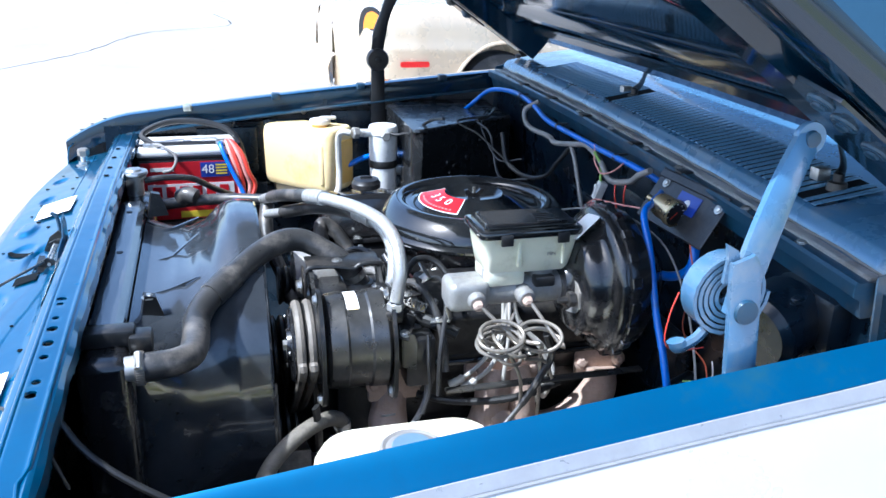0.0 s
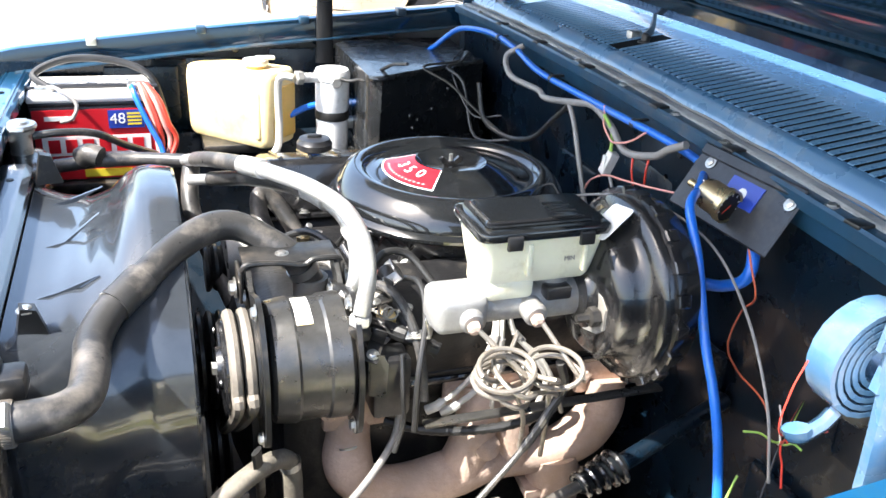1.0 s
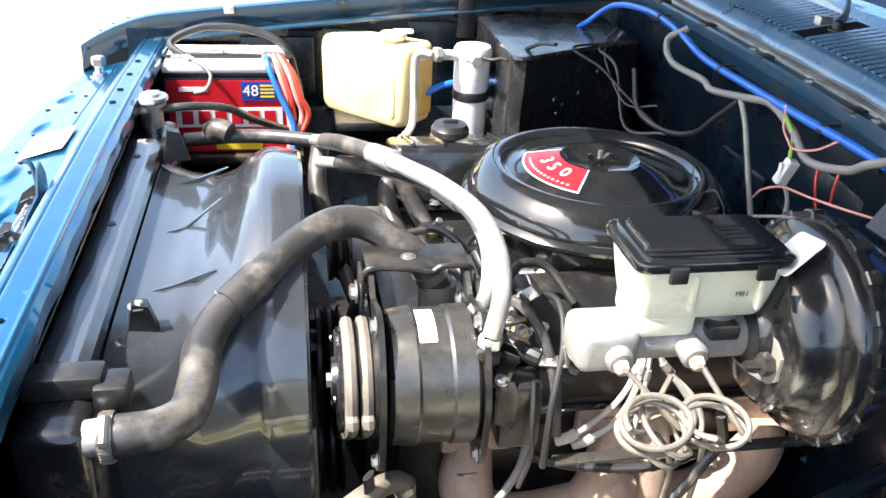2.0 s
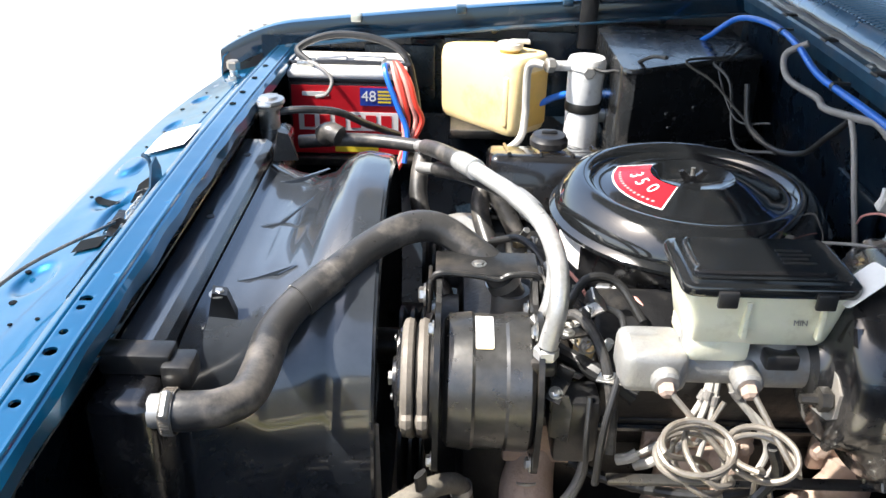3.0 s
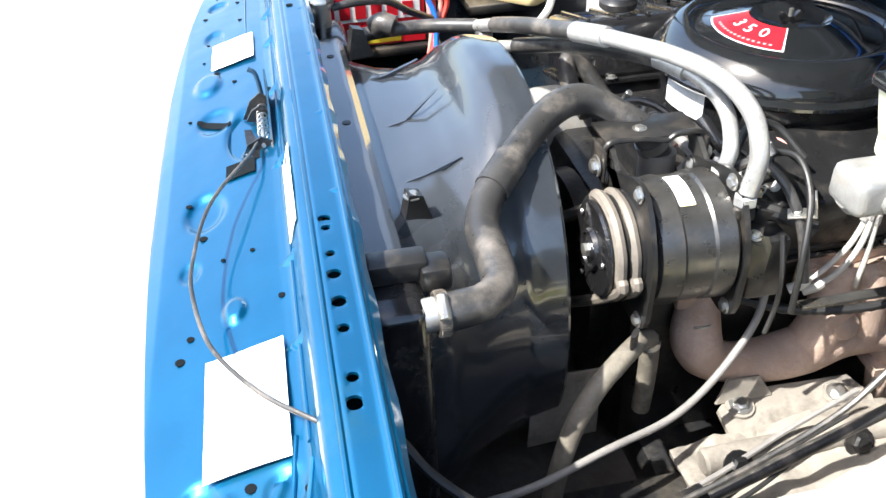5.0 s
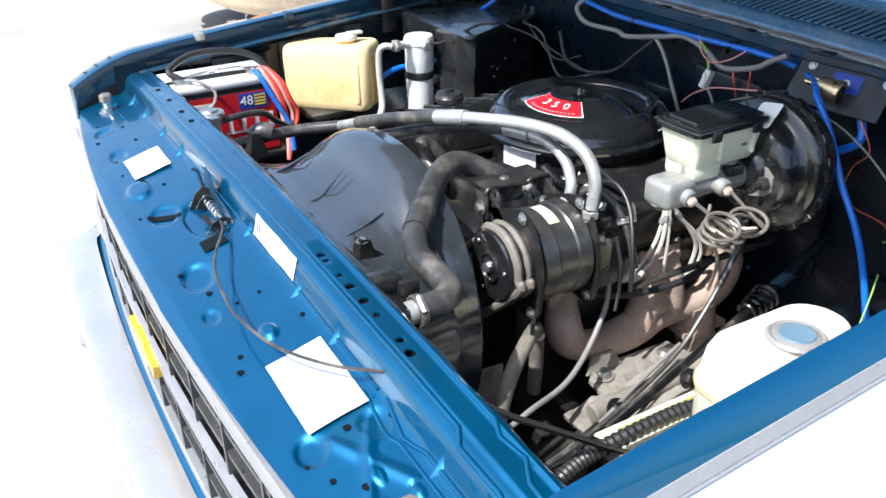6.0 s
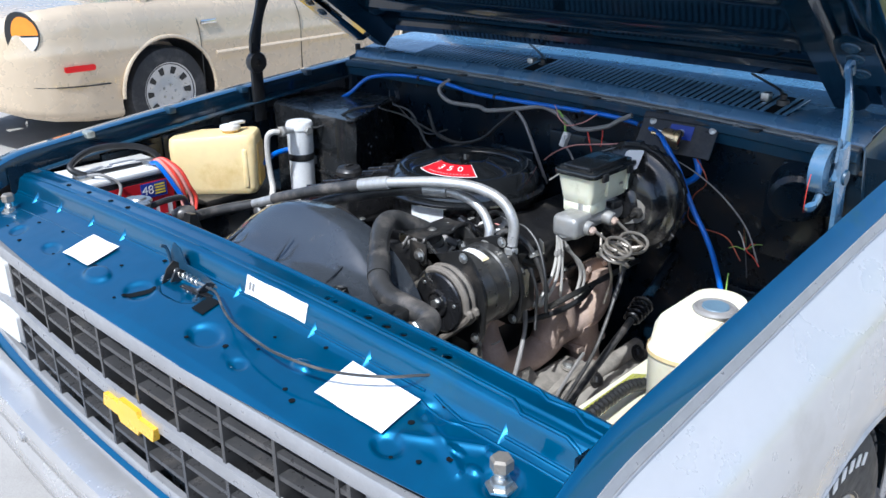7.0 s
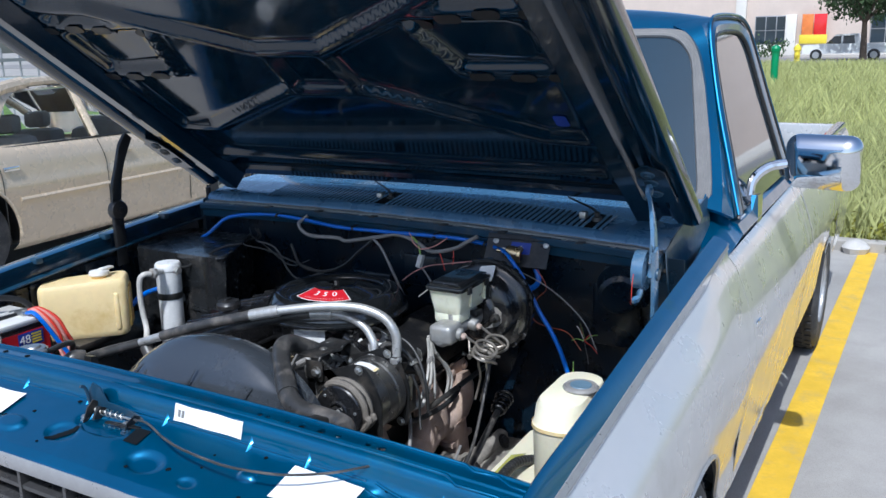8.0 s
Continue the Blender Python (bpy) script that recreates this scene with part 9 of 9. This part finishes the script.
for k, q in enumerate(([(0.53, -0.24, 0.945), (0.56, -0.265, 0.975), (0.585, -0.30, 0.955), (0.60, -0.335, 0.90), (0.60, -0.36, 0.84)], [(0.60, -0.22, 0.96), (0.615, -0.27, 0.975), (0.61, -0.32, 0.945), (0.59, -0.36, 0.88), (0.585, -0.37, 0.80)], [(0.55, -0.22, 0.95), (0.58, -0.20, 0.99), (0.62, -0.20, 0.985), (0.65, -0.235, 0.95)])):
    loose("engine_hose", tube(q, (0.007, 0.0045, 0.006)[k], 10, 6), (RUBBER, WIRE_BLACK, WIRE_BLACK)[k], "short hose looping beside the compressor", "hose", "engine hoses")

# ---- fittings between the compressor and the air cleaner ----
dip = thing("breather_tube", "black tube ending in a grimy brass elbow on the engine", "hose")
part("tube", tube([(0.535, -0.150, 0.985), (0.550, -0.180, 0.960), (0.590, -0.190, 0.925), (0.634, -0.192, 0.886)], 0.0105, 14, 6), BLACK, dip)
part("ferrule", rod((0.626, -0.192, 0.893), (0.637, -0.193, 0.883), 0.0125, 14, None, 0.001), SATIN, dip)
part("elbow", lathe([(0.020, 0), (0.021, 0.006), (0.015, 0.010), (0.015, 0.022), (0.009, 0.024)], 20, frame_to((0.638, -0.204, 0.846), (0.636, -0.200, 0.870))), BRASS, dip, "tarnished brass elbow")
plug = thing("sensor_plug", "cream plastic plug on a thin wire by the compressor", "connector", (0.586, -0.235, 0.896))
part("shell", box(-0.009, 0.009, -0.010, 0.010, -0.020, 0.016, 0.003, 2, None, pose(0, 0, 0, 20, 35, 30)), CREAM, plug)
part("collar", box(-0.012, 0.012, -0.013, 0.013, -0.034, -0.018, 0.002, 1, None, pose(0, 0, 0, 20, 35, 30)), GREYWHITE, plug)
part("lead", tube([(-0.008, 0.008, 0.018), (-0.022, 0.020, 0.030), (-0.026, 0.040, 0.020)], 0.0024, 8, 5), WIRE_LIGHT, plug)
loose("coiled_wire", tube([(0.560 + 0.009 * math.cos(k * 0.8) + 0.0006 * k, -0.200 - 0.0012 * k, 0.915 + 0.009 * math.sin(k * 0.8)) for k in range(44)], 0.0014, 6, 2), WIRE_LIGHT, "thin bare wire coiled beside the pipe ends", "cable")
valve = thing("vacuum_valve", "small white and steel vacuum valve under the air cleaner", "valve", (0.630, -0.121, 0.924))
part("body", lathe([(0.010, -0.022), (0.013, -0.018), (0.013, 0.004), (0.009, 0.008)], 14, pose(0, 0, 0, 0, 75, -40)), STEEL, valve)
part("cap", lathe([(0.011, 0.006), (0.015, 0.010), (0.015, 0.020), (0, 0.022)], 14, pose(0, 0, 0, 0, 75, -40)), GREYWHITE, valve)
part("nipple", rod((0, 0, 0.01), (0.004, -0.006, 0.034), 0.0035, 8), BLACKPL, valve)
guard = thing("steel_bracket", "scuffed grey angle bracket on the sensor housing", "bracket", (0.540, -0.338, 0.875))
part("flange", prism([(-0.012, -0.030), (0.012, -0.034), (0.014, 0.020), (0.008, 0.034), (-0.014, 0.034)], 0.003, pose(0, 0, 0, 90, 0, -18), 0.001), COMPBODY, guard)
part("web", box(-0.012, -0.009, 0.0, 0.040, -0.030, 0.034, 0.001), SATIN, guard)
rf = random.Random(31)
for k in range(8):
    a = Vector((0.545 + 0.014 * (k % 4), -0.150 - 0.02 * (k // 4), 0.900 + 0.01 * (k % 3)))
    f = thing("engine_fitting", "small greasy steel fitting on the intake", "fitting", a, "intake fittings")
    m = pose(0, 0, 0, rf.uniform(-40, 40), rf.uniform(-50, 50), rf.uniform(0, 180))
    part("hex", lathe([(0.008, -0.012), (0.010, -0.008), (0.010, 0.006), (0.007, 0.008)], 6, m), (STEEL, GREASE, ALU, BRASS)[k % 4], f)
    part("stem", lathe([(0.0045, 0.006), (0.0045, 0.022), (0.006, 0.024), (0.006, 0.028), (0, 0.029)], 10, m), (GREASE, STEEL, STEEL, ALU)[k % 4], f)
